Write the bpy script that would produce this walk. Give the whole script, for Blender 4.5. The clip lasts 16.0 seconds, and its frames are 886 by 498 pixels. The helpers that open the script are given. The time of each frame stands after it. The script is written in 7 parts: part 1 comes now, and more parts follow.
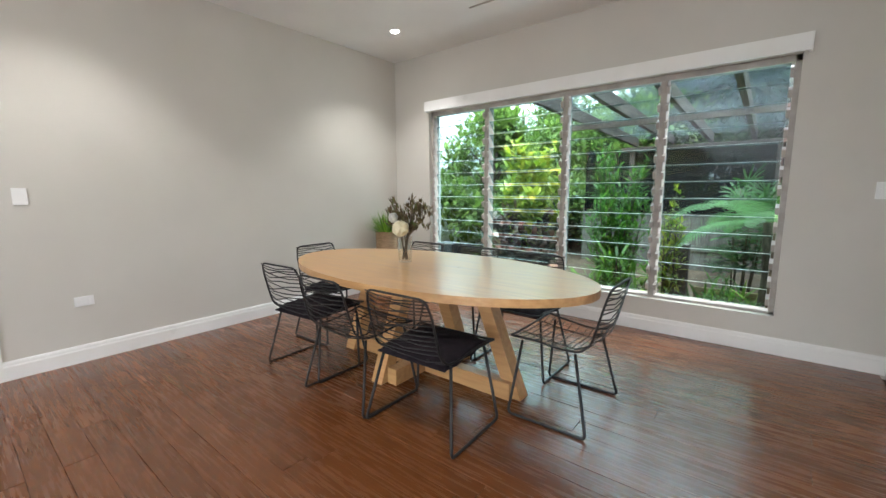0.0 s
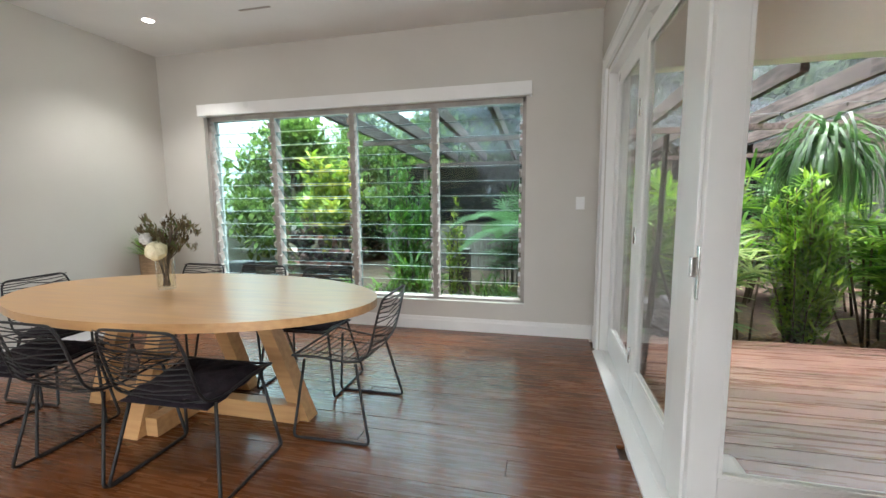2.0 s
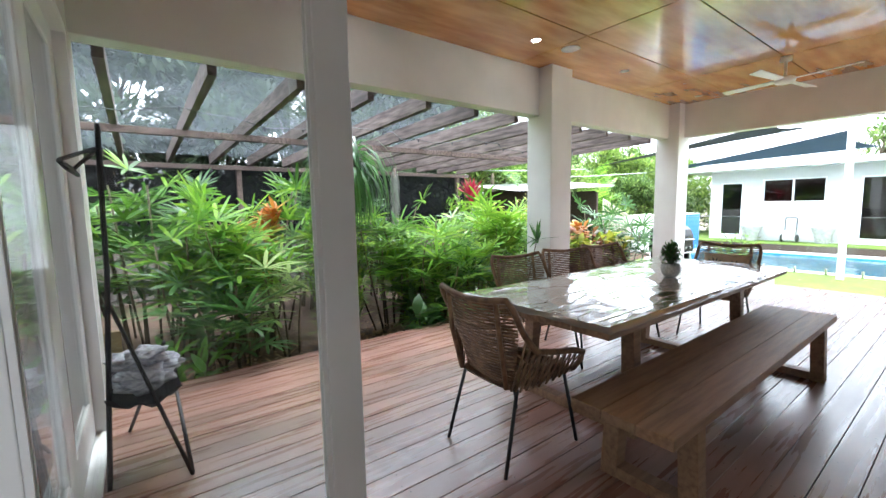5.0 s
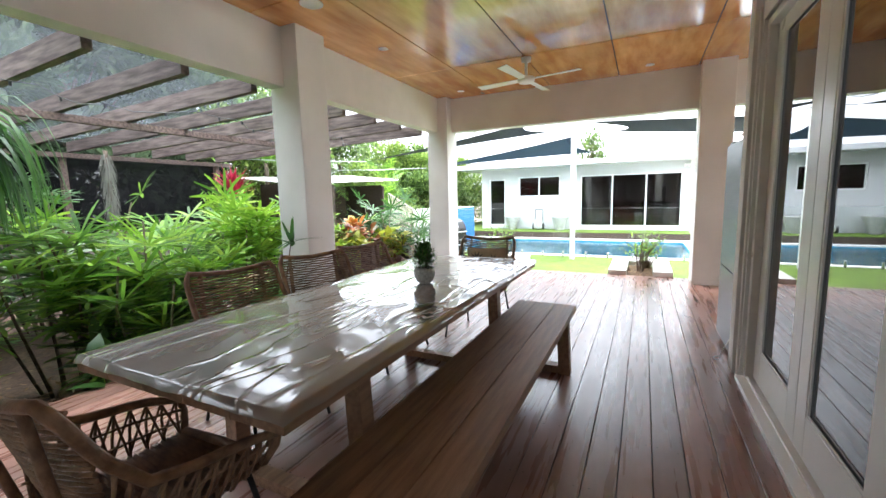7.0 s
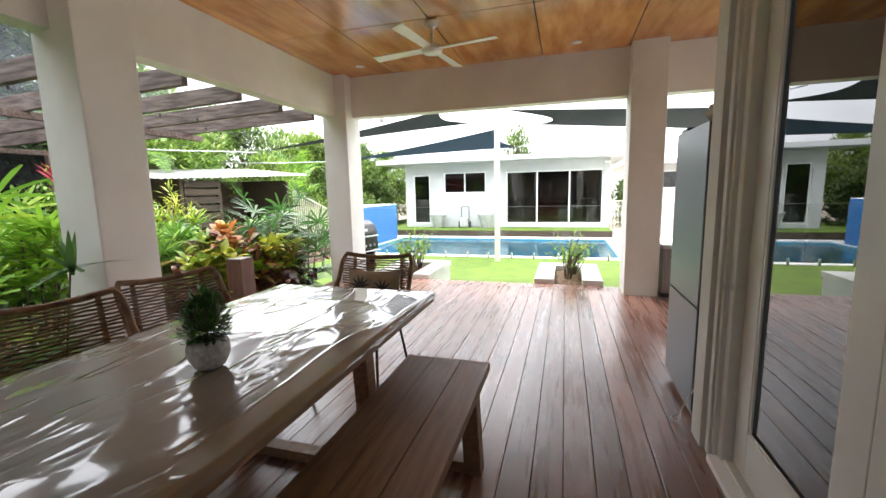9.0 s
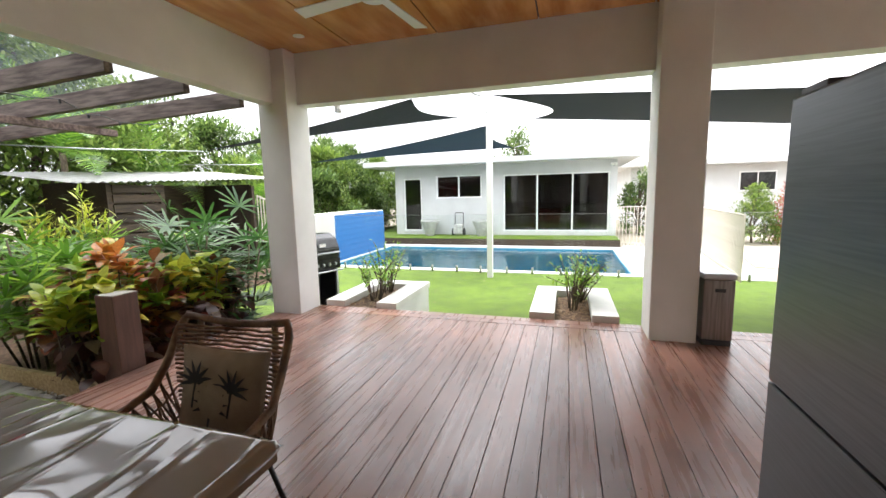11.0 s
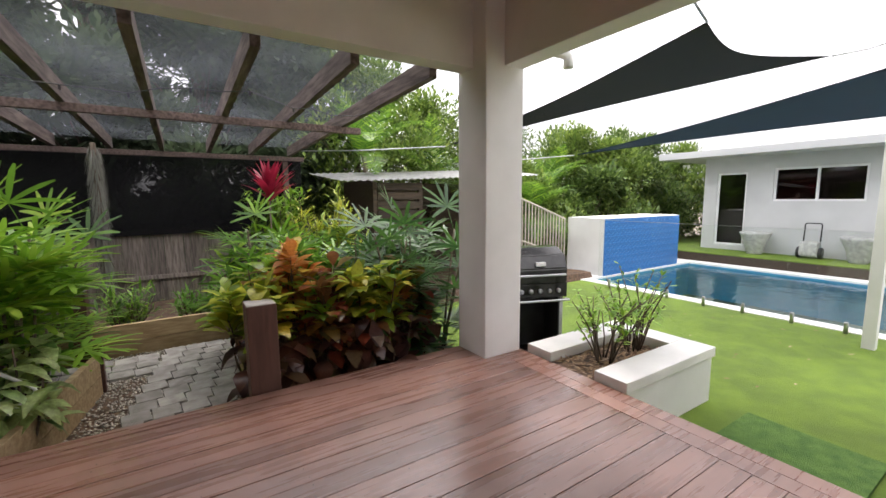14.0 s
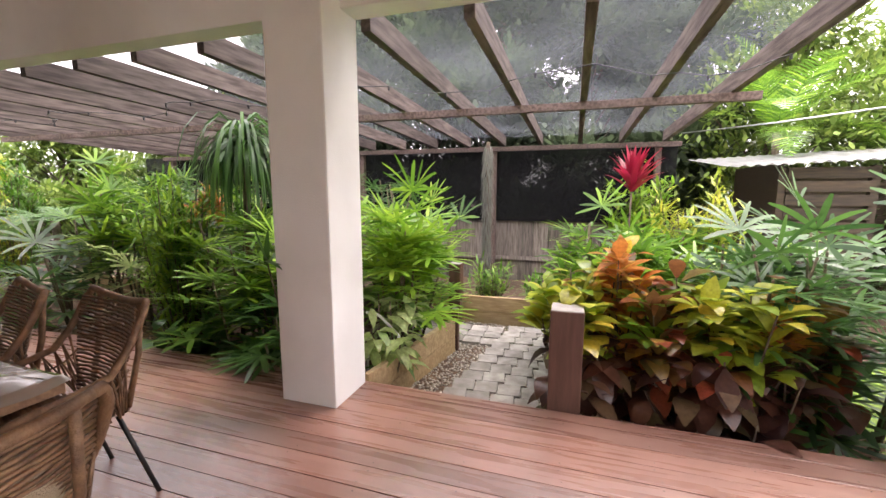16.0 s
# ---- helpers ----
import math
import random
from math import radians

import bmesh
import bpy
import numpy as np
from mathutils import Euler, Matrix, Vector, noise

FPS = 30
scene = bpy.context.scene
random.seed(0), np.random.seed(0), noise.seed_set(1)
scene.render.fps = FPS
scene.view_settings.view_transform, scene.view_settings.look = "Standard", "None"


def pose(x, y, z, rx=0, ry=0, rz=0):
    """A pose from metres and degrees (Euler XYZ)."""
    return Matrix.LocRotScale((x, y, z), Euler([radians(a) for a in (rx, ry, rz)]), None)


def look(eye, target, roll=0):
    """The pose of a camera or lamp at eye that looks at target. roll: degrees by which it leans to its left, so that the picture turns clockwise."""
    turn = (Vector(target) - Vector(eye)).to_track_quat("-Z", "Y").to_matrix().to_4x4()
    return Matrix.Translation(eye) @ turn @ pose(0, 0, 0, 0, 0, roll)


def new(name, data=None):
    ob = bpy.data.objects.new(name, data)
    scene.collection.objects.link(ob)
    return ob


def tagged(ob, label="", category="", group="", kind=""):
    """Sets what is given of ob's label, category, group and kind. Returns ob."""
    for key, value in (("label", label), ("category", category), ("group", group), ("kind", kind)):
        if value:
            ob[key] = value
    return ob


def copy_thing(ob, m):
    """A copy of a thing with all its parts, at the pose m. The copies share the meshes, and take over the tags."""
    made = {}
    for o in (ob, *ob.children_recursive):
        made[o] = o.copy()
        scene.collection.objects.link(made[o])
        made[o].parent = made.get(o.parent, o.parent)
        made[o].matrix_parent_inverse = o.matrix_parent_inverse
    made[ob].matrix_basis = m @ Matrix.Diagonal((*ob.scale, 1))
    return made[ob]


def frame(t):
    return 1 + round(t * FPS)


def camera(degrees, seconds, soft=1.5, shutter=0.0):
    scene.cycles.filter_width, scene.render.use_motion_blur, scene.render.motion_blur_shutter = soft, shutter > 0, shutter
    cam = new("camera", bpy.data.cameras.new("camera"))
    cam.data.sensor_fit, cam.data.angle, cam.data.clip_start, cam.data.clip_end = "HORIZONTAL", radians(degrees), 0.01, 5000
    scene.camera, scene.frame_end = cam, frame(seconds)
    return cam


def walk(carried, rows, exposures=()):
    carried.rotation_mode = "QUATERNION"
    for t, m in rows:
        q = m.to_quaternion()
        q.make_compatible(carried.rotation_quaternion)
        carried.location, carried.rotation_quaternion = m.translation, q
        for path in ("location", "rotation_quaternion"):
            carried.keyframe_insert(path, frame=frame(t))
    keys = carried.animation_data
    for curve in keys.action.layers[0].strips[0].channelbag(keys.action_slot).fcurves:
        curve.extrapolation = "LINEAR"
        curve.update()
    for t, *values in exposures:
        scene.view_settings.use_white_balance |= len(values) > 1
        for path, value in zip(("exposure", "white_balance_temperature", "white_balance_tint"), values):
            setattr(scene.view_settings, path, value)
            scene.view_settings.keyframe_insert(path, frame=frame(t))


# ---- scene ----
cam = camera(94.7, 16.0)
METRES, EYE, TILT, LEAN, TURN = 7.6, 1.283, 0.0, 0.0, 38.7
ROWS = [
    (0.0, 0.0, 0.0, 0.0, -0.04, -8.16, 0.25),
    (0.5, 0.0013, -0.0015, 0.0, -3.83, -7.97, 0.3),
    (1.0, 0.0062, -0.005, 0.0004, -9.46, -7.68, 0.36),
    (1.5, 0.0146, -0.0081, 0.002, -16.95, -7.28, 0.42),
    (2.0, 0.0285, -0.0109, 0.0032, -25.45, -6.81, 0.52),
    (2.5, 0.0494, -0.0123, 0.0037, -34.45, -6.44, 0.59),
    (3.0, 0.0695, -0.0152, 0.0031, -43.68, -6.13, 0.69),
    (3.5, 0.0936, -0.0128, 0.0024, -52.96, -6.04, 0.86),
    (4.0, 0.1153, -0.0111, 0.0049, -61.25, -5.99, 0.91),
    (4.5, 0.1361, -0.0198, 0.0043, -68.61, -6.05, 0.97),
    (5.0, 0.1641, -0.0334, 0.005, -75.55, -6.05, 1.02),
    (7.5, 0.3100, -0.1118, 0.0002, -107.14, -7.68, 1.3),
    (8.0, 0.3403, -0.1309, 0.0034, -109.80, -8.05, 1.26),
    (8.5, 0.3725, -0.1520, 0.0058, -111.24, -8.15, 1.25),
    (9.0, 0.4073, -0.1823, 0.0059, -112.21, -8.07, 1.26),
    (9.5, 0.4432, -0.2119, 0.0083, -112.85, -7.9, 1.31),
    (12.0, 0.6237, -0.3509, 0.0108, -108.52, -6.43, 1.16),
    (12.5, 0.6589, -0.3823, 0.0103, -102.62, -6.42, 1.01),
    (13.0, 0.7004, -0.3982, 0.0103, -94.0, -6.55, 0.86),
    (13.5, 0.7397, -0.4064, 0.0113, -83.29, -6.75, 0.69),
    (14.0, 0.7767, -0.4135, 0.0102, -71.34, -7.05, 0.48),
    (14.5, 0.8114, -0.4107, 0.0089, -58.97, -7.34, 0.36),
    (15.0, 0.8385, -0.3977, 0.0102, -46.08, -7.63, 0.22),
    (15.5, 0.8569, -0.3907, 0.0103, -33.28, -7.85, 0.04),
    (16.0, 0.8656, -0.3951, 0.0087, -20.93, -8.03, -0.08),
]
EXPO = [(0.0, 2.7, 6150, 10), (1.5, 2.7, 6150, 10), (2.5, 2.7, 6150, 10), (3.0, 2.75, 6100, 10), (3.5, 2.7, 6000, 9), (4.2, 2.55, 5850, 8), (5.0, 2.35, 5750, 8), (7.5, 2.05, 6050, 10), (9.0, 1.75, 6350, 11), (12.5, 0.75, 6450, 12), (13.5, 0.55, 6550, 15), (14.5, 0.75, 6600, 18), (15.5, 1.4, 6700, 21), (16.0, 1.75, 6800, 23)]
walk(cam, [(t, pose(0, 0, EYE, TILT, LEAN, TURN) @ pose(METRES * x, METRES * y, METRES * z, 90 + pitch, roll, yaw)) for t, x, y, z, yaw, pitch, roll in ROWS], EXPO)

# ---- world, sun and lamps ----
SUN_EL, SUN_AZ = radians(60), radians(35)
world = bpy.data.worlds.new("overcast_sky")
world.use_nodes = True
scene.world = world
wn, wl = world.node_tree.nodes, world.node_tree.links
wn.clear()
w_out, w_bg, w_sky = wn.new("ShaderNodeOutputWorld"), wn.new("ShaderNodeBackground"), wn.new("ShaderNodeTexSky")
w_sky.sky_type, w_sky.sun_disc = "NISHITA", False
w_sky.sun_elevation, w_sky.sun_rotation = SUN_EL, SUN_AZ
w_sky.dust_density, w_sky.air_density = 4.0, 1.0
w_co, w_no, w_ra, w_mix = wn.new("ShaderNodeTexCoord"), wn.new("ShaderNodeTexNoise"), wn.new("ShaderNodeValToRGB"), wn.new("ShaderNodeMix")
w_no.inputs["Scale"].default_value, w_no.inputs["Detail"].default_value = 3.0, 6.0
w_ra.color_ramp.elements[0].color = (13.5, 13.9, 14.4, 1)
w_ra.color_ramp.elements[1].color = (21, 21, 21, 1)
w_ra.color_ramp.elements[0].position, w_ra.color_ramp.elements[1].position = 0.35, 0.65
w_mix.data_type = "RGBA"
w_mix.inputs["Factor"].default_value = 0.86
wl.new(w_co.outputs["Generated"], w_no.inputs["Vector"])
wl.new(w_no.outputs["Fac"], w_ra.inputs["Fac"])
wl.new(w_sky.outputs["Color"], w_mix.inputs["A"])
wl.new(w_ra.outputs["Color"], w_mix.inputs["B"])
w_sep, w_grad, w_sc = wn.new("ShaderNodeSeparateXYZ"), wn.new("ShaderNodeMapRange"), wn.new("ShaderNodeVectorMath")
w_grad.inputs["To Min"].default_value, w_grad.inputs["To Max"].default_value = 0.36, 1.40
w_sc.operation = "SCALE"
wl.new(w_co.outputs["Generated"], w_sep.inputs["Vector"])
wl.new(w_sep.outputs["Z"], w_grad.inputs["Value"])
wl.new(w_mix.outputs["Result"], w_sc.inputs[0])
wl.new(w_grad.outputs[0], w_sc.inputs["Scale"])
wl.new(w_sc.outputs["Vector"], w_bg.inputs["Color"])
w_bg.inputs["Strength"].default_value = 0.13
wl.new(w_bg.outputs["Background"], w_out.inputs["Surface"])

sun = new("sun", bpy.data.lights.new("sun", "SUN"))
sun.data.energy, sun.data.angle, sun.data.color = 0.85, radians(20), (1.0, 0.97, 0.92)
sun.matrix_world = look((0, 0, 30), (-30 * math.sin(SUN_AZ) / math.tan(SUN_EL), -30 * math.cos(SUN_AZ) / math.tan(SUN_EL), 0))


def window_light(name, eye, target, sx, sy, power):
    """An area lamp in a window's opening, in place of the sky's light."""
    ob = new(name, bpy.data.lights.new(name, "AREA"))
    ob.data.shape, ob.data.size, ob.data.size_y, ob.data.energy = "RECTANGLE", sx, sy, power
    ob.data.color = (0.94, 0.98, 1.0)
    ob.matrix_world = look(eye, target)
    return ob


window_light("louvre_window_light", (-1.66, 4.30, 1.35), (-1.66, 2.0, 1.0), 3.3, 1.8, 5)
# unseen living room opening, added to brighten the rooms from behind
window_light("added_living_light", (-0.5, -4.45, 1.5), (-2.6, 2.0, 1.6), 4.0, 1.8, 20)


# ---- materials ----
def nodes_of(name):
    m = bpy.data.materials.new(name)
    m.use_nodes = True
    return m, m.node_tree.nodes, m.node_tree.links, m.node_tree.nodes["Principled BSDF"]


def surf(name, a, b, rough=0.6, scale=6.0, stretch=(1, 1, 1), metal=0.0, bump=0.15, bscale=60.0, coat=0.0, each=0.0, island=0.0,
         rough_var=0.12, spec=0.5, sheen=0.0, lo=0.35, hi=0.65, detail=5.0, dirt=0.0, dirt_scale=1.3):
    """Two colours mixed by noise at one size, a finer relief, larger stains, and a shade of its own for each piece (each) or mesh island (island)."""
    m, n, l, p = nodes_of(name)
    co, mp = n.new("ShaderNodeTexCoord"), n.new("ShaderNodeMapping")
    mp.inputs["Scale"].default_value = stretch
    l.new(co.outputs["Object"], mp.inputs["Vector"])
    vec = mp.outputs["Vector"]
    if each:
        info, add = n.new("ShaderNodeObjectInfo"), n.new("ShaderNodeVectorMath")
        mul = n.new("ShaderNodeMath")
        mul.operation, mul.inputs[1].default_value = "MULTIPLY", 37.0
        l.new(info.outputs["Random"], mul.inputs[0])
        l.new(vec, add.inputs[0])
        l.new(mul.outputs[0], add.inputs[1])
        vec = add.outputs[0]
    no = n.new("ShaderNodeTexNoise")
    no.inputs["Scale"].default_value, no.inputs["Detail"].default_value = scale, detail
    l.new(vec, no.inputs["Vector"])
    ra = n.new("ShaderNodeValToRGB")
    ra.color_ramp.elements[0].position, ra.color_ramp.elements[1].position = lo, hi
    ra.color_ramp.elements[0].color, ra.color_ramp.elements[1].color = (*a, 1), (*b, 1)
    l.new(no.outputs["Fac"], ra.inputs["Fac"])
    col = ra.outputs["Color"]

    def varied(source, amount):
        hs, mr = n.new("ShaderNodeHueSaturation"), n.new("ShaderNodeMapRange")
        mr.inputs["To Min"].default_value, mr.inputs["To Max"].default_value = 1 - amount, 1 + amount
        l.new(source, mr.inputs["Value"])
        l.new(mr.outputs[0], hs.inputs["Value"])
        l.new(col, hs.inputs["Color"])
        return hs.outputs["Color"]

    if each:
        col = varied(info.outputs["Random"], each)
    if island:
        geo = n.new("ShaderNodeNewGeometry")
        col = varied(geo.outputs["Random Per Island"], island)
    if dirt:
        big, mr2 = n.new("ShaderNodeTexNoise"), n.new("ShaderNodeMapRange")
        big.inputs["Scale"].default_value, big.inputs["Detail"].default_value = dirt_scale, 4.0
        l.new(co.outputs["Object"], big.inputs["Vector"])
        mr2.inputs["From Min"].default_value, mr2.inputs["From Max"].default_value = 0.35, 0.7
        mr2.inputs["To Min"].default_value, mr2.inputs["To Max"].default_value = 1 - dirt, 1 + dirt
        l.new(big.outputs["Fac"], mr2.inputs["Value"])
        hs2 = n.new("ShaderNodeHueSaturation")
        l.new(mr2.outputs[0], hs2.inputs["Value"])
        l.new(col, hs2.inputs["Color"])
        col = hs2.outputs["Color"]
    l.new(col, p.inputs["Base Color"])
    rr = n.new("ShaderNodeMapRange")
    rr.inputs["To Min"].default_value, rr.inputs["To Max"].default_value = max(0.02, rough - rough_var), min(1, rough + rough_var)
    l.new(no.outputs["Fac"], rr.inputs["Value"])
    l.new(rr.outputs[0], p.inputs["Roughness"])
    p.inputs["Metallic"].default_value, p.inputs["Coat Weight"].default_value = metal, coat
    p.inputs["Specular IOR Level"].default_value, p.inputs["Sheen Weight"].default_value = spec, sheen
    p.inputs["Coat Roughness"].default_value = 0.12
    if bump:
        fine, bp = n.new("ShaderNodeTexNoise"), n.new("ShaderNodeBump")
        fine.inputs["Scale"].default_value, fine.inputs["Detail"].default_value = bscale, 4.0
        l.new(vec, fine.inputs["Vector"])
        bp.inputs["Strength"].default_value, bp.inputs["Distance"].default_value = bump, 0.01
        l.new(fine.outputs["Fac"], bp.inputs["Height"])
        l.new(bp.outputs["Normal"], p.inputs["Normal"])
    return m


def leaf(name, a, b, rough=0.38, c=None, veins=0.0, trans=0.4):
    """Leaf colour from a to b (to c) by leaf, with light shining through."""
    m, n, l, p = nodes_of(name)
    geo, ra, no, co = n.new("ShaderNodeNewGeometry"), n.new("ShaderNodeValToRGB"), n.new("ShaderNodeTexNoise"), n.new("ShaderNodeTexCoord")
    el = ra.color_ramp.elements
    el[0].color, el[1].color = (*a, 1), (*b, 1)
    if c:
        e = el.new(0.72)
        e.color = (*b, 1)
        el[-1].color = (*c, 1)
    l.new(geo.outputs["Random Per Island"], ra.inputs["Fac"])
    no.inputs["Scale"].default_value = 40.0 if veins else 9.0
    l.new(co.outputs["Object"], no.inputs["Vector"])
    hs, mr = n.new("ShaderNodeHueSaturation"), n.new("ShaderNodeMapRange")
    mr.inputs["To Min"].default_value, mr.inputs["To Max"].default_value = 0.7 - veins, 1.3 + veins
    l.new(no.outputs["Fac"], mr.inputs["Value"])
    l.new(mr.outputs[0], hs.inputs["Value"])
    l.new(ra.outputs["Color"], hs.inputs["Color"])
    l.new(hs.outputs["Color"], p.inputs["Base Color"])
    p.inputs["Roughness"].default_value = rough
    tr, mx, out = n.new("ShaderNodeBsdfTranslucent"), n.new("ShaderNodeMixShader"), n["Material Output"]
    l.new(hs.outputs["Color"], tr.inputs["Color"])
    mx.inputs[0].default_value = trans
    l.new(p.outputs[0], mx.inputs[1])
    l.new(tr.outputs[0], mx.inputs[2])
    l.new(mx.outputs[0], out.inputs["Surface"])
    return m


def edge_gloss(n, l, low, normal=None):
    """Gloss that grows from low to a full mirror towards the grazing edge, alike on both faces."""
    lw, pw, mr = n.new("ShaderNodeLayerWeight"), n.new("ShaderNodeMath"), n.new("ShaderNodeMapRange")
    lw.inputs["Blend"].default_value = 0.5
    pw.operation, pw.inputs[1].default_value = "POWER", 4.2
    l.new(lw.outputs["Facing"], pw.inputs[0])
    mr.inputs["To Min"].default_value = low
    l.new(pw.outputs[0], mr.inputs["Value"])
    if normal:
        l.new(normal, lw.inputs["Normal"])
    return mr.outputs[0]


def glass(name, tint=(0.985, 0.995, 0.99), low=0.035):
    """Thin pane: clear, with a mirror gloss that grows to the edge."""
    m, n, l, p = nodes_of(name)
    n.remove(p)
    tr, gl, mx = n.new("ShaderNodeBsdfTransparent"), n.new("ShaderNodeBsdfGlossy"), n.new("ShaderNodeMixShader")
    tr.inputs["Color"].default_value = (*tint, 1)
    gl.inputs["Roughness"].default_value = 0.0
    l.new(edge_gloss(n, l, low), mx.inputs[0])
    l.new(tr.outputs[0], mx.inputs[1])
    l.new(gl.outputs[0], mx.inputs[2])
    l.new(mx.outputs[0], n["Material Output"].inputs["Surface"])
    return m


def mesh_cloth(name, colour, holes=0.3, scatter=0.0):
    """Knitted shade cloth: a part of the light goes straight through, a part is scattered through the threads."""
    m, n, l, p = nodes_of(name)
    p.inputs["Base Color"].default_value, p.inputs["Roughness"].default_value = (*colour, 1), 0.75
    p.inputs["Specular IOR Level"].default_value = 0.1
    tr, mx, no, co, mr, tl, m2 = n.new("ShaderNodeBsdfTransparent"), n.new("ShaderNodeMixShader"), n.new("ShaderNodeTexNoise"), n.new("ShaderNodeTexCoord"), n.new("ShaderNodeMapRange"), n.new("ShaderNodeBsdfTranslucent"), n.new("ShaderNodeMixShader")
    no.inputs["Scale"].default_value, no.inputs["Detail"].default_value = 1.2, 6.0
    l.new(co.outputs["Object"], no.inputs["Vector"])
    mr.inputs["From Min"].default_value, mr.inputs["From Max"].default_value = 0.3, 0.7
    mr.inputs["To Min"].default_value, mr.inputs["To Max"].default_value = holes * 0.75, holes * 1.25
    l.new(no.outputs["Fac"], mr.inputs["Value"])
    tl.inputs["Color"].default_value = (*colour, 1)
    m2.inputs[0].default_value = scatter
    l.new(p.outputs[0], m2.inputs[1])
    l.new(tl.outputs[0], m2.inputs[2])
    l.new(mr.outputs[0], mx.inputs[0])
    l.new(m2.outputs[0], mx.inputs[1])
    l.new(tr.outputs[0], mx.inputs[2])
    l.new(mx.outputs[0], n["Material Output"].inputs["Surface"])
    return m


def glow(name, colour, strength):
    m, n, l, p = nodes_of(name)
    p.inputs["Emission Color"].default_value, p.inputs["Emission Strength"].default_value = (*colour, 1), strength
    p.inputs["Base Color"].default_value = (*colour, 1)
    return m


M = {}
M["wall"] = surf("warm_grey_wall_paint", (0.56, 0.535, 0.49), (0.59, 0.565, 0.52), 0.62, 1.5, bump=0.05, bscale=220)
M["white_render"] = surf("white_rendered_wall", (0.74, 0.735, 0.71), (0.80, 0.795, 0.775), 0.75, 2.0, bump=0.25, bscale=130, dirt=0.05)
M["ceiling"] = surf("white_ceiling_paint", (0.76, 0.755, 0.74), (0.80, 0.795, 0.78), 0.8, 2.0, bump=0.04, bscale=150)
M["trim"] = surf("white_gloss_trim", (0.78, 0.775, 0.755), (0.82, 0.815, 0.80), 0.32, 3.0, bump=0.04, bscale=40, dirt=0.04)
M["bamboo"] = surf("bamboo_floor_board", (0.092, 0.030, 0.009), (0.172, 0.060, 0.018), 0.27, 2.4, stretch=(1.6, 26, 26), bump=0.015, bscale=10, each=0.14, coat=0.22, rough_var=0.07, lo=0.2, hi=0.8, detail=7.0)
M["deck"] = surf("oiled_deck_board", (0.180, 0.083, 0.061), (0.295, 0.160, 0.120), 0.29, 1.6, stretch=(1.0, 16, 16), bump=0.03, bscale=26, each=0.30, dirt=0.22, dirt_scale=1.6, rough_var=0.16, spec=1.0, lo=0.15, hi=0.85, detail=7.0)
M["ply"] = surf("varnished_plywood", (0.53, 0.205, 0.043), (0.76, 0.385, 0.115), 0.16, 1.5, stretch=(1.0, 4.5, 1), bump=0.02, bscale=20, coat=0.6, island=0.10, dirt=0.1, dirt_scale=2.2)
M["seam"] = surf("dark_ceiling_seam", (0.02, 0.012, 0.008), (0.03, 0.018, 0.012), 0.7, bump=0)
M["oak"] = surf("pale_oak", (0.50, 0.28, 0.115), (0.60, 0.36, 0.16), 0.34, 2.5, stretch=(1.2, 14, 14), bump=0.04, bscale=12, coat=0.15)
M["teak"] = surf("weathered_teak", (0.185, 0.098, 0.052), (0.315, 0.185, 0.105), 0.5, 3.0, stretch=(1.3, 13, 13), bump=0.25, bscale=22, each=0.1)
M["timber_dark"] = surf("dark_weathered_rafter", (0.060, 0.036, 0.030), (0.165, 0.115, 0.098), 0.75, 4.0, stretch=(8, 1, 8), bump=0.4, bscale=24, each=0.25)
M["timber_rafter"] = surf("weathered_rafter_timber", (0.052, 0.036, 0.031), (0.165, 0.128, 0.113), 0.75, 3.0, stretch=(9, 1, 9), bump=0.4, bscale=24, each=0.25)
M["sleeper"] = surf("treated_pine_sleeper", (0.34, 0.23, 0.115), (0.50, 0.37, 0.21), 0.75, 4.0, stretch=(1.5, 9, 9), bump=0.3, bscale=24, each=0.15)
M["post_brown"] = surf("brown_stained_post", (0.085, 0.038, 0.026), (0.13, 0.062, 0.044), 0.6, 4.0, stretch=(8, 8, 1), bump=0.2, bscale=24)
M["fence"] = surf("grey_weathered_paling", (0.12, 0.10, 0.085), (0.25, 0.215, 0.185), 0.85, 4.0, stretch=(10, 10, 1), bump=0.4, bscale=30, each=0.25)
M["black_steel"] = surf("black_powder_coat", (0.007, 0.007, 0.008), (0.013, 0.013, 0.014), 0.5, 20, bump=0.05, bscale=200)
M["cushion"] = surf("black_quilted_cloth", (0.007, 0.005, 0.008), (0.018, 0.012, 0.017), 0.85, 30, bump=0.4, bscale=120, sheen=0.03, spec=0.2)
M["wicker"] = surf("brown_wicker", (0.125, 0.063, 0.032), (0.275, 0.155, 0.082), 0.5, 18, bump=0.35, bscale=130, each=0.15)
M["steel_dark"] = surf("smoked_stainless", (0.10, 0.107, 0.115), (0.14, 0.148, 0.157), 0.34, 4, stretch=(1, 1, 30), metal=0.5, bump=0.0, bscale=60)
M["tan_cloth"] = surf("tan_cushion_cloth", (0.36, 0.28, 0.19), (0.46, 0.37, 0.26), 0.9, 10, bump=0.5, bscale=220)
M["cream"] = surf("cream_petals", (0.70, 0.64, 0.42), (0.82, 0.77, 0.56), 0.7, 30, bump=0.5, bscale=120)
M["steel"] = surf("brushed_stainless", (0.42, 0.43, 0.44), (0.56, 0.57, 0.58), 0.32, 4, stretch=(1, 1, 30), metal=0.9, bump=0.02, bscale=60)
M["bin_steel"] = surf("tarnished_brown_steel", (0.20, 0.175, 0.16), (0.32, 0.29, 0.27), 0.36, 3, stretch=(20, 20, 1), metal=0.75, bump=0.02, bscale=60)
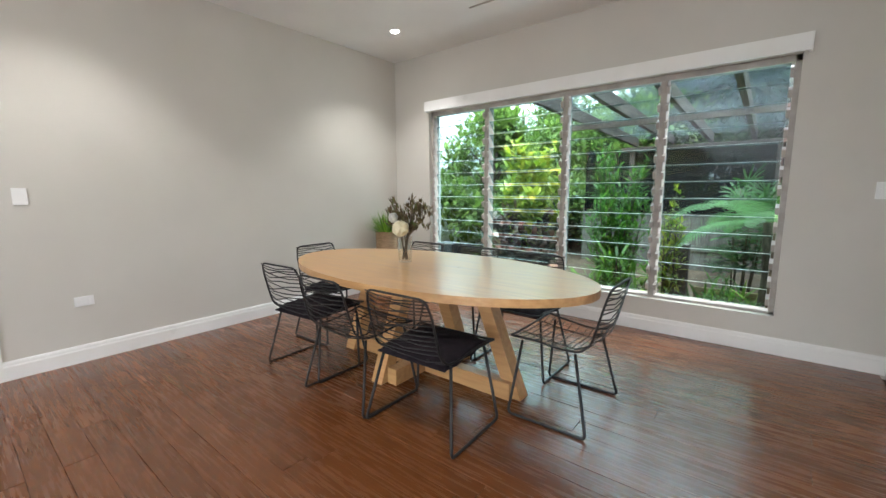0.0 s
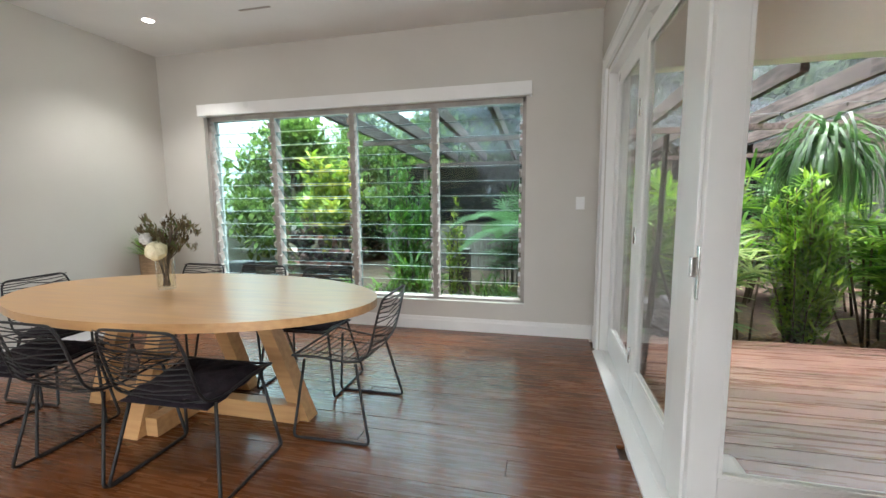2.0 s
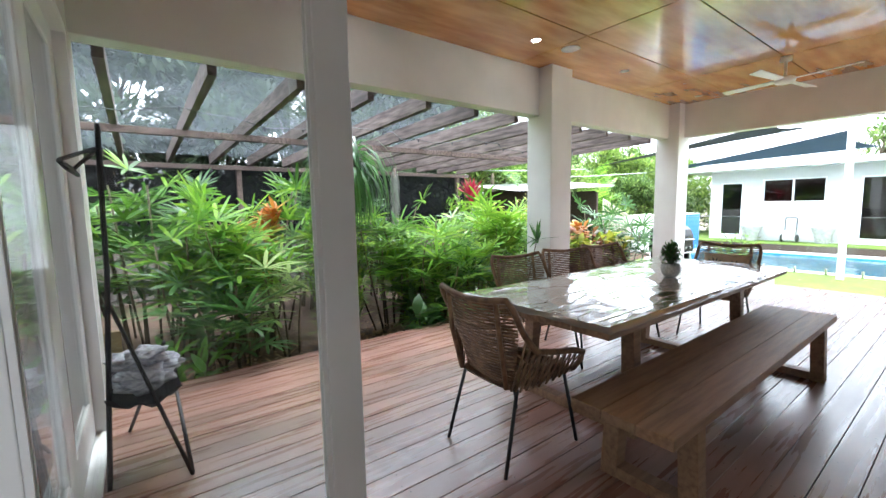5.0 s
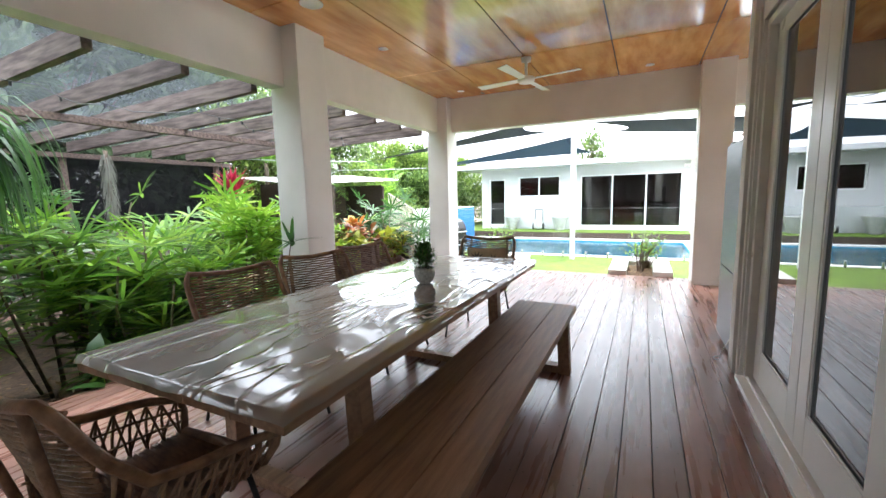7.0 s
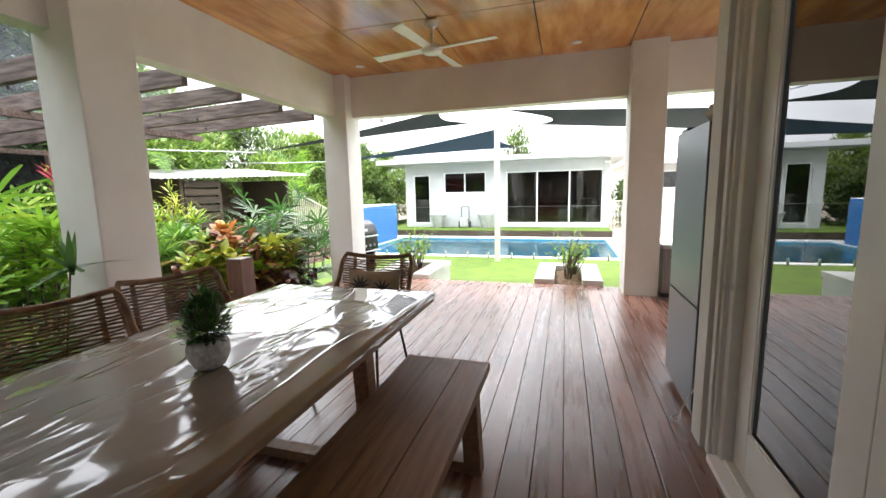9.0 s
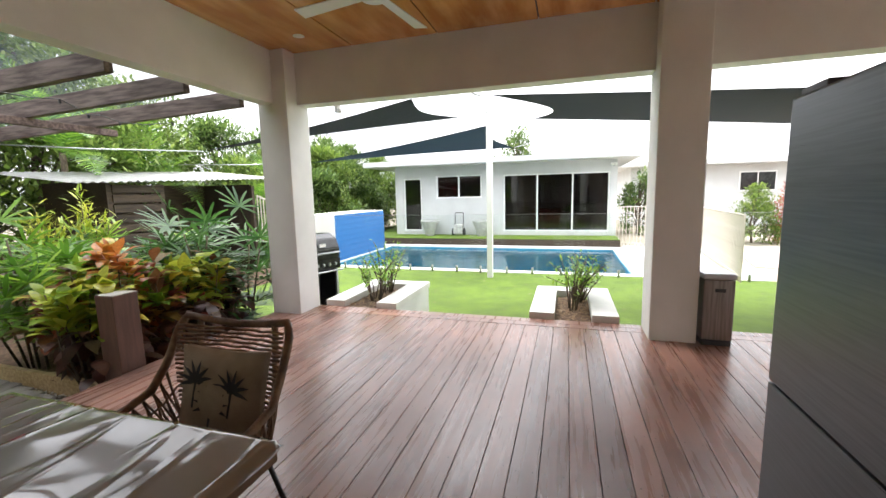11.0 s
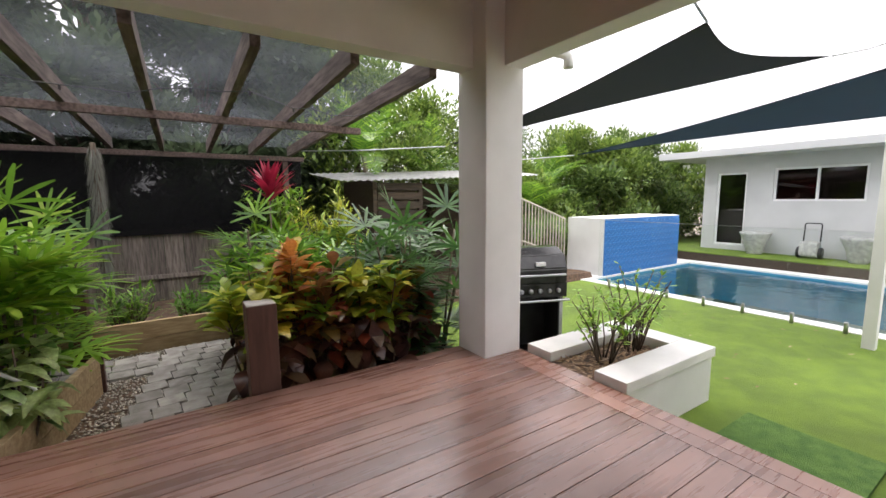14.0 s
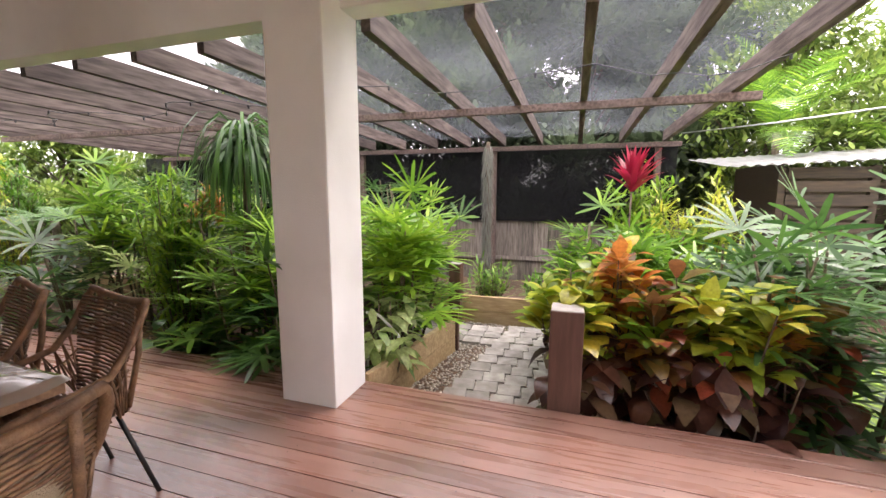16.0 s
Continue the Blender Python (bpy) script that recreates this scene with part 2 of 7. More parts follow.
M["chrome"] = surf("satin_nickel", (0.55, 0.54, 0.52), (0.65, 0.64, 0.62), 0.25, 10, metal=1.0, bump=0)
M["plastic_white"] = surf("white_plastic", (0.80, 0.80, 0.79), (0.84, 0.84, 0.83), 0.35, 5, bump=0.02)
M["plastic_dark"] = surf("dark_plastic", (0.02, 0.02, 0.022), (0.035, 0.035, 0.038), 0.4, 8, bump=0.05)
M["bbq"] = surf("dark_enamel_hood", (0.02, 0.02, 0.02), (0.045, 0.045, 0.045), 0.18, 8, bump=0.02, metal=0.3)
M["turf"] = surf("artificial_turf", (0.098, 0.165, 0.012), (0.148, 0.235, 0.021), 0.85, 3.5, bump=0.8, bscale=180, dirt=0.12, dirt_scale=0.7)
M["coping"] = surf("white_pool_coping", (0.70, 0.69, 0.66), (0.79, 0.78, 0.75), 0.6, 3, bump=0.15, bscale=90, dirt=0.06)
M["pool_tile"] = surf("blue_mosaic_tile", (0.02, 0.13, 0.40), (0.07, 0.26, 0.60), 0.25, 26, bump=0.1, bscale=60, dirt=0.2, dirt_scale=2)
M["shell"] = surf("blue_pool_shell", (0.012, 0.20, 0.34), (0.025, 0.27, 0.42), 0.4, 3, bump=0.0)
M["sail"] = surf("charcoal_shade_sail", (0.022, 0.026, 0.034), (0.034, 0.040, 0.052), 0.7, 3, bump=0.3, bscale=400)
M["sail_blue"] = surf("slate_blue_shade_sail", (0.03, 0.06, 0.09), (0.045, 0.08, 0.115), 0.7, 3, bump=0.3, bscale=400)
M["soil"] = surf("brown_mulch", (0.055, 0.034, 0.022), (0.17, 0.105, 0.065), 0.95, 24, bump=1.0, bscale=50, dirt=0.3)
M["rock"] = surf("garden_rock", (0.15, 0.11, 0.08), (0.34, 0.27, 0.20), 0.9, 8, bump=0.6, bscale=30, each=0.3, island=0.35)
M["pebble"] = surf("pale_pebbles", (0.42, 0.38, 0.32), (0.68, 0.64, 0.56), 0.85, 30, bump=0.4, bscale=80, island=0.3)
M["paver"] = surf("grey_concrete_paver", (0.20, 0.185, 0.165), (0.36, 0.34, 0.31), 0.85, 8, bump=0.4, bscale=60, each=0.2)
M["gravel"] = surf("tan_gravel_ground", (0.33, 0.27, 0.20), (0.52, 0.45, 0.36), 0.95, 20, bump=0.8, bscale=70, dirt=0.15)
M["drive"] = surf("pale_concrete_drive", (0.40, 0.345, 0.275), (0.49, 0.43, 0.355), 0.9, 4, bump=0.2, bscale=60, dirt=0.1)
M["earth"] = surf("garden_earth", (0.06, 0.042, 0.028), (0.15, 0.11, 0.07), 0.95, 5, bump=0.8, bscale=30, dirt=0.3)
M["roof_iron"] = surf("corrugated_roof_sheet", (0.50, 0.50, 0.49), (0.64, 0.64, 0.63), 0.4, 4, metal=0.5, bump=0.05)
M["shed_slat"] = surf("dark_shed_slat", (0.030, 0.020, 0.013), (0.070, 0.046, 0.028), 0.75, 4, stretch=(1, 9, 9), bump=0.3, each=0.25)
M["bark"] = surf("brown_bark", (0.07, 0.05, 0.035), (0.18, 0.14, 0.10), 0.9, 10, stretch=(3, 3, 1), bump=0.7, bscale=25)
M["cane"] = surf("ringed_palm_cane", (0.085, 0.065, 0.035), (0.17, 0.145, 0.085), 0.8, 6, stretch=(1, 1, 6), bump=0.4, bscale=20)
M["ceramic"] = surf("speckled_white_ceramic", (0.42, 0.42, 0.40), (0.66, 0.66, 0.64), 0.5, 60, bump=0.1, bscale=90)
M["towel"] = surf("grey_striped_cloth", (0.25, 0.25, 0.29), (0.58, 0.58, 0.62), 0.95, 22, stretch=(1, 1, 5), bump=0.6, bscale=90)
M["towel_cream"] = surf("cream_cloth", (0.50, 0.46, 0.40), (0.62, 0.58, 0.52), 0.9, 10, bump=0.4, bscale=120)
M["dark_glass"] = surf("dark_interior", (0.03, 0.028, 0.026), (0.06, 0.055, 0.05), 0.6, 2, bump=0)
M["alu"] = surf("white_aluminium_frame", (0.72, 0.73, 0.73), (0.78, 0.79, 0.79), 0.35, 4, bump=0)
M["louvre_clip"] = surf("grey_louvre_gallery", (0.30, 0.27, 0.24), (0.42, 0.385, 0.35), 0.5, 8, bump=0.05)
M["pool_fence"] = surf("cream_pool_fence", (0.52, 0.46, 0.38), (0.60, 0.54, 0.46), 0.5, 6, bump=0.05)
M["glass"] = glass("clear_door_glass")
M["house_glass"] = glass("grey_tinted_house_glass", (0.36, 0.34, 0.35), 0.06)
M["tinted"] = glass("tinted_mirror_glass", (0.10, 0.105, 0.11), 0.24)
M["louvre_edge"] = surf("ground_glass_edge", (0.50, 0.60, 0.58), (0.62, 0.70, 0.68), 0.3, 6, bump=0.02)
M["louvre"] = glass("louvre_glass", (0.60, 0.71, 0.72))
M["fence_glass"] = glass("pool_fence_glass", (0.975, 0.99, 0.985), 0.03)
M["shade"] = mesh_cloth("grey_shade_cloth", (0.10, 0.11, 0.12), 0.70, 0.7)
M["screen"] = mesh_cloth("black_privacy_screen", (0.010, 0.010, 0.011), 0.34)
M["lamp"] = glow("downlight_lens", (1.0, 0.95, 0.85), 14.0)
M["lamp_off"] = surf("unlit_downlight_lens", (0.7, 0.69, 0.66), (0.76, 0.75, 0.72), 0.3, 5, bump=0)
M["house_white"] = surf("white_painted_house", (0.52, 0.53, 0.53), (0.57, 0.58, 0.58), 0.7, 1, bump=0.1, bscale=60, dirt=0.04)
M["stone_pot"] = surf("grey_stone_pot", (0.34, 0.34, 0.33), (0.52, 0.52, 0.50), 0.9, 14, bump=0.8, bscale=20)
M["rattan_pot"] = surf("woven_timber_basket", (0.20, 0.12, 0.06), (0.32, 0.20, 0.11), 0.7, 20, stretch=(1, 1, 8), bump=0.4, bscale=40)
M["red_curtain"] = surf("rust_red_curtain", (0.19, 0.045, 0.02), (0.26, 0.07, 0.035), 0.8, 3, bump=0.1)
M["rug"] = surf("green_turf_mat", (0.055, 0.13, 0.018), (0.10, 0.20, 0.035), 0.95, 12, bump=1.0, bscale=140)
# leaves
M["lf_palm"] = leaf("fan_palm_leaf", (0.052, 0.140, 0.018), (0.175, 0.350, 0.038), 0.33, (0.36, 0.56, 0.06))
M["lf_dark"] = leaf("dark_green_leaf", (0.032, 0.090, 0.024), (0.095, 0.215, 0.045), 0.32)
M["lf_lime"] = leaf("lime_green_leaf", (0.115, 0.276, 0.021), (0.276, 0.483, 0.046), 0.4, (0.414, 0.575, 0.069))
M["lf_yellow"] = leaf("yellow_green_leaf", (0.172, 0.299, 0.025), (0.483, 0.529, 0.057), 0.4, (0.620, 0.575, 0.081))
M["lf_bamboo"] = leaf("bamboo_leaf", (0.063, 0.175, 0.020), (0.168, 0.364, 0.035), 0.4)
M["lf_croton"] = leaf("croton_leaf", (0.33, 0.060, 0.035), (0.10, 0.085, 0.024), 0.3, (0.44, 0.24, 0.05), 0.2)
M["lf_croton_o"] = leaf("orange_croton_leaf", (0.483, 0.138, 0.034), (0.575, 0.265, 0.057), 0.3, (0.620, 0.506, 0.069), 0.2)
M["lf_croton_g"] = leaf("green_croton_leaf", (0.16, 0.27, 0.022), (0.42, 0.46, 0.05), 0.3, (0.60, 0.44, 0.05), 0.2)
M["lf_maroon"] = leaf("dark_maroon_leaf", (0.046, 0.018, 0.018), (0.145, 0.062, 0.040), 0.3, (0.144, 0.120, 0.056), 0.1)
M["lf_red"] = leaf("crimson_leaf", (0.253, 0.011, 0.032), (0.529, 0.032, 0.081), 0.35)
M["lf_var"] = leaf("variegated_leaf", (0.34, 0.46, 0.15), (0.50, 0.60, 0.27), 0.35, (0.10, 0.24, 0.046), 0.3)
M["lf_tree"] = leaf("tree_leaf", (0.052, 0.098, 0.025), (0.138, 0.218, 0.052), 0.5, (0.253, 0.345, 0.092))
M["lf_tree_b"] = leaf("bright_tree_leaf", (0.085, 0.145, 0.028), (0.19, 0.285, 0.055), 0.5, (0.31, 0.40, 0.09))
M["lf_pine"] = leaf("grey_green_tree_leaf", (0.046, 0.072, 0.036), (0.104, 0.143, 0.072), 0.6)
M["lf_fern"] = leaf("tree_fern_leaf", (0.115, 0.253, 0.081), (0.230, 0.391, 0.149), 0.5)
M["lf_dry"] = leaf("dried_flower_leaf", (0.090, 0.062, 0.034), (0.20, 0.155, 0.072), 0.7, (0.105, 0.145, 0.050))
M["lf_redbush"] = leaf("red_tipped_bush_leaf", (0.299, 0.063, 0.046), (0.460, 0.127, 0.081), 0.5, (0.230, 0.207, 0.069))
M["lf_litter"] = leaf("fallen_leaf", (0.156, 0.090, 0.048), (0.336, 0.216, 0.120), 0.8, (0.432, 0.324, 0.216), trans=0.0)
M["moss"] = leaf("grey_hanging_moss", (0.17, 0.17, 0.14), (0.30, 0.30, 0.26), 0.9)


def clear_film():
    """Clear plastic sheet pulled over timber: glossy, with creases."""
    m, n, l, p = nodes_of("clear_plastic_film")
    p.inputs["Base Color"].default_value = (0.25, 0.205, 0.17, 1)
    p.inputs["Roughness"].default_value = 0.16
    p.inputs["Coat Weight"].default_value, p.inputs["Coat Roughness"].default_value = 1.0, 0.05
    co, mp, wv, no, bp, sub = n.new("ShaderNodeTexCoord"), n.new("ShaderNodeMapping"), n.new("ShaderNodeTexNoise"), n.new("ShaderNodeTexNoise"), n.new("ShaderNodeBump"), n.new("ShaderNodeMath")
    mp.inputs["Scale"].default_value = (0.7, 2.6, 1.0)
    l.new(co.outputs["Object"], mp.inputs["Vector"])
    l.new(mp.outputs["Vector"], wv.inputs["Vector"])
    wv.inputs["Scale"].default_value, wv.inputs["Detail"].default_value, wv.inputs["Distortion"].default_value = 1.9, 2.0, 0.7
    ab = n.new("ShaderNodeMath")
    sub.operation, sub.inputs[1].default_value = "SUBTRACT", 0.5
    ab.operation = "ABSOLUTE"
    l.new(wv.outputs["Fac"], sub.inputs[0])
    l.new(sub.outputs[0], ab.inputs[0])
    mr = n.new("ShaderNodeMapRange")
    mr.inputs["From Max"].default_value = 0.035
    mr.inputs["To Min"].default_value, mr.inputs["To Max"].default_value = 1.0, 0.0
    l.new(ab.outputs[0], mr.inputs["Value"])
    bp.inputs["Strength"].default_value, bp.inputs["Distance"].default_value = 0.24, 0.005
    l.new(mr.outputs[0], bp.inputs["Height"])
    l.new(bp.outputs["Normal"], p.inputs["Normal"])
    l.new(bp.outputs["Normal"], p.inputs["Coat Normal"])
    return m


M["film"] = clear_film()


def water():
    m, n, l, p = nodes_of("pool_water")
    n.remove(p)
    tr, gl, mx, no, bp, co = n.new("ShaderNodeBsdfTransparent"), n.new("ShaderNodeBsdfGlossy"), n.new("ShaderNodeMixShader"), n.new("ShaderNodeTexNoise"), n.new("ShaderNodeBump"), n.new("ShaderNodeTexCoord")
    tr.inputs["Color"].default_value = (0.55, 0.84, 0.92, 1)
    gl.inputs["Roughness"].default_value = 0.03
    no.inputs["Scale"].default_value, no.inputs["Detail"].default_value = 5.0, 3.0
    l.new(co.outputs["Object"], no.inputs["Vector"])
    bp.inputs["Strength"].default_value, bp.inputs["Distance"].default_value = 0.5, 0.03
    l.new(no.outputs["Fac"], bp.inputs["Height"])
    l.new(bp.outputs["Normal"], gl.inputs["Normal"])
    l.new(edge_gloss(n, l, 0.03, bp.outputs["Normal"]), mx.inputs[0])
    l.new(tr.outputs[0], mx.inputs[1])
    l.new(gl.outputs[0], mx.inputs[2])
    l.new(mx.outputs[0], n["Material Output"].inputs["Surface"])
    return m


M["water"] = water()


# ---- builders ----
def box(bm, x0, y0, z0, x1, y1, z1, bevel=0.0):
    """A box between two corners, its edges rounded by bevel."""
    r = bmesh.ops.create_cube(bm, size=1.0)
    v = r["verts"]
    for q in v:
        q.co = Vector(((x0 + x1) / 2 + q.co.x * (x1 - x0), (y0 + y1) / 2 + q.co.y * (y1 - y0), (z0 + z1) / 2 + q.co.z * (z1 - z0)))
    if bevel:
        bmesh.ops.bevel(bm, geom=list({e for q in v for e in q.link_edges}), offset=bevel, segments=2, affect="EDGES", profile=0.6)
    return v


def tube(bm, pts, r, n=6, closed=False, taper=None):
    """A round bar along a line of points."""
    pts = [Vector(p) for p in pts]
    rings, last = [], None
    for i, p in enumerate(pts):
        a = pts[i - 1] if (i > 0 or closed) else p
        b = pts[(i + 1) % len(pts)] if (i < len(pts) - 1 or closed) else p
        d = (b - a).normalized()
        if last is None:
            up = Vector((0, 0, 1)) if abs(d.z) < 0.9 else Vector((1, 0, 0))
            s = d.cross(up).normalized()
        else:
            s = (last - d * last.dot(d)).normalized()
        last, u = s, d.cross(s)
        rr = r if taper is None else r + (taper - r) * i / max(1, len(pts) - 1)
        rings.append([bm.verts.new(p + (s * math.cos(2 * math.pi * k / n) + u * math.sin(2 * math.pi * k / n)) * rr) for k in range(n)])
    m = len(rings)
    for i in range(m if closed else m - 1):
        for k in range(n):
            f = bm.faces.new((rings[i][k], rings[i][(k + 1) % n], rings[(i + 1) % m][(k + 1) % n], rings[(i + 1) % m][k]))
            f.smooth = True
    if not closed:
        bm.faces.new(list(reversed(rings[0])))
        bm.faces.new(rings[-1])


def lathe(bm, profile, n=24, cx=0, cy=0):
    """A turned body from (radius, z) pairs."""
    rings = [[bm.verts.new((cx + r * math.cos(2 * math.pi * k / n), cy + r * math.sin(2 * math.pi * k / n), z)) for k in range(n)] for r, z in profile]
    for a, b in zip(rings, rings[1:]):
        for k in range(n):
            bm.faces.new((a[k], a[(k + 1) % n], b[(k + 1) % n], b[k])).smooth = True
    bm.faces.new(list(reversed(rings[0])))
    bm.faces.new(rings[-1])


def prism(bm, outline, z0, z1, bevel=0.0):
    """An upright slab over an outline of (x, y) points."""
    lo = [bm.verts.new((x, y, z0)) for x, y in outline]
    hi = [bm.verts.new((x, y, z1)) for x, y in outline]
    bm.faces.new(list(reversed(lo)))
    bm.faces.new(hi)
    for i in range(len(lo)):
        j = (i + 1) % len(lo)
        bm.faces.new((lo[i], lo[j], hi[j], hi[i]))
    if bevel:
        ed = [e for e in bm.edges if all(q in hi for q in e.verts) or all(q in lo for q in e.verts)]
        bmesh.ops.bevel(bm, geom=ed, offset=bevel, segments=2, affect="EDGES", profile=0.6)


def arc(pts, r=0.03, steps=4):
    """The same line with its inner corners rounded."""
    pts = [Vector(p) for p in pts]
    out = [pts[0]]
    for a, b, c in zip(pts, pts[1:], pts[2:]):
        u, v = (a - b), (c - b)
        k = min(r, u.length * 0.45, v.length * 0.45)
        p, q = b + u.normalized() * k, b + v.normalized() * k
        for i in range(steps + 1):
            s = i / steps
            out.append((1 - s) ** 2 * p + 2 * s * (1 - s) * b + s * s * q)
    out.append(pts[-1])
    return out


def turned(bm, m):
    bmesh.ops.transform(bm, matrix=m, verts=bm.verts)
    return bm


def thing(name, label, category, m=None, group="", kind=""):
    ob = tagged(new(name), label, category, group, kind)
    ob.empty_display_size = 0.1
    if m is not None:
        ob.matrix_world = m
    return ob


def mesh_of(name, bm, material):
    me = bpy.data.meshes.new(name)
    bmesh.ops.recalc_face_normals(bm, faces=bm.faces)
    bm.to_mesh(me)
    bm.free()
    me.materials.append(material)
    return me


def part(name, bm, material, parent, label=""):
    ob = new(name, mesh_of(name, bm, material))
    ob.parent = parent
    return tagged(ob, label)


def solid(name, boxes, material, label="", category="", kind="structure", bevel=0.0, parent=None):
    """One mesh of some boxes."""
    bm = bmesh.new()
    for b in boxes:
        box(bm, *b, bevel)
    ob = new(name, mesh_of(name, bm, material))
    if parent:
        ob.parent = parent
    return tagged(ob, label, category, "", kind if not parent else "")


def plain(name, bm, material, label, category, m=None, group="", kind=""):
    ob = tagged(new(name, mesh_of(name, bm, material)), label, category, group, kind)
    if m is not None:
        ob.matrix_world = m
    return ob


# ---- the large structure ----
CEIL = 2.93
# dining room
solid("wall_west", [(-4.2, 0.17, -0.05, -4.0, 4.2, CEIL)], M["wall"], "warm grey painted plaster wall", "wall")
solid("wall_west_far", [(-4.2, -4.6, -0.05, -4.0, -0.85, CEIL), (-4.2, -0.85, 2.1, -4.0, 0.17, CEIL)], M["wall"], "warm grey painted plaster wall", "wall")
solid("wall_hall", [(-5.6, -1.3, -0.05, -5.4, 0.6, CEIL), (-5.4, -1.5, -0.05, -4.2, -1.3, CEIL), (-5.4, 0.4, -0.05, -4.2, 0.6, CEIL)], M["wall"], "grey painted hallway wall", "wall")
WX0, WX1, WZ0, WZ1 = -3.43, 0.10, 0.29, 2.25
solid("wall_north", [(-4.0, 4.0, -0.5, WX0, 4.2, CEIL), (WX1, 4.0, -0.5, 0.73, 4.2, CEIL), (WX0, 4.0, -0.5, WX1, 4.2, WZ0), (WX0, 4.0, WZ1, WX1, 4.2, CEIL)], M["wall"], "warm grey painted wall round a wide louvre window", "wall")
solid("wall_north_outside", [(-4.2, 4.2, -0.5, WX0, 4.235, 3.0), (WX1, 4.2, -0.5, 0.88, 4.235, 3.0), (WX0, 4.2, -0.5, WX1, 4.235, WZ0), (WX0, 4.2, WZ1, WX1, 4.235, 3.0)], M["white_render"], "white rendered outside wall", "wall")
BY0, BY1, BZ = 0.20, 3.66, 2.33
solid("wall_east", [(0.73, BY1, -0.05, 0.88, 4.2, CEIL), (0.73, BY0, BZ, 0.88, BY1, CEIL), (0.73, -0.05, -0.05, 0.88, BY0, CEIL)], M["wall"], "painted wall over the folding doors", "wall")
solid("wall_living_south", [(-4.2, -4.8, -0.05, -2.5, -4.6, CEIL), (1.5, -4.8, -0.05, 5.65, -4.6, CEIL), (-2.5, -4.8, 2.4, 1.5, -4.6, CEIL), (-2.5, -4.8, -0.05, 1.5, -4.6, 0.6)], M["wall"], "grey painted wall", "wall")
solid("wall_living_east", [(5.45, -4.6, -0.05, 5.65, -0.05, CEIL)], M["white_render"], "white rendered wall", "wall")
DCEIL = 2.985
solid("wall_south_deck", [(0.88, -0.05, BZ, 5.50, 0.13, CEIL), (0.88, -0.05, -0.05, 1.27, 0.13, BZ), (0.88, -0.05, CEIL, 5.50, 0.13, DCEIL + 0.03), (5.50, -0.05, -0.05, 5.64, 0.170, DCEIL + 0.03)], M["white_render"], "white wall with glazed doors onto the deck", "wall")
solid("floor_base", [(-5.6, -4.8, -0.3, 0.80, 4.2, -0.03), (0.80, -4.8, -0.3, 5.65, 0.10, -0.03)], M["soil"], "concrete slab under the floor boards", "floor")
solid("ceiling_dining", [(-5.6, -4.8, CEIL, 0.88, 4.2, 3.05), (0.88, -4.8, CEIL, 5.65, -0.05, 3.05)], M["ceiling"], "flat white painted ceiling", "ceiling")
# unseen slab over all the ceilings, added to keep the sky's light out
solid("roof_slab", [(-6.0, -5.6, 3.06, 9.3, 4.45, 3.2)], M["white_render"], "unseen flat slab over the ceilings that blocks the sky", "roof")


def skirting(name, pts, out):
    """A moulded skirting board along a straight stretch; out: the way into the room."""
    bm = bmesh.new()
    a, b = Vector((*pts[0], 0)), Vector((*pts[1], 0))
    o = Vector((*out, 0))
    prof = [(0.0, 0.0), (0.016, 0.0), (0.016, 0.095), (0.012, 0.105), (0.012, 0.120), (0.007, 0.132), (0.0, 0.134)]
    ra, rb = [[bm.verts.new(p + o * d + Vector((0, 0, z))) for d, z in prof] for p in (a, b)]
    for i in range(len(prof)):
        j = (i + 1) % len(prof)
        bm.faces.new((ra[i], ra[j], rb[j], rb[i]))
    bm.faces.new(ra)
    bm.faces.new(list(reversed(rb)))
    return plain(name, bm, M["trim"], "white moulded skirting board", "skirting", kind="structure")


skirting("baseboard", ((-4.0, 0.17), (-4.0, 4.0)), (1, 0))
skirting("baseboard", ((-4.0, 4.0), (0.73, 4.0)), (0, -1))
skirting("baseboard", ((0.73, 4.0), (0.73, 3.77)), (-1, 0))
solid("door_jamb_hall", [(-4.22, 0.155, 0, -3.985, 0.185, 2.1), (-4.22, 0.10, 0, -4.19, 0.17, 2.1)], M["trim"], "white door jamb at the end of the wall", "door frame")

# window: reveal lining, frame, mullions, glass blades with their clips, pelmet
win = thing("window_1", "wide louvre window with four bays of glass blades", "window", kind="structure")
solid("window_lining", [(WX0, 3.995, WZ0 - 0.01, WX1, 4.05, WZ0 + 0.012), (WX1 - 0.012, 3.996, WZ0 + 0.012, WX1, 4.05, WZ1), (WX0, 3.996, WZ0 + 0.012, WX0 + 0.012, 4.05, WZ1)], M["wall"], parent=win)
solid("window_frame", [(WX0, 4.05, WZ0, WX1, 4.15, WZ0 + 0.035), (WX0, 4.05, WZ1 - 0.05, WX1, 4.15, WZ1), (WX0, 4.05, WZ0, WX0 + 0.05, 4.15, WZ1), (WX1 - 0.05, 4.05, WZ0, WX1, 4.15, WZ1)], M["louvre_clip"], parent=win, bevel=0.004)
bays = [WX0 + 0.03, -2.60, -1.675, -0.80, WX1 - 0.03]
for x in bays[1:4]:
    solid("mullion", [(x - 0.027, 4.05, WZ0 + 0.03, x + 0.027, 4.16, WZ1 - 0.05)], M["louvre_clip"], parent=win, bevel=0.004)
N_BLADE = 13
pitch = (WZ1 - WZ0 - 0.1) / N_BLADE
bm = bmesh.new()
box(bm, -0.012, -0.045, -0.03, 0.012, 0.03, 0.03, 0.004)
turned(bm, pose(0, 0, 0, 24))
clip_mesh = mesh_of("louvre_clip", bm, M["louvre_clip"])
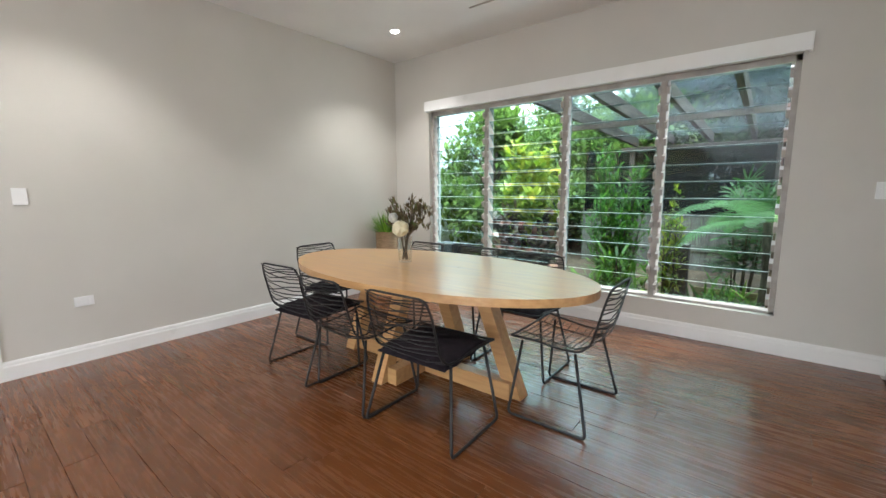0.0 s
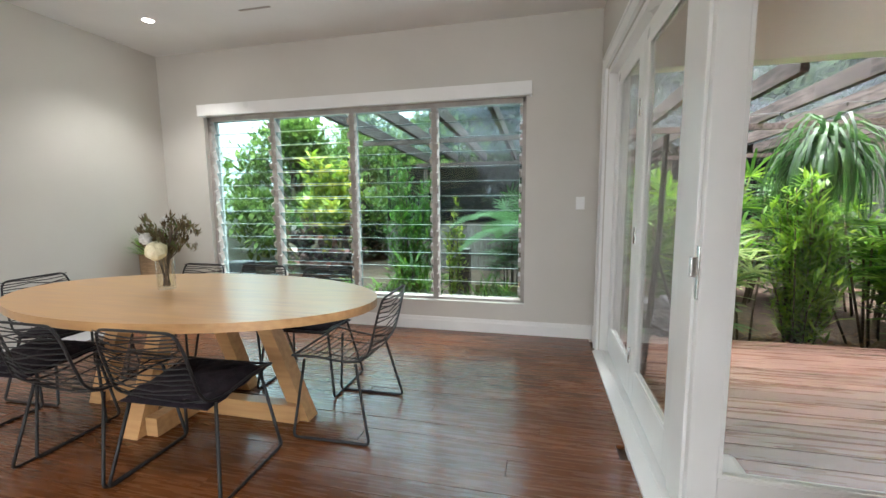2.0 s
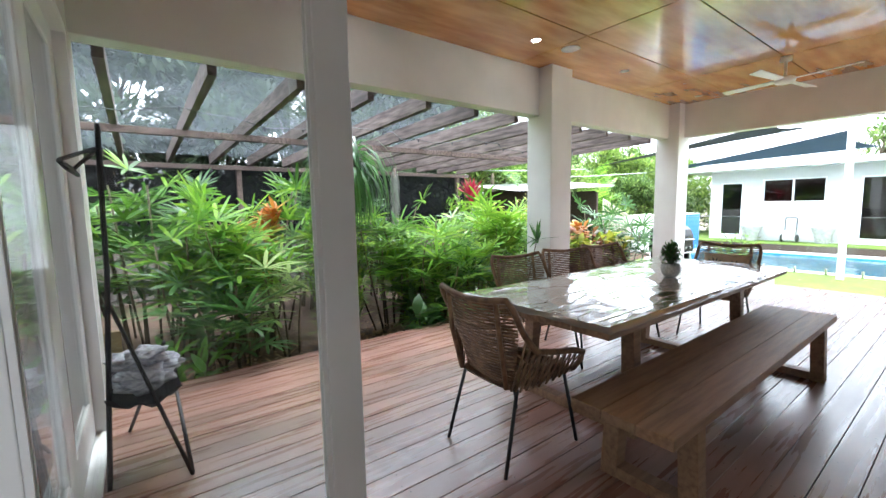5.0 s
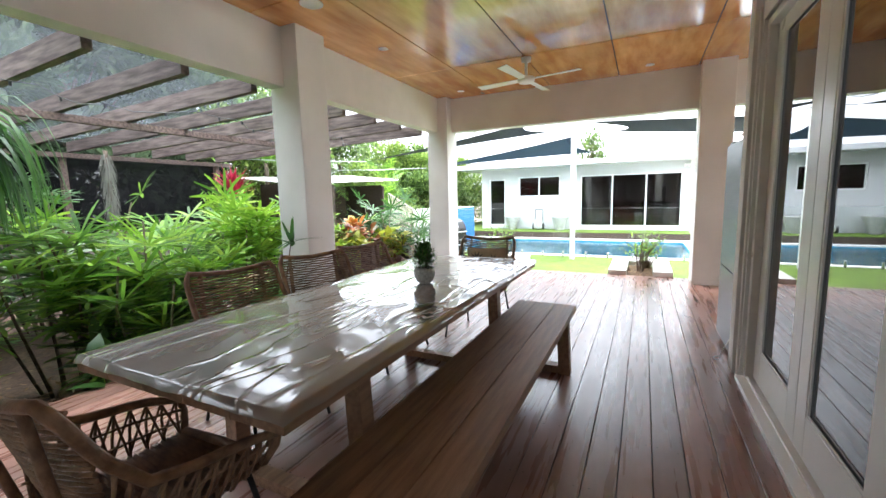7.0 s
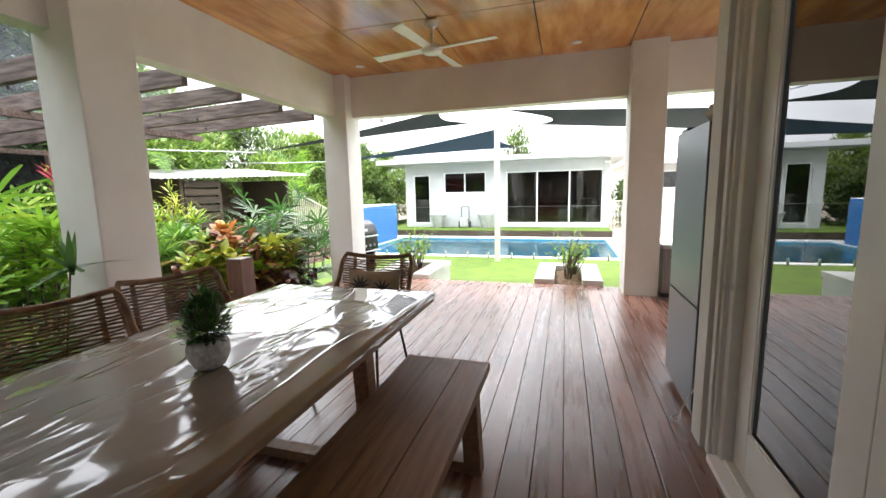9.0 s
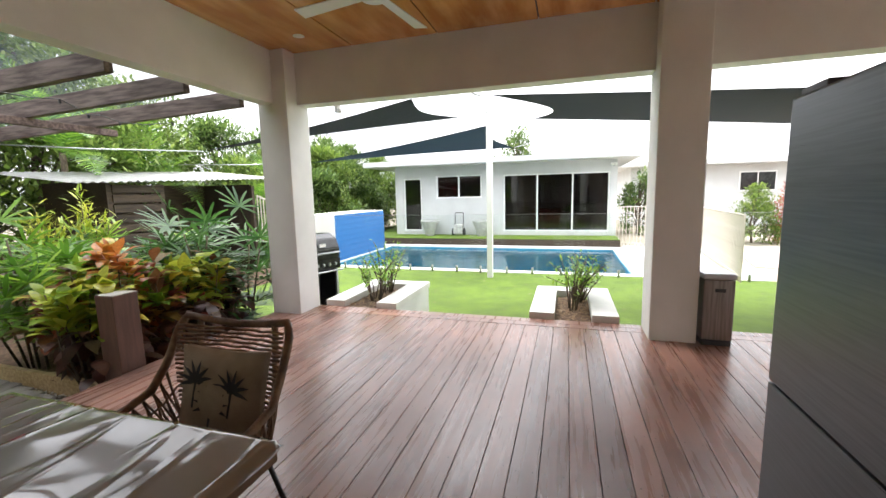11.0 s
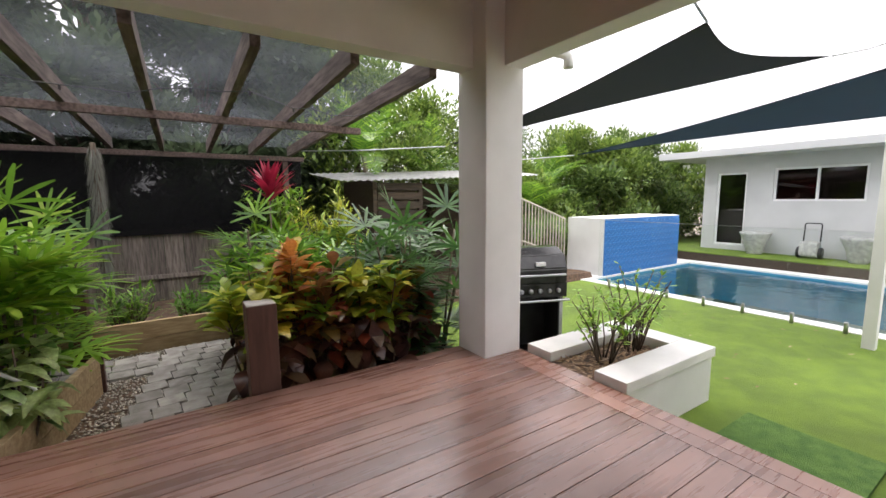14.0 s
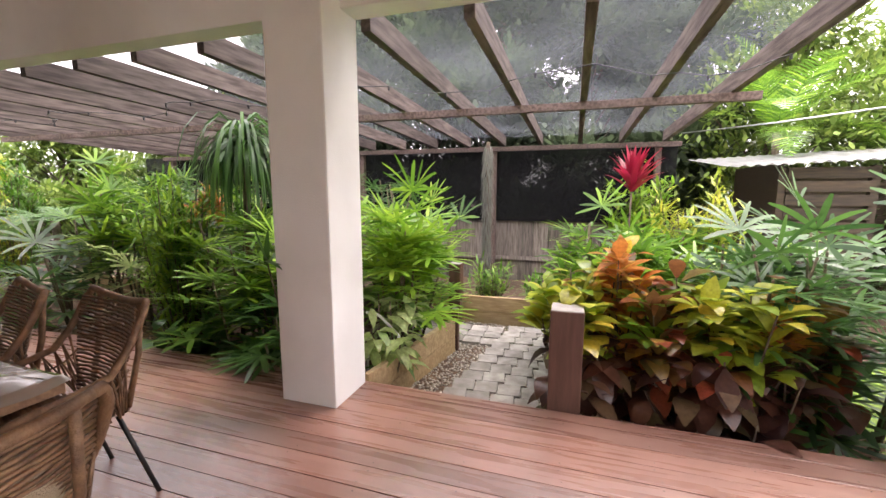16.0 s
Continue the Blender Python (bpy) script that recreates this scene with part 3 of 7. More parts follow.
for i in range(4):
    x0, x1 = bays[i] + 0.04, bays[i + 1] - 0.04
    bm = bmesh.new()
    box(bm, x0, -0.003, -0.078, x1, 0.003, 0.078, 0.001)
    turned(bm, pose(0, 0, 0, 13 if i != 1 else 40))
    blade_mesh = mesh_of("louvre_blade", bm, M["louvre"])
    blade_mesh.materials.append(M["louvre_edge"])
    for fc in blade_mesh.polygons:
        if fc.area < 0.02:
            fc.material_index = 1
    for k in range(N_BLADE):
        z = WZ0 + 0.055 + pitch * (k + 0.5)
        ob = new("louvre_blade", blade_mesh)
        ob.parent, ob.location, ob.visible_shadow = win, (0, 4.09, z), False
        for x in (x0 - 0.008, x1 + 0.008):
            c = new("louvre_clip", clip_mesh)
            c.parent, c.location = win, (x, 4.07, z)
pel = thing("pelmet", "off-white boxed blind pelmet above the louvre window", "pelmet", kind="structure")
solid("pelmet_board", [(-3.41, 3.90, 2.235, 0.135, 3.925, 2.352), (-3.41, 3.925, 2.33, 0.135, 4.0, 2.352), (-3.41, 3.925, 2.235, -3.39, 4.0, 2.33), (0.115, 3.925, 2.235, 0.135, 4.0, 2.33)], M["trim"], parent=pel, bevel=0.003)

# folding doors to the deck
solid("bifold_frame", [(0.74, BY1 - 0.004, 0, 0.90, BY1 + 0.03, BZ - 0.004), (0.74, BY0 + 0.05, BZ - 0.04, 0.90, BY1 - 0.004, BZ + 0.004), (0.74, BY0 - 0.004, 0, 0.90, BY0 + 0.05, BZ - 0.004)], M["trim"], "white timber frame of the folding doors", "door frame", bevel=0.004)
solid("bifold_architrave", [(0.708, BY1 + 0.004, 0, 0.732, BY1 + 0.11, BZ + 0.11), (0.708, BY0 - 0.10, BZ + 0.004, 0.732, BY1 + 0.004, BZ + 0.11), (0.700, BY1 + 0.085, 0, 0.708, BY1 + 0.11, BZ + 0.11), (0.700, BY0 - 0.10, BZ + 0.085, 0.708, BY1 + 0.085, BZ + 0.11)], M["trim"], "white moulded architrave", "architrave", bevel=0.004)
solid("bifold_sill", [(0.685, BY0 + 0.05, -0.02, 0.905, BY1 - 0.004, 0.018), (0.76, BY0 + 0.05, 0.018, 0.775, BY1 - 0.004, 0.026), (0.865, BY0 + 0.05, 0.018, 0.88, BY1 - 0.004, 0.026)], M["trim"], "white door track on the floor", "sill", bevel=0.003)


def glazed_panel(name, m, w, label, handle=True, pane="glass", sw=0.105):
    """A white timber door leaf with one tall pane; its hinge edge stands at the origin, and it runs along x."""
    d = thing(name, label, "glazed door", m, "glazed door leaves", "structure")
    h = 2.27
    solid("stile", [(0, -0.02, 0, sw, 0.02, h)], M["trim"], parent=d, bevel=0.004)
    solid("stile", [(w - sw, -0.02, 0, w, 0.02, h)], M["trim"], parent=d, bevel=0.004)
    solid("bottom_rail", [(sw, -0.0195, 0, w - sw, 0.0195, 0.205)], M["trim"], parent=d, bevel=0.003)
    solid("top_rail", [(sw, -0.0195, h - 0.11, w - sw, 0.0195, h)], M["trim"], parent=d, bevel=0.003)
    b = []
    for s in (-0.017, 0.009):
        b += [(sw, s, 0.205, sw + 0.015, s + 0.008, h - 0.11), (w - sw - 0.015, s, 0.205, w - sw, s + 0.008, h - 0.11), (sw + 0.015, s, 0.205, w - sw - 0.015, s + 0.008, 0.220), (sw + 0.015, s, h - 0.125, w - sw - 0.015, s + 0.008, h - 0.11)]
    solid("glazing_bead", b, M["trim"], parent=d, bevel=0.002)
    bm = bmesh.new()
    box(bm, sw + 0.002, -0.003, 0.207, w - sw - 0.002, 0.003, h - 0.112)
    g = part("pane", bm, M[pane], d, "clear glass pane")
    g.visible_shadow = False
    if handle:
        for z in (0.28, 1.05, 1.82):
            bm = bmesh.new()
            box(bm, -0.012, -0.028, z - 0.05, 0.014, -0.019, z + 0.05, 0.002)
            tube(bm, [(0, -0.027, z - 0.05), (0, -0.027, z + 0.05)], 0.007, 8)
            part("hinge", bm, M["chrome"], d, "satin metal hinge")
    return d


glazed_panel("door_1", pose(0.822, BY1 - 0.008, 0.03, 0, 0, -90), 0.855, "white folding door leaf with a tall clear pane, closed", False)
glazed_panel("door_2", pose(0.822, 2.795, 0.03, 0, 0, -90), 0.855, "white folding door leaf with a tall clear pane, closed")
d3 = glazed_panel("door_3", pose(0.80, 1.745, 0.03, 0, 0, -0.8), 0.855, "white folding door leaf swung open over the deck", False)
bm = bmesh.new()
box(bm, -0.006, -0.012, 0.90, 0.001, 0.012, 1.10, 0.002)
box(bm, -0.03, -0.010, 0.985, -0.006, 0.010, 1.06, 0.004)
part("lock_plate", bm, M["chrome"], d3, "satin metal lock plate on the door edge")
solid("door_post", [(0.79, 1.770, 0.027, 0.852, 1.936, 2.28)], M["trim"], "white meeting post beside the open door leaf", "door post", bevel=0.004)

# glazed doors in the wall beside the deck
solid("slider_frame", [(5.358, -0.03, 0, 5.41, 0.12, BZ), (5.41, -0.03, 0, 5.499, 0.140, BZ + 0.10), (5.435, 0.140, 0, 5.48, 0.153, BZ + 0.10), (1.27, -0.03, BZ - 0.05, 5.358, 0.12, BZ), (1.27, 0.0, BZ, 5.41, 0.142, BZ + 0.10)], M["trim"], "white frame of the glazed doors", "door frame", bevel=0.006)
solid("slider_sill", [(1.27, -0.03, -0.03, 5.40, 0.168, 0.03), (1.27, 0.05, 0.03, 5.35, 0.062, 0.045), (1.27, 0.10, 0.03, 5.35, 0.112, 0.045)], M["trim"], "white door track along the deck", "sill", bevel=0.004)
for i in range(5):
    glazed_panel("door_%d" % (4 + i), pose(5.354 - 0.817 * i, 0.055, 0.045, 0, 0, 180), 0.813, "white glazed door leaf that mirrors the garden and pool", False, "tinted", 0.128)

# deck roof: columns, beams, ply ceiling
solid("beam_north", [(0.88, 4.04, 2.415, 8.855, 4.22, DCEIL + 0.06)], M["white_render"], "white rendered beam along the deck", "beam", bevel=0.008)
solid("beam_east", [(8.855, -5.4, 2.42, 9.05, 4.22, DCEIL + 0.06)], M["white_render"], "white rendered beam across the deck's end", "beam", bevel=0.008)
for x, y in ((5.245, 3.845), (8.665, 3.865), (8.655, -0.25), (8.655, -4.6)):
    solid("column", [(x, y, -0.45, x + 0.40, y + 0.385, DCEIL + 0.05)], M["white_render"], "square white rendered column on the deck's edge", "column", bevel=0.012)
bm = bmesh.new()
xs, ys = [0.88, 2.46, 4.885, 7.29, 8.865], [-5.4, -3.8, -2.81, -1.82, -0.83, 0.16, 1.155, 2.155, 3.125, 4.05]
for xa, xb in zip(xs, xs[1:]):
    for ya, yb in zip(ys, ys[1:]):
        if xb < 5 and yb < 0.1:
            continue
        box(bm, xa + 0.007, max(ya, 0.13 if xb < 5 else -9) + 0.007, DCEIL, xb - 0.007, yb - 0.007, DCEIL + 0.012)
plain("ceiling_deck", bm, M["ply"], "glossy varnished plywood ceiling in large panels", "ceiling", kind="structure")
solid("ceiling_deck_back", [(0.88, -0.05, DCEIL + 0.012, 8.865, 4.05, DCEIL + 0.03), (5.65, -5.4, DCEIL + 0.012, 8.865, -0.05, DCEIL + 0.03)], M["seam"], "dark gap behind the ceiling panels", "ceiling")
solid("deck_frame", [(0.905, 0.17, -0.5, 9.05, 4.20, -0.06), (5.65, -5.4, -0.5, 9.05, 0.17, -0.06)], M["seam"], "dark substructure under the deck", "deck")


# ---- dining room things ----
def wire_chair(m, cushion, label):
    """Chair of black steel rod: sled runners, a rim round seat and back, and wires across. It faces +y; its origin is on the floor."""
    c = thing("wire_chair", label, "chair", m, "wire chairs round the table")
    w0, w1 = 0.295, 0.235
    for s in (-1, 1):
        bm = bmesh.new()
        tube(bm, arc([(s * w1, 0.17, 0.435), (s * w0, 0.225, 0.007), (s * w0, -0.225, 0.007), (s * (w1 - 0.01), -0.13, 0.425)], 0.03), 0.0085, 6)
        part("runner", bm, M["black_steel"], c)
    rim = []
    prof = [(0.225, 0.452), (0.10, 0.440), (-0.06, 0.418), (-0.16, 0.428), (-0.205, 0.475), (-0.235, 0.58), (-0.265, 0.70), (-0.285, 0.775)]

    def half(i):
        return 0.235 - 0.004 * i + (0.03 if i == 0 else 0) - (0.02 if i == 7 else 0)

    left = [(-half(i), y, z + 0.012) for i, (y, z) in enumerate(prof)]
    right = [(half(i), y, z + 0.012) for i, (y, z) in enumerate(prof)]
    bm = bmesh.new()
    tube(bm, arc(left + right[::-1], 0.045), 0.0065, 6, closed=False)
    tube(bm, arc([left[0], (-0.2, 0.232, 0.455), (0.2, 0.232, 0.455), right[0]], 0.03), 0.0065, 6)
    part("rim", bm, M["black_steel"], c)
    n_back, n_seat = 13, 12
    for k in range(n_back):
        s = (k + 0.6) / n_back * 3.0
        i = 4 + int(s)
        f = s - int(s)
        y, z = [prof[i][q] * (1 - f) + prof[min(7, i + 1)][q] * f for q in (0, 1)]
        h = half(i) - 0.004
        wob = 0.010 * math.sin(k * 2.3)
        bm = bmesh.new()
        tube(bm, [(-h, y, z + 0.012), (-h * 0.5, y - 0.022, z + wob), (h * 0.1, y - 0.028, z - wob + 0.006), (h * 0.55, y - 0.02, z + 0.008), (h, y, z + 0.012)], 0.0036, 4)
        part("back_wire", bm, M["black_steel"], c)
    for k in range(n_seat):
        s = (k + 0.4) / n_seat * 3.6
        i, f = int(s), s - int(s)
        y, z = [prof[i][q] * (1 - f) + prof[i + 1][q] * f for q in (0, 1)]
        h = half(i) - 0.003
        bm = bmesh.new()
        tube(bm, [(-h, y, z + 0.010), (-h * 0.5, y + 0.006, z - 0.008), (h * 0.5, y - 0.006, z - 0.008), (h, y, z + 0.010)], 0.0036, 4)
        part("seat_wire", bm, M["black_steel"], c)
    for x in (-0.12, 0.12):
        bm = bmesh.new()
        tube(bm, [(x, 0.228, 0.448), (x, 0.08, 0.425), (x, -0.1, 0.408), (x, -0.19, 0.455)], 0.0042, 4)
        part("seat_wire", bm, M["black_steel"], c)
    if cushion:
        bm = bmesh.new()
        bmesh.ops.create_grid(bm, x_segments=18, y_segments=18, size=0.5)
        top = list(bm.verts)
        for q in top:
            u, v = q.co.x * 2, q.co.y * 2
            puff = (1 - abs(u) ** 6) * (1 - abs(v) ** 6)
            quilt = abs(math.sin((u + v) * 7.5)) * abs(math.sin((u - v) * 7.5))
            q.co = Vector((u * (0.232 + 0.006 * math.sin(v * 9)), 0.02 + v * 0.205, 0.432 + 0.012 * v + 0.05 * puff ** 0.6 * (0.55 + 0.45 * quilt ** 0.5) + 0.008 * noise.noise((u * 2, v * 2, 3))))
        r = bmesh.ops.extrude_face_region(bm, geom=list(bm.faces))
        for q in [g for g in r["geom"] if isinstance(g, bmesh.types.BMVert)]:
            q.co.z = 0.424 + 0.012 * (q.co.y / 0.2)
        for f in bm.faces:
            f.smooth = True
        part("cushion", bm, M["cushion"], c, "thin black quilted seat cushion")
    return c


WIRE_C, WIRE_P = "black steel wire dining chair with a quilted black cushion", "black steel wire dining chair with a bare wire seat"
wire_chair(pose(-1.395, 1.635, 0, 0, 0, 2), True, WIRE_C)
plain_chair = wire_chair(pose(-1.99, 1.62, 0, 0, 0, -1), False, WIRE_P)
soft = wire_chair(pose(-2.575, 1.70, 0, 0, 0, 3), True, WIRE_C)
copy_thing(plain_chair, pose(-0.875, 2.26, 0, 0, 0, 91))
copy_thing(soft, pose(-3.02, 2.22, 0, 0, 0, -88))
copy_thing(plain_chair, pose(-2.55, 2.66, 0, 0, 0, 179))
copy_thing(plain_chair, pose(-1.97, 2.68, 0, 0, 0, 182))
copy_thing(soft, pose(-1.38, 2.64, 0, 0, 0, 180))

# oval dining table
tab = thing("dining_table", "oval pale oak dining table with splayed trestle legs", "table", pose(-1.875, 2.12, 0))
bm = bmesh.new()
prism(bm, [(1.21 * math.cos(a), 0.625 * math.sin(a)) for a in [2 * math.pi * i / 96 for i in range(96)]], 0.712, 0.757, 0.006)
part("tabletop", bm, M["oak"], tab, "oval oak top with a rounded edge")
for dx, dy, tx, ty in ((0.73, 0.05, 0.47, 0.04), (-0.73, -0.05, -0.47, -0.04), (-0.10, -0.33, -0.05, -0.13), (0.10, 0.33, 0.05, 0.13)):
    bm = bmesh.new()
    box(bm, -0.05, -0.05, 0, 0.05, 0.05, 0.66, 0.004)
    for q in bm.verts:
        k = q.co.z / 0.66
        q.co = Vector((dx + (tx - dx) * k + q.co.x, dy + (ty - dy) * k + q.co.y, q.co.z))
    part("leg", bm, M["oak"], tab)
for p, q0, z in (((-0.68, 0), (0.68, 0), 0.0), ((0, -0.29), (0, 0.29), 0.003)):
    bm = bmesh.new()
    box(bm, min(p[0], q0[0]) - 0.04, min(p[1], q0[1]) - 0.04, z, max(p[0], q0[0]) + 0.04, max(p[1], q0[1]) + 0.04, z + 0.11, 0.004)
    part("floor_beam", bm, M["oak"], tab)
    bm = bmesh.new()
    box(bm, min(p[0], q0[0]) * 0.75 - 0.045, min(p[1], q0[1]) * 0.8 - 0.045, 0.655 + z, max(p[0], q0[0]) * 0.75 + 0.045, max(p[1], q0[1]) * 0.8 + 0.045, 0.709 + z, 0.004)
    part("top_rail", bm, M["oak"], tab)


def blades(v, f, base, way, length, width, droop=0.3, segs=4, shape=(0.35, 1.0, 0.85, 0.05), side=None, cup=0.0, rnd=random):
    """Adds one leaf: a strip that starts at base along way, bends down by droop and follows the widths in shape."""
    way = Vector(way).normalized()
    s = way.cross(Vector((0, 0, 1))) if side is None else Vector(side)
    s = s.normalized() if s.length > 1e-3 else Vector((1, 0, 0))
    up = s.cross(way).normalized()
    p, d = Vector(base), way.copy()
    i0, step = len(v), length / segs
    for k in range(segs + 1):
        t = k / segs
        g = t * (len(shape) - 1)
        j = min(int(g), len(shape) - 2)
        w = width * 0.5 * (shape[j] + (shape[j + 1] - shape[j]) * (g - j))
        lift = up * (cup * w)
        v.append(tuple(p - s * w + lift))
        v.append(tuple(p + s * w + lift))
        p = p + d * step
        d = (d + Vector((0, 0, -droop / segs * (0.5 + t)))).normalized()
    for k in range(segs):
        a = i0 + 2 * k
        f.append((a, a + 1, a + 3, a + 2))


def leaf_part(name, v, f, material, parent, label=""):
    me = bpy.data.meshes.new(name)
    me.from_pydata(v, [], f)
    me.polygons.foreach_set("use_smooth", [True] * len(f))
    me.materials.append(material)
    ob = new(name, me)
    ob.parent = parent
    return tagged(ob, label)


def ball(rnd):
    z, a = rnd.uniform(-1, 1), rnd.uniform(0, 2 * math.pi)
    r = math.sqrt(1 - z * z)
    return Vector((r * math.cos(a), r * math.sin(a), z))


# vase of dried flowers
rnd = random.Random(5)
vase = thing("vase", "clear glass vase of dried native flowers on the table", "vase", pose(-2.10, 2.17, 0.7575))
bm = bmesh.new()
lathe(bm, [(0.048, 0.0), (0.052, 0.01), (0.054, 0.19), (0.049, 0.19), (0.047, 0.02), (0.02, 0.015)], 20)
part("jar", bm, M["fence_glass"], vase, "clear straight glass jar").visible_shadow = False
bm = bmesh.new()
for i in range(14):
    a, r = rnd.uniform(0, 6.28), rnd.uniform(0.05, 0.17)
    tube(bm, [(0.02 * math.cos(a + 2), 0.02 * math.sin(a + 2), 0.02), (0.03 * math.cos(a), 0.03 * math.sin(a), 0.19), (r * math.cos(a), r * math.sin(a), rnd.uniform(0.30, 0.42))], 0.0035, 5)
part("stems", bm, M["bark"], vase)
v, f = [], []
for i in range(46):
    a, r, z = rnd.uniform(0, 6.28), 0.15 * math.sqrt(rnd.random()), rnd.uniform(0.24, 0.44)
    c = Vector((0.035 + r * math.cos(a), 0.025 + r * math.sin(a), z))
    for k in range(17):
        w = Vector((math.cos(a) * 0.5, math.sin(a) * 0.5, 0.8)) + ball(rnd) * 0.8
        blades(v, f, c + ball(rnd) * 0.022, w, rnd.uniform(0.025, 0.06), 0.014, 0.2, 2, (0.3, 1, 0.1))
leaf_part("dried_foliage", v, f, M["lf_dry"], vase, "brown and olive dried foliage")
for q in ((0.070, -0.115, 0.262, 0.058), (0.005, -0.118, 0.335, 0.036), (0.06, -0.02, 0.44, 0.026)):
    bm = bmesh.new()
    bmesh.ops.create_icosphere(bm, subdivisions=3, radius=q[3])
    for w in bm.verts:
        w.co = Vector(q[:3]) + w.co * (1 + 0.10 * math.sin(w.co.x * 260) * math.sin(w.co.z * 260))
    part("flower_head", bm, M["ceramic"] if q[3] < 0.04 else M["cream"], vase, "round cream flower head")

# basket plant in the corner
bask = thing("basket_plant", "spiky green plant in a tall woven basket on the floor", "plant", pose(-3.76, 3.56, 0))
bm = bmesh.new()
lathe(bm, [(0.12, 0.0), (0.13, 0.02), (0.14, 0.78), (0.13, 0.78), (0.12, 0.70), (0.02, 0.69)], 20)
part("basket", bm, M["rattan_pot"], bask, "tall woven timber basket")
v, f = [], []
for i in range(240):
    a, e = rnd.uniform(0, 6.28), rnd.uniform(0.35, 1.4)
    blades(v, f, (0.04 * math.cos(a), 0.04 * math.sin(a), 0.73), (math.cos(a) * math.cos(e), math.sin(a) * math.cos(e), math.sin(e)), rnd.uniform(0.2, 0.36), 0.013, 0.4, 4, (0.7, 1, 0.7, 0.05))
leaf_part("foliage", v, f, M["lf_palm"], bask)

# wall plates and ceiling fittings
def plate(name, label, m, w, h, rockers):
    t = thing(name, label, "switch" if rockers else "socket", m)
    bm = bmesh.new()
    box(bm, -w / 2, -0.004, -h / 2, w / 2, 0.004, h / 2, 0.002)
    part("plate", bm, M["plastic_white"], t)
    for x in (rockers or (-0.028, 0.028)):
        bm = bmesh.new()
        box(bm, x - 0.008, -0.008, -0.014, x + 0.008, -0.0042, 0.014, 0.0015)
        part("rocker" if rockers else "socket_face", bm, M["plastic_white"], t)
    return t


plate("light_switch", "white plastic light switch on the grey wall", pose(-3.995, 0.385, 1.255, 0, 0, 90), 0.075, 0.115, (0.0,))
plate("power_socket", "white double power socket low on the grey wall", pose(-3.995, 0.645, 0.468, 0, 0, 90), 0.115, 0.072, ())
plate("light_switch", "white plastic light switch near the window", pose(0.58, 3.995, 1.27), 0.075, 0.115, (-0.016, 0.016))


def downlight(x, y, z, lit, power):
    t = thing("downlight", "round white recessed downlight, %s" % ("switched on" if lit else "switched off"), "light", pose(x, y, z), "recessed downlights")
    bm = bmesh.new()
    lathe(bm, [(0.052, -0.001), (0.056, -0.005), (0.046, -0.007), (0.043, -0.002), (0.02, -0.0015)], 24)
    part("trim_ring", bm, M["plastic_white"], t)
    bm = bmesh.new()
    lathe(bm, [(0.042, -0.004), (0.041, -0.0055), (0.01, -0.0056)], 24)
    part("lens", bm, M["lamp"] if lit else M["lamp_off"], t)
    if power:
        s = new("downlight_lamp", bpy.data.lights.new("downlight_lamp", "SPOT"))
        s.data.energy, s.data.spot_size, s.data.spot_blend, s.data.shadow_soft_size, s.data.color = power, radians(115), 0.7, 0.05, (1.0, 0.95, 0.87)
        s.matrix_world = look((x, y, z - 0.02), (x, y, 0))


downlight(-3.217, 3.23, CEIL, True, 14)
downlight(-3.217, 0.6, CEIL, True, 14)
# the next three are out of view, added to brighten the rooms
downlight(-0.6, 0.6, CEIL, True, 14)
downlight(-0.6, -2.0, CEIL, True, 14)
downlight(-3.2, -2.0, CEIL, True, 14)
# grey bar under the ceiling stands in for a flush hatch's shadow line
sm = thing("ceiling_hatch", "thin grey bar drawn as the shadow line of a flush ceiling hatch", "hatch", pose(-2.15, 3.27, CEIL, 0, 0, 0))
bm = bmesh.new()
box(bm, -0.15, -0.012, -0.006, 0.15, 0.012, -0.001, 0.002)
part("slot", bm, M["louvre_clip"], sm)


# ---- deck things ----
# long table with a plastic sheet
TX0, TX1, TY0, TY1 = 2.79, 5.46, 1.565, 2.59
tbl = thing("outdoor_table", "long weathered teak table with square frame legs", "table")
for i in range(5):
    bm = bmesh.new()
    y = TY0 + i * (TY1 - TY0) / 5
    box(bm, TX0, y + 0.001, 0.70, TX1, y + (TY1 - TY0) / 5 - 0.001, 0.755, 0.004)
    part("top_plank", bm, M["teak"], tbl)
bm = bmesh.new()
box(bm, TX0 + 0.45, TY0 + 0.28, 0.63, TX1 - 0.35, TY1 - 0.28, 0.699)
part("apron", bm, M["teak"], tbl)


def leg_frame(parent, x, y0, y1, h, w, inset):
    """Two legs that lean inwards on a floor runner."""
    for s, y in ((1, y0), (-1, y1)):
        bm = bmesh.new()
        box(bm, x - w / 2, y - w / 2, 0.0, x + w / 2, y + w / 2, h, 0.004)
        for q in bm.verts:
            q.co.y += s * inset * q.co.z / h
        part("leg", bm, M["teak"], parent)
    bm = bmesh.new()
    box(bm, x - w / 2, y0 + w / 2, 0.004, x + w / 2, y1 - w / 2, w * 0.75, 0.004)
    part("runner", bm, M["teak"], parent)


leg_frame(tbl, 3.30, TY0 + 0.15, TY1 - 0.12, 0.70, 0.075, 0.03)
leg_frame(tbl, 4.90, TY0 + 0.15, TY1 - 0.12, 0.70, 0.075, 0.03)

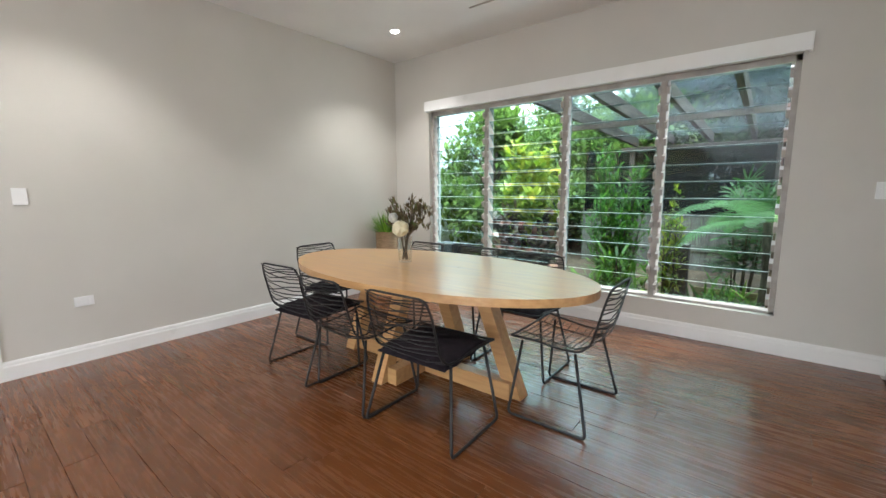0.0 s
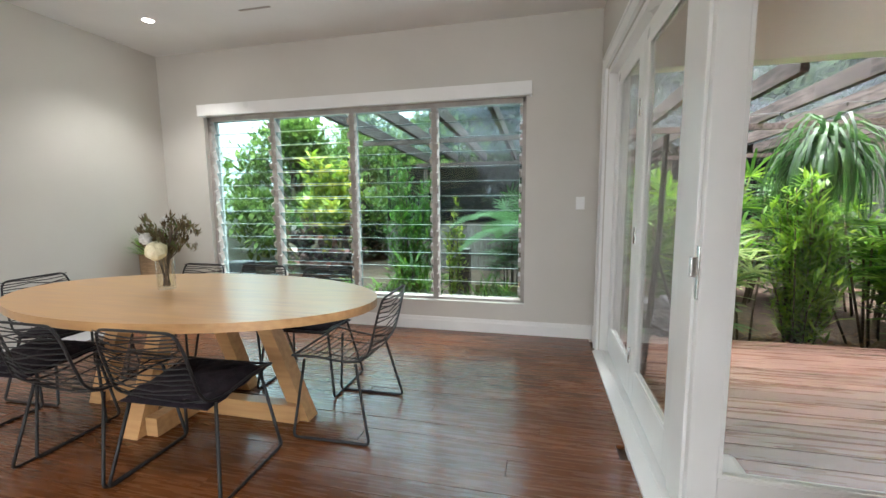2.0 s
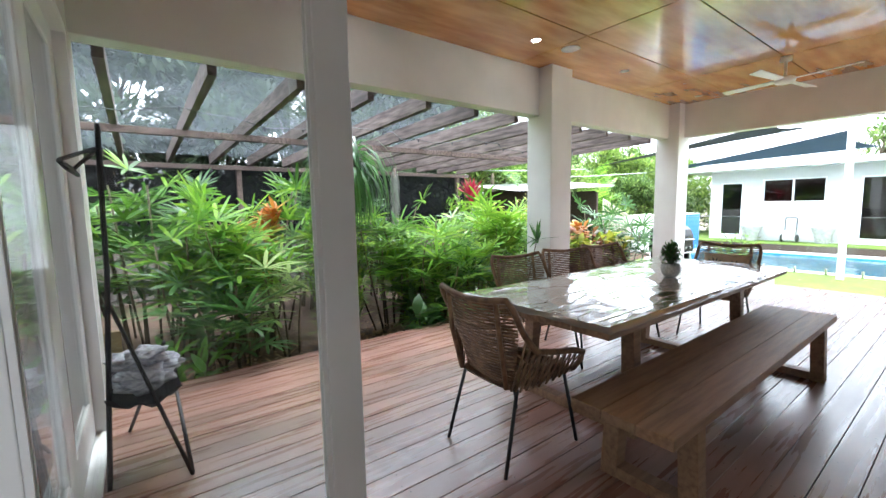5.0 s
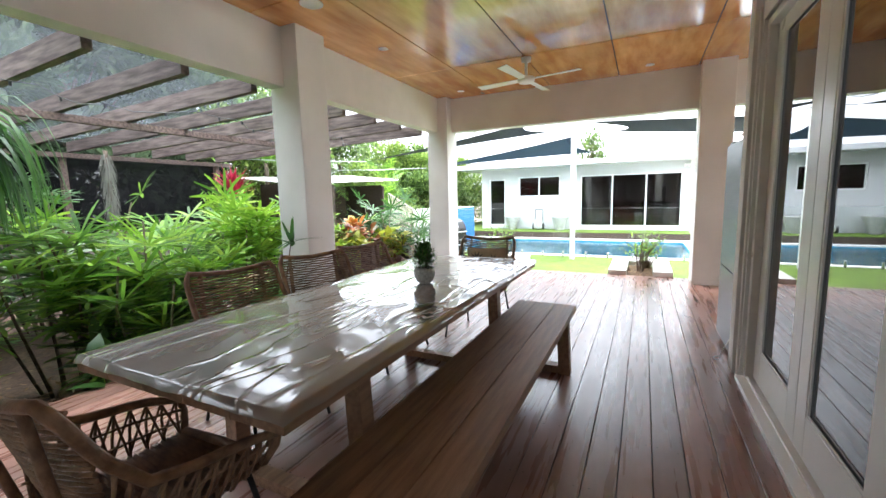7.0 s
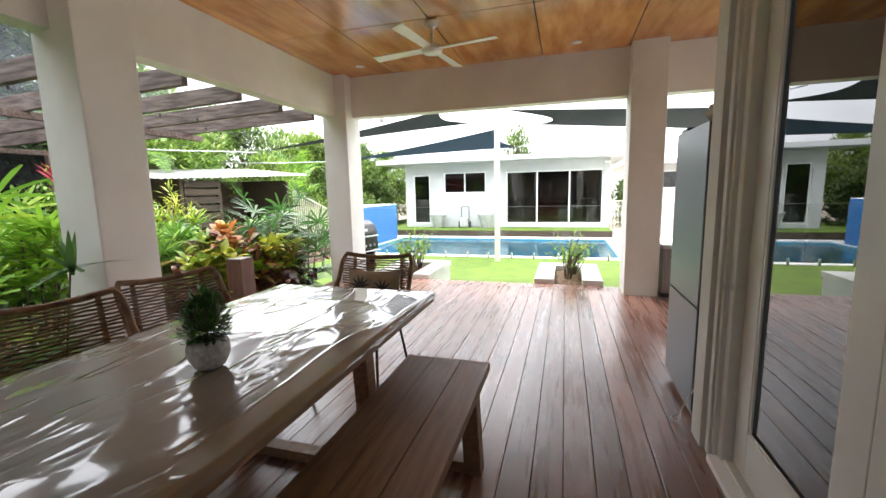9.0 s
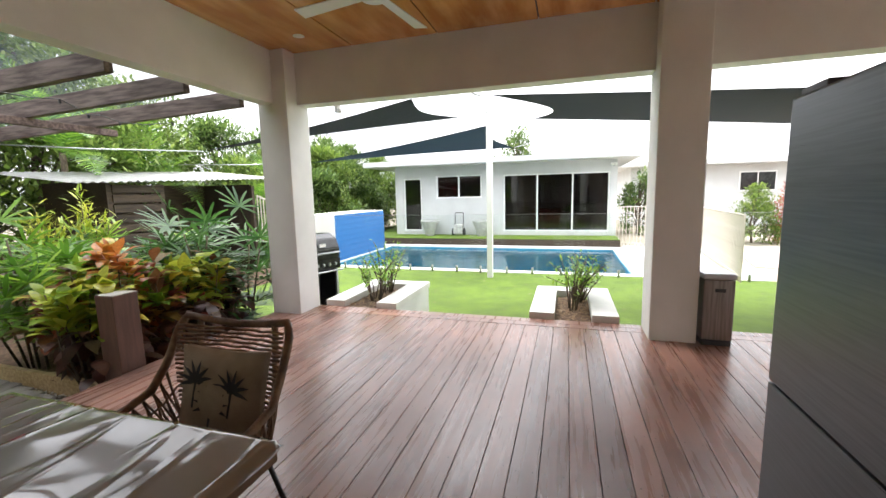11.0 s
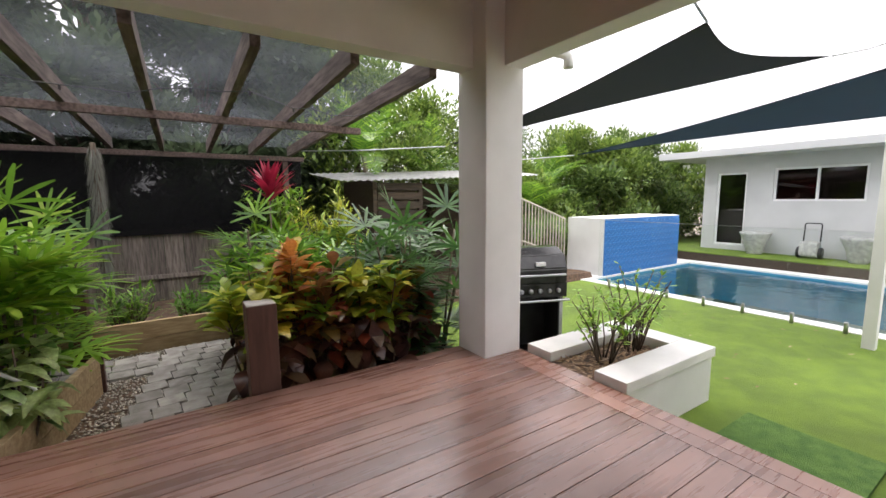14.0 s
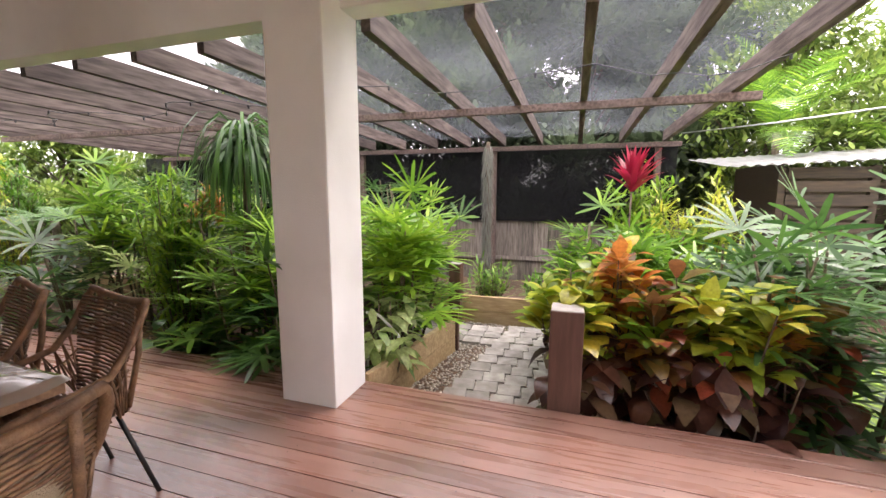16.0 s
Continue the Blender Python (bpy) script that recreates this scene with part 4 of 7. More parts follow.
sheet = thing("plastic_sheet", "clear creased plastic sheet stretched over the outdoor table", "table cover")
bm = bmesh.new()
nx, ny = 180, 76
x0, x1, y0, y1 = TX0 - 0.012, TX1 + 0.012, TY0 - 0.012, TY1 + 0.012
grid = []
for i in range(nx + 1):
    row = []
    for j in range(ny + 1):
        u, w = i / nx, j / ny
        x, y = x0 + u * (x1 - x0), y0 + w * (y1 - y0)
        e = min(u * (x1 - x0), (1 - u) * (x1 - x0), w * (y1 - y0), (1 - w) * (y1 - y0))
        z = 0.7585 + 0.0011 * abs(noise.noise((x * 3.2, y * 7, 1))) + 0.004 * max(0, noise.noise((x * 1.3 + 4, y * 2.6, 5))) ** 2 * (1 if e > 0.01 else 0)
        z += 0.0030 * (1 - abs(noise.noise((x * 2.1 + 1.1 * y, y * 3.4 - 0.5 * x, 9)))) ** 16 * min(1, e * 12)
        if e < 1e-6:
            z = 0.735 + 0.012 * noise.noise((x * 9, y * 9, 2))
        row.append(bm.verts.new((x, y, z)))
    grid.append(row)
for i in range(nx):
    for j in range(ny):
        bm.faces.new((grid[i][j], grid[i + 1][j], grid[i + 1][j + 1], grid[i][j + 1])).smooth = True
part("sheet", bm, M["film"], sheet)

bench = thing("bench", "long weathered teak bench with square frame legs", "bench")
for i in range(3):
    bm = bmesh.new()
    y = 1.205 + i * 0.148
    box(bm, 2.63, y + 0.001, 0.410, 5.25, y + 0.147, 0.457, 0.005)
    part("seat_plank", bm, M["teak"], bench)
leg_frame(bench, 2.92, 1.245, 1.61, 0.409, 0.08, 0.02)
leg_frame(bench, 5.03, 1.245, 1.61, 0.409, 0.08, 0.02)


def wicker_chair(m, label, slope=0.0):
    """Woven chair with a winged back that runs down into low arms, on thin black legs. It faces +y; its origin is on the floor."""
    c = thing("wicker_chair", label, "chair", m, "wicker chairs round the outdoor table")

    def side(t, s):
        """A point of the rim from the arm's front (t=0) up the wing to the back's top corner (t=1)."""
        pts = [(0.27, 0.27, 0.53), (0.285, 0.14, 0.57), (0.285, 0.0, 0.59), (0.285, -0.12, 0.62), (0.275, -0.20, 0.72), (0.275, -0.255, 0.83), (0.250, -0.285, 0.885)]
        g = t * (len(pts) - 1)
        i = min(int(g), len(pts) - 2)
        a, b = Vector(pts[i]), Vector(pts[i + 1])
        p = a.lerp(b, g - i)
        return Vector((s * p.x, p.y, p.z))

    def low(t, s):
        """The seam where back and arms meet the seat, under the same point of the rim."""
        pts = [(0.22, 0.25, 0.42), (0.235, 0.10, 0.41), (0.235, -0.05, 0.405), (0.22, -0.16, 0.405), (0.18, -0.205, 0.41), (0.12, -0.215, 0.41), (0.05, -0.22, 0.41)]
        g = t * (len(pts) - 1)
        i = min(int(g), len(pts) - 2)
        p = Vector(pts[i]).lerp(Vector(pts[i + 1]), g - i)
        return Vector((s * p.x, p.y, p.z))

    top = [(0.250, -0.285, 0.885), (0.14, -0.297, 0.868), (0.0, -0.302, 0.858), (-0.14, -0.297, 0.868), (-0.250, -0.285, 0.885)]
    rim = [side(i / 14, 1) for i in range(15)] + [Vector(p) for p in top[1:-1]] + [side(1 - i / 14, -1) for i in range(15)]
    bm = bmesh.new()
    tube(bm, rim, 0.016, 8)
    tube(bm, [(-0.22, 0.25, 0.42), (0, 0.262, 0.425), (0.22, 0.25, 0.42)], 0.016, 8)
    for s in (-1, 1):
        tube(bm, [side(0, s), (s * 0.255, 0.272, 0.48), low(0, s)], 0.014, 8)
        tube(bm, [(s * 0.185, -0.29, 0.87), (s * 0.19, -0.262, 0.65), (s * 0.175, -0.21, 0.42)], 0.013, 8)
    part("rim", bm, M["wicker"], c, "wrapped wicker rim")
    bm = bmesh.new()
    rows = 26
    for k in range(rows):
        h = k / (rows - 1)
        z = 0.425 + 0.43 * h
        pts = []
        for i in range(13):
            u = -1 + 2 * i / 12
            half = 0.175 + 0.082 * min(1, h * 1.5)
            bow = 0.055 * (1 - u * u) + 0.02
            pts.append((u * half, -0.19 - 0.085 * h - bow * (0.5 + 0.4 * h) + 0.05, z - 0.018 * h * (1 - u * u) + 0.003 * math.sin(i * 2.1 + k * 1.7)))
        tube(bm, pts, 0.0062, 5)
    part("back_weave", bm, M["wicker"], c, "open rows of woven wicker")
    for s in (-1, 1):
        bm = bmesh.new()
        for k in range(11):
            t = 0.02 + 0.60 * k / 10
            tube(bm, [side(t, s), (side(t, s) + low(t, s)) / 2 + Vector((s * 0.008, 0, 0)), low(t, s)], 0.0052, 5)
            if k < 10:
                tube(bm, [side(t, s), low(t + 0.07, s)], 0.0045, 5)
                tube(bm, [low(t, s), side(t + 0.07, s)], 0.0045, 5)
        for h in (0.35, 0.68):
            tube(bm, [side(t / 10 * 0.66, s).lerp(low(t / 10 * 0.66, s), h) for t in range(11)], 0.005, 5)
        part("arm_weave", bm, M["wicker"], c, "lattice of woven wicker")
    bm = bmesh.new()
    ribs = []
    for k in range(79):
        y = 0.262 - k * 0.006
        half = 0.232 if y > -0.1 else 0.205
        ribs.append([bm.verts.new((half * u, y, 0.405 + 0.014 * u * u + 0.007 * math.cos(k * math.pi / 1.5))) for u in (-1, -0.6, -0.2, 0.2, 0.6, 1)])
    for a, b in zip(ribs, ribs[1:]):
        for j in range(5):
            bm.faces.new((a[j], a[j + 1], b[j + 1], b[j])).smooth = True
    bmesh.ops.solidify(bm, geom=list(bm.faces), thickness=0.008)
    part("seat", bm, M["wicker"], c, "closely woven wicker seat")
    for s in (-1, 1):
        for y0, y1 in ((0.20, 0.28), (-0.16, -0.27)):
            bm = bmesh.new()
            tube(bm, [(s * 0.20, y0, 0.41), (s * 0.23, y1, 0.0)], 0.0095, 8)
            part("leg", bm, M["black_steel"], c, "thin black steel leg")
    return c


WL = "brown woven wicker armchair with thin black legs"
wc = wicker_chair(pose(2.735, 2.115, 0, 0, 0, -91), WL)
copy_thing(wc, pose(5.67, 2.15, 0, 0, 0, 90))
for x, r in ((3.72, 170), (4.37, 163), (4.99, 168)):
    copy_thing(wc, pose(x, 2.765, 0, 0, 0, r))

# cushion leaning in the chair at the table's end
cu = thing("cushion", "tan scatter cushion with a dark palm print on a wicker chair", "cushion", pose(5.82, 2.15, 0.425, 0, 12, 0))
bm = bmesh.new()
bmesh.ops.create_cube(bm, size=1.0)
bmesh.ops.subdivide_edges(bm, edges=list(bm.edges), cuts=9, use_grid_fill=True)
for q in bm.verts:
    a, b = q.co.y * 2, q.co.z * 2
    q.co = Vector((q.co.x * 0.13 * max(0.06, (1 - a * a) * (1 - b * b)) ** 0.5, q.co.y * 0.40 * (1 - 0.06 * (1 - b * b)), 0.185 + q.co.z * 0.36 * (1 - 0.06 * (1 - a * a))))
for fc in bm.faces:
    fc.smooth = True
part("pad", bm, M["tan_cloth"], cu)
rnd = random.Random(19)
v, f = [], []
for cy, cz in ((-0.09, 0.22), (0.08, 0.24), (0.0, 0.15)):
    for k in range(8):
        a = math.pi * (k / 7) * 1.1 - 0.15
        blades(v, f, (-0.058, cy, cz), (-0.04, math.cos(a), math.sin(a)), 0.085, 0.018, 0.5, 3, (0.5, 1, 0.7, 0.1), side=(0, -math.sin(a), math.cos(a)))
    blades(v, f, (-0.058, cy, cz), (0, 0.1, -1), 0.10, 0.012, 0.0, 1, (1, 0.8), side=(0, 1, 0))
leaf_part("palm_print", v, f, M["plastic_dark"], cu, "dark palm trees")

# pot plant on the table
rnd = random.Random(11)
pot = thing("pot_plant", "small leafy plant in a speckled white pot on the table", "plant", pose(4.305, 1.985, 0.7625) @ Matrix.Diagonal((0.80, 0.80, 0.78, 1)))
bm = bmesh.new()
lathe(bm, [(0.045, 0), (0.062, 0.012), (0.082, 0.06), (0.083, 0.095), (0.072, 0.128), (0.066, 0.128), (0.072, 0.09), (0.02, 0.10)], 28)
part("pot", bm, M["ceramic"], pot, "round speckled ceramic pot")
v, f = [], []
for i in range(900):
    d = ball(rnd)
    d.z = abs(d.z) * 1.25 - 0.15
    p = Vector((0, 0, 0.15)) + Vector((d.x * 0.085, d.y * 0.085, d.z * 0.155)) * rnd.uniform(0.45, 1.12)
    blades(v, f, p, d + ball(rnd) * 0.6 + Vector((0, 0, 0.3)), rnd.uniform(0.018, 0.034), rnd.uniform(0.012, 0.02), 0.3, 2, (0.5, 1, 0.2))
leaf_part("foliage", v, f, M["lf_dark"], pot, "bushy small green leaves")
bm = bmesh.new()
for i in range(10):
    a = rnd.uniform(0, 6.28)
    tube(bm, [(0, 0, 0.09), (0.05 * math.cos(a), 0.05 * math.sin(a), 0.2), (0.08 * math.cos(a), 0.08 * math.sin(a), 0.28)], 0.003, 4)
part("stems", bm, M["cane"], pot)

# ceiling fan
fan = thing("ceiling_fan", "white four-bladed ceiling fan, at rest", "fan", pose(7.37, 2.145, DCEIL))
bm = bmesh.new()
lathe(bm, [(0.005, -0.30), (0.09, -0.30), (0.105, -0.275), (0.095, -0.235), (0.03, -0.22), (0.016, -0.21), (0.016, -0.06), (0.055, -0.05), (0.062, -0.002), (0.005, -0.001)], 24)
part("motor", bm, M["plastic_white"], fan, "white motor housing on a rod")
for k in range(4):
    bm = bmesh.new()
    box(bm, 0.09, -0.058, -0.004, 0.665, 0.058, 0.004, 0.003)
    for q in bm.verts:
        if q.co.x < 0.3:
            q.co.y *= 0.72
        q.co.z += q.co.y * 0.16
    turned(bm, pose(0, 0, -0.262, 0, 0, 90 * k - 9))
    part("blade", bm, M["plastic_white"], fan)
for k in range(2):
    x, y = ((2.9, 2.145), (7.30, -2.2))[k]
    copy_thing(fan, pose(x, y, DCEIL, 0, 0, 25 + 40 * k))
for i, (x, y) in enumerate(((4.53, 3.485), (6.24, 3.50), (8.43, 3.49), (8.49, 0.757), (4.507, 0.76), (6.18, 0.76), (2.65, 3.485), (2.65, 0.76))):
    downlight(x, y, DCEIL, i in (0, 6), 0)
vent = thing("ceiling_speaker", "round pale ceiling speaker grille", "speaker", pose(5.03, 3.43, DCEIL))
bm = bmesh.new()
lathe(bm, [(0.10, -0.001), (0.10, -0.006), (0.092, -0.008), (0.088, -0.005), (0.01, -0.004)], 28)
part("grille", bm, M["plastic_white"], vent)

# fridge against the end of the wall
fr = thing("fridge", "tall stainless steel fridge standing beside the wall", "fridge")
solid("body", [(5.76, -0.55, 0.03, 6.39, 0.085, 1.66)], M["plastic_dark"], parent=fr, bevel=0.006)
solid("door", [(5.76, 0.09, 0.66, 6.39, 0.145, 1.66)], M["steel_dark"], "dark brushed steel upper door", parent=fr, bevel=0.008)
solid("door", [(5.76, 0.09, 0.05, 6.39, 0.145, 0.652)], M["steel_dark"], "dark brushed steel lower door", parent=fr, bevel=0.008)
solid("hinge_cover", [(6.22, 0.0, 1.66, 6.37, 0.13, 1.685)], M["plastic_dark"], parent=fr, bevel=0.004)
bm = bmesh.new()
tube(bm, arc([(5.77, 0.10, 0.25), (5.745, 0.20, 0.06), (5.67, 0.22, 0.012), (5.74, 0.26, 0.012), (5.79, 0.20, 0.012)], 0.05), 0.004, 5)
part("power_cord", bm, M["plastic_white"], fr, "thin white power cord on the deck")
bag = thing("cloth_bag", "crumpled cream cloth bag lying on top of the fridge", "bag", pose(5.88, 0.02, 1.66))
bm = bmesh.new()
bmesh.ops.create_icosphere(bm, subdivisions=4, radius=1)
for q in bm.verts:
    k = 0.85 + 0.35 * noise.noise(q.co * 2.1) + 0.2 * abs(noise.noise(q.co * 5))
    q.co = Vector((q.co.x * 0.10 * k, q.co.y * 0.11 * k, max(0.0, 0.06 + q.co.z * 0.075 * k)))
for fc in bm.faces:
    fc.smooth = True
part("bag_body", bm, M["towel_cream"], bag)

# bin by the column
bn = thing("pedal_bin", "brushed steel rectangular bin with a black base", "bin")
solid("body", [(8.62, -0.512, 0.05, 8.92, -0.275, 0.585)], M["bin_steel"], parent=bn, bevel=0.012)
solid("base", [(8.625, -0.507, 0.0, 8.915, -0.28, 0.05)], M["plastic_dark"], parent=bn, bevel=0.004)
solid("lid", [(8.612, -0.517, 0.588, 8.925, -0.27, 0.64)], M["steel"], "steel lid with a rounded edge", parent=bn, bevel=0.015)
solid("slot", [(8.612, -0.44, 0.48, 8.621, -0.36, 0.51)], M["plastic_dark"], parent=bn, bevel=0.003)

# clothes rack folded against the doors
rack = thing("clothes_rack", "black folding clothes rack with a low cloth sling, on the deck", "rack")
bm = bmesh.new()
for y in (3.0, 3.06):
    tube(bm, [(0.93, y, 0.0), (1.00, y + 0.02, 1.02), (1.02, y + 0.04, 1.72)], 0.011, 6)
part("upright", bm, M["black_steel"], rack)
for a, b in (((0.98, 3.03, 0.95), (1.26, 2.89, 0.0)), ((1.26, 2.89, 0.01), (1.24, 3.55, 0.30)), ((1.0, 3.60, 0.0), (1.2, 3.2, 0.62))):
    bm = bmesh.new()
    tube(bm, [a, b], 0.010, 6)
    part("strut", bm, M["black_steel"], rack)
bm = bmesh.new()
tube(bm, arc([(1.02, 3.08, 1.62), (0.90, 2.82, 1.53), (0.90, 3.30, 1.53), (1.02, 3.08, 1.62)], 0.03), 0.009, 6)
tube(bm, arc([(0.90, 2.82, 1.53), (0.92, 2.84, 1.50), (0.92, 3.28, 1.50), (0.90, 3.30, 1.53)], 0.02), 0.009, 6)
part("hanger_arm", bm, M["black_steel"], rack)
bm = bmesh.new()
bmesh.ops.create_grid(bm, x_segments=14, y_segments=14, size=0.5)
for q in bm.verts:
    u, w = q.co.x, q.co.y
    q.co = Vector((1.10 + u * 0.30, 3.20 + w * 0.55, 0.34 + 0.25 * (u * u + w * w) + 0.03 * noise.noise((u * 5, w * 5, 0))))
bmesh.ops.solidify(bm, geom=list(bm.faces), thickness=0.006)
part("sling", bm, M["cushion"], rack, "black cloth sling")
clothes = thing("folded_cloths", "heap of crumpled grey striped cloths in the sling", "cloths")
for k, (x, y, z, r) in enumerate(((1.10, 3.12, 0.47, 0.11), (1.16, 3.25, 0.49, 0.10), (1.05, 3.30, 0.52, 0.09), (1.12, 3.18, 0.57, 0.08))):
    bm = bmesh.new()
    bmesh.ops.create_icosphere(bm, subdivisions=4, radius=1)
    for q in bm.verts:
        n1 = noise.noise(q.co * 2.4 + Vector((k * 7, 0, 0))) * 0.35 + abs(noise.noise(q.co * 6 + Vector((k * 3, 1, 0)))) * 0.25
        q.co = Vector((x, y, z)) + Vector((q.co.x * r * 1.2, q.co.y * r * 1.5, q.co.z * r * 0.55)) * (0.85 + n1)
    for fc in bm.faces:
        fc.smooth = True
    part("cloth", bm, M["towel"], clothes)
# white tub on the deck by the open door
tub = thing("white_tub", "low white plastic tub on the deck", "tub", pose(1.02, 2.0, 0.0))
bm = bmesh.new()
box(bm, -0.10, -0.10, 0.0, 0.10, 0.10, 0.13, 0.03)
part("tub_body", bm, M["plastic_white"], tub)


# ---- garden: ground, pergola, fence, beds ----
GZ = -0.32
gr = solid("ground", [(-60, -80, -2.6, 120, 90, -1.3)], M["earth"], "brown earth that reaches the horizon", "ground")
bm = bmesh.new()
bmesh.ops.create_grid(bm, x_segments=110, y_segments=60, size=0.5)
for q in bm.verts:
    x, y = -9 + (q.co.x + 0.5) * 23.2, 4.25 + (q.co.y + 0.5) * 10.5
    path = 5.6 < x < 6.95 and y < 6.8
    if x > 9.05 and y < 6.9:
        q.co = Vector((x, y, -0.62))
        continue
    q.co = Vector((x, y, GZ + (0 if path else 0.10 * noise.noise((x * 1.1, y * 1.1, 0)) + 0.03 * noise.noise((x * 5, y * 5, 2)))))
plain("garden_bed", bm, M["soil"], "brown mulch and bare soil of the garden beds", "soil", kind="structure")
solid("yard_west", [(-40, -20, -1.3, -4.3, 4.25, -0.35), (-40, 4.25, -1.3, -9, 40, -0.35)], M["turf"], "green side lawn", "lawn")
solid("yard_north", [(-40, 14.7, -1.3, 13, 60, -0.35)], M["earth"], "earth under the far trees", "ground")

perg = thing("pergola", "weathered timber pergola with a dark shade cloth roof", "pergola", kind="structure")
bm = bmesh.new()
box(bm, -0.034, 0.0, -0.02, 0.034, 5.35, 0.15, 0.004)
for q in bm.verts:
    q.co.z -= q.co.y * 0.030
rafter = mesh_of("rafter", bm, M["timber_rafter"])
RX = [8.40 - 0.672 * k for k in range(17)]
for x in RX:
    ob = new("rafter", rafter)
    ob.parent, ob.location = perg, (x, 4.225, 2.365)
for y, z in ((6.40, 2.165), (9.36, 2.05)):
    bm = bmesh.new()
    box(bm, RX[-1] - 0.25, y, z + 0.03, 8.62, y + 0.07, z + 0.11, 0.004)
    part("cross_beam", bm, M["timber_dark"], perg)
for x in (8.3, 5.55, 2.8, 0.05, -2.4):
    bm = bmesh.new()
    box(bm, x - 0.045, 9.43, -0.5, x + 0.045, 9.52, 2.10, 0.004)
    part("post", bm, M["timber_dark"], perg)
for i in range(len(RX) - 1):
    bm = bmesh.new()
    bmesh.ops.create_grid(bm, x_segments=4, y_segments=20, size=0.5)
    for q in bm.verts:
        u, w = q.co.x + 0.5, q.co.y + 0.5
        q.co = Vector((RX[i + 1] + u * 0.672, 4.25 + w * 5.33, 2.519 - w * 5.33 * 0.030 - 0.012 * math.sin(u * math.pi) + 0.006 * noise.noise((u * 3 + i, w * 9, 0))))
    part("shade_cloth", bm, M["shade"], perg, "dark see-through shade cloth")
bm = bmesh.new()
tw = [(8.3 - 0.2 * k, 5.1 + 0.25 * math.sin(k * 0.7), 2.23 - 0.05 * abs(math.sin(k * 1.1))) for k in range(44)]
tube(bm, tw, 0.004, 4)
fl = thing("string_lights", "thin dark cable of string lights under the rafters", "string lights")
part("cable", bm, M["plastic_dark"], fl)
bm = bmesh.new()
box(bm, -0.008, -0.008, -0.035, 0.008, 0.008, 0.0, 0.003)
bulb = mesh_of("bulb", bm, M["plastic_dark"])
for p in tw[::2]:
    ob = new("bulb", bulb)
    ob.parent, ob.location = fl, p
scr = thing("privacy_screen", "black privacy mesh stretched above the fence", "screen", kind="structure")
bm = bmesh.new()
box(bm, -3.4, 9.535, 0.80, 8.6, 9.54, 2.15)
part("mesh", bm, M["screen"], scr)

fen = thing("paling_fence", "grey weathered timber paling fence", "fence", kind="structure")
rnd = random.Random(21)
bm = bmesh.new()
box(bm, -0.046, -0.009, -0.6, 0.046, 0.009, 0.88, 0.003)
pal = mesh_of("paling", bm, M["fence"])
for k in range(128):
    ob = new("paling", pal)
    ob.parent, ob.location, ob.rotation_euler = fen, (-3.4 + k * 0.0955, 9.60 + rnd.uniform(-0.006, 0.006), rnd.uniform(-0.03, 0.015)), (0, rnd.uniform(-0.008, 0.008), 0)
for z in (0.80, 0.05):
    bm = bmesh.new()
    box(bm, -3.4, 9.545, z, 8.9, 9.588, z + 0.07, 0.003)
    part("rail", bm, M["fence"], fen)
white_f = thing("white_fence", "plain white rendered boundary wall", "fence", kind="structure")
bm = bmesh.new()
box(bm, -7.2, 3.5, -0.4, -7.05, 15.5, 1.05, 0.01)
part("wall_body", bm, M["white_render"], white_f)
bm = bmesh.new()
box(bm, -7.22, 3.5, 1.05, -7.03, 15.5, 1.10, 0.01)
part("capping", bm, M["white_render"], white_f)

# sleeper beds and the paved path
def sleeper_wall(a, b, rows, label):
    t = thing("sleeper_edging", label, "garden edging", group="sleeper edgings")
    a, b = Vector(a), Vector(b)
    d = b - a
    ang = math.degrees(math.atan2(d.y, d.x))
    for k in range(rows):
        bm = bmesh.new()
        box(bm, 0, -0.025, 0, d.length, 0.025, 0.185, 0.006)
        turned(bm, pose(a.x, a.y, GZ - 0.02 + k * 0.188, 0, 0, ang))
        part("sleeper", bm, M["sleeper"], t)
    return t


SL = "pale treated pine sleepers edging the garden bed"
sleeper_wall((5.62, 4.28), (5.86, 5.72), 2, SL)
sleeper_wall((5.30, 6.72), (7.15, 6.76), 2, SL)
sleeper_wall((6.96, 4.52), (7.0, 6.2), 1, SL)


def square_post(x, y, w, z0, z1, label, mat):
    t = thing("timber_post", label, "post")
    bm = bmesh.new()
    box(bm, x - w / 2, y - w / 2, z0, x + w / 2, y + w / 2, z1, 0.008)
    part("post_body", bm, mat, t)
    bm = bmesh.new()
    box(bm, x - w / 2 + 0.004, y - w / 2 + 0.004, z1, x + w / 2 - 0.004, y + w / 2 - 0.004, z1 + 0.006, 0.002)
    part("post_end", bm, M["paver"], t, "sawn grey end grain")


square_post(7.0, 4.375, 0.20, -0.4, 0.625, "square brown timber post at the deck edge", M["post_brown"])
square_post(5.62, 6.66, 0.15, -0.4, 0.45, "square brown timber post by the sleeper bed", M["post_brown"])
square_post(5.87, 5.77, 0.07, -0.4, 0.13, "slim dark post at the end of the bed", M["post_brown"])
square_post(-0.86, 6.05, 0.17, -0.4, 0.58, "dark square timber post in the garden", M["timber_dark"])
sleeper_wall((-0.7, 6.1), (0.9, 6.15), 2, SL)

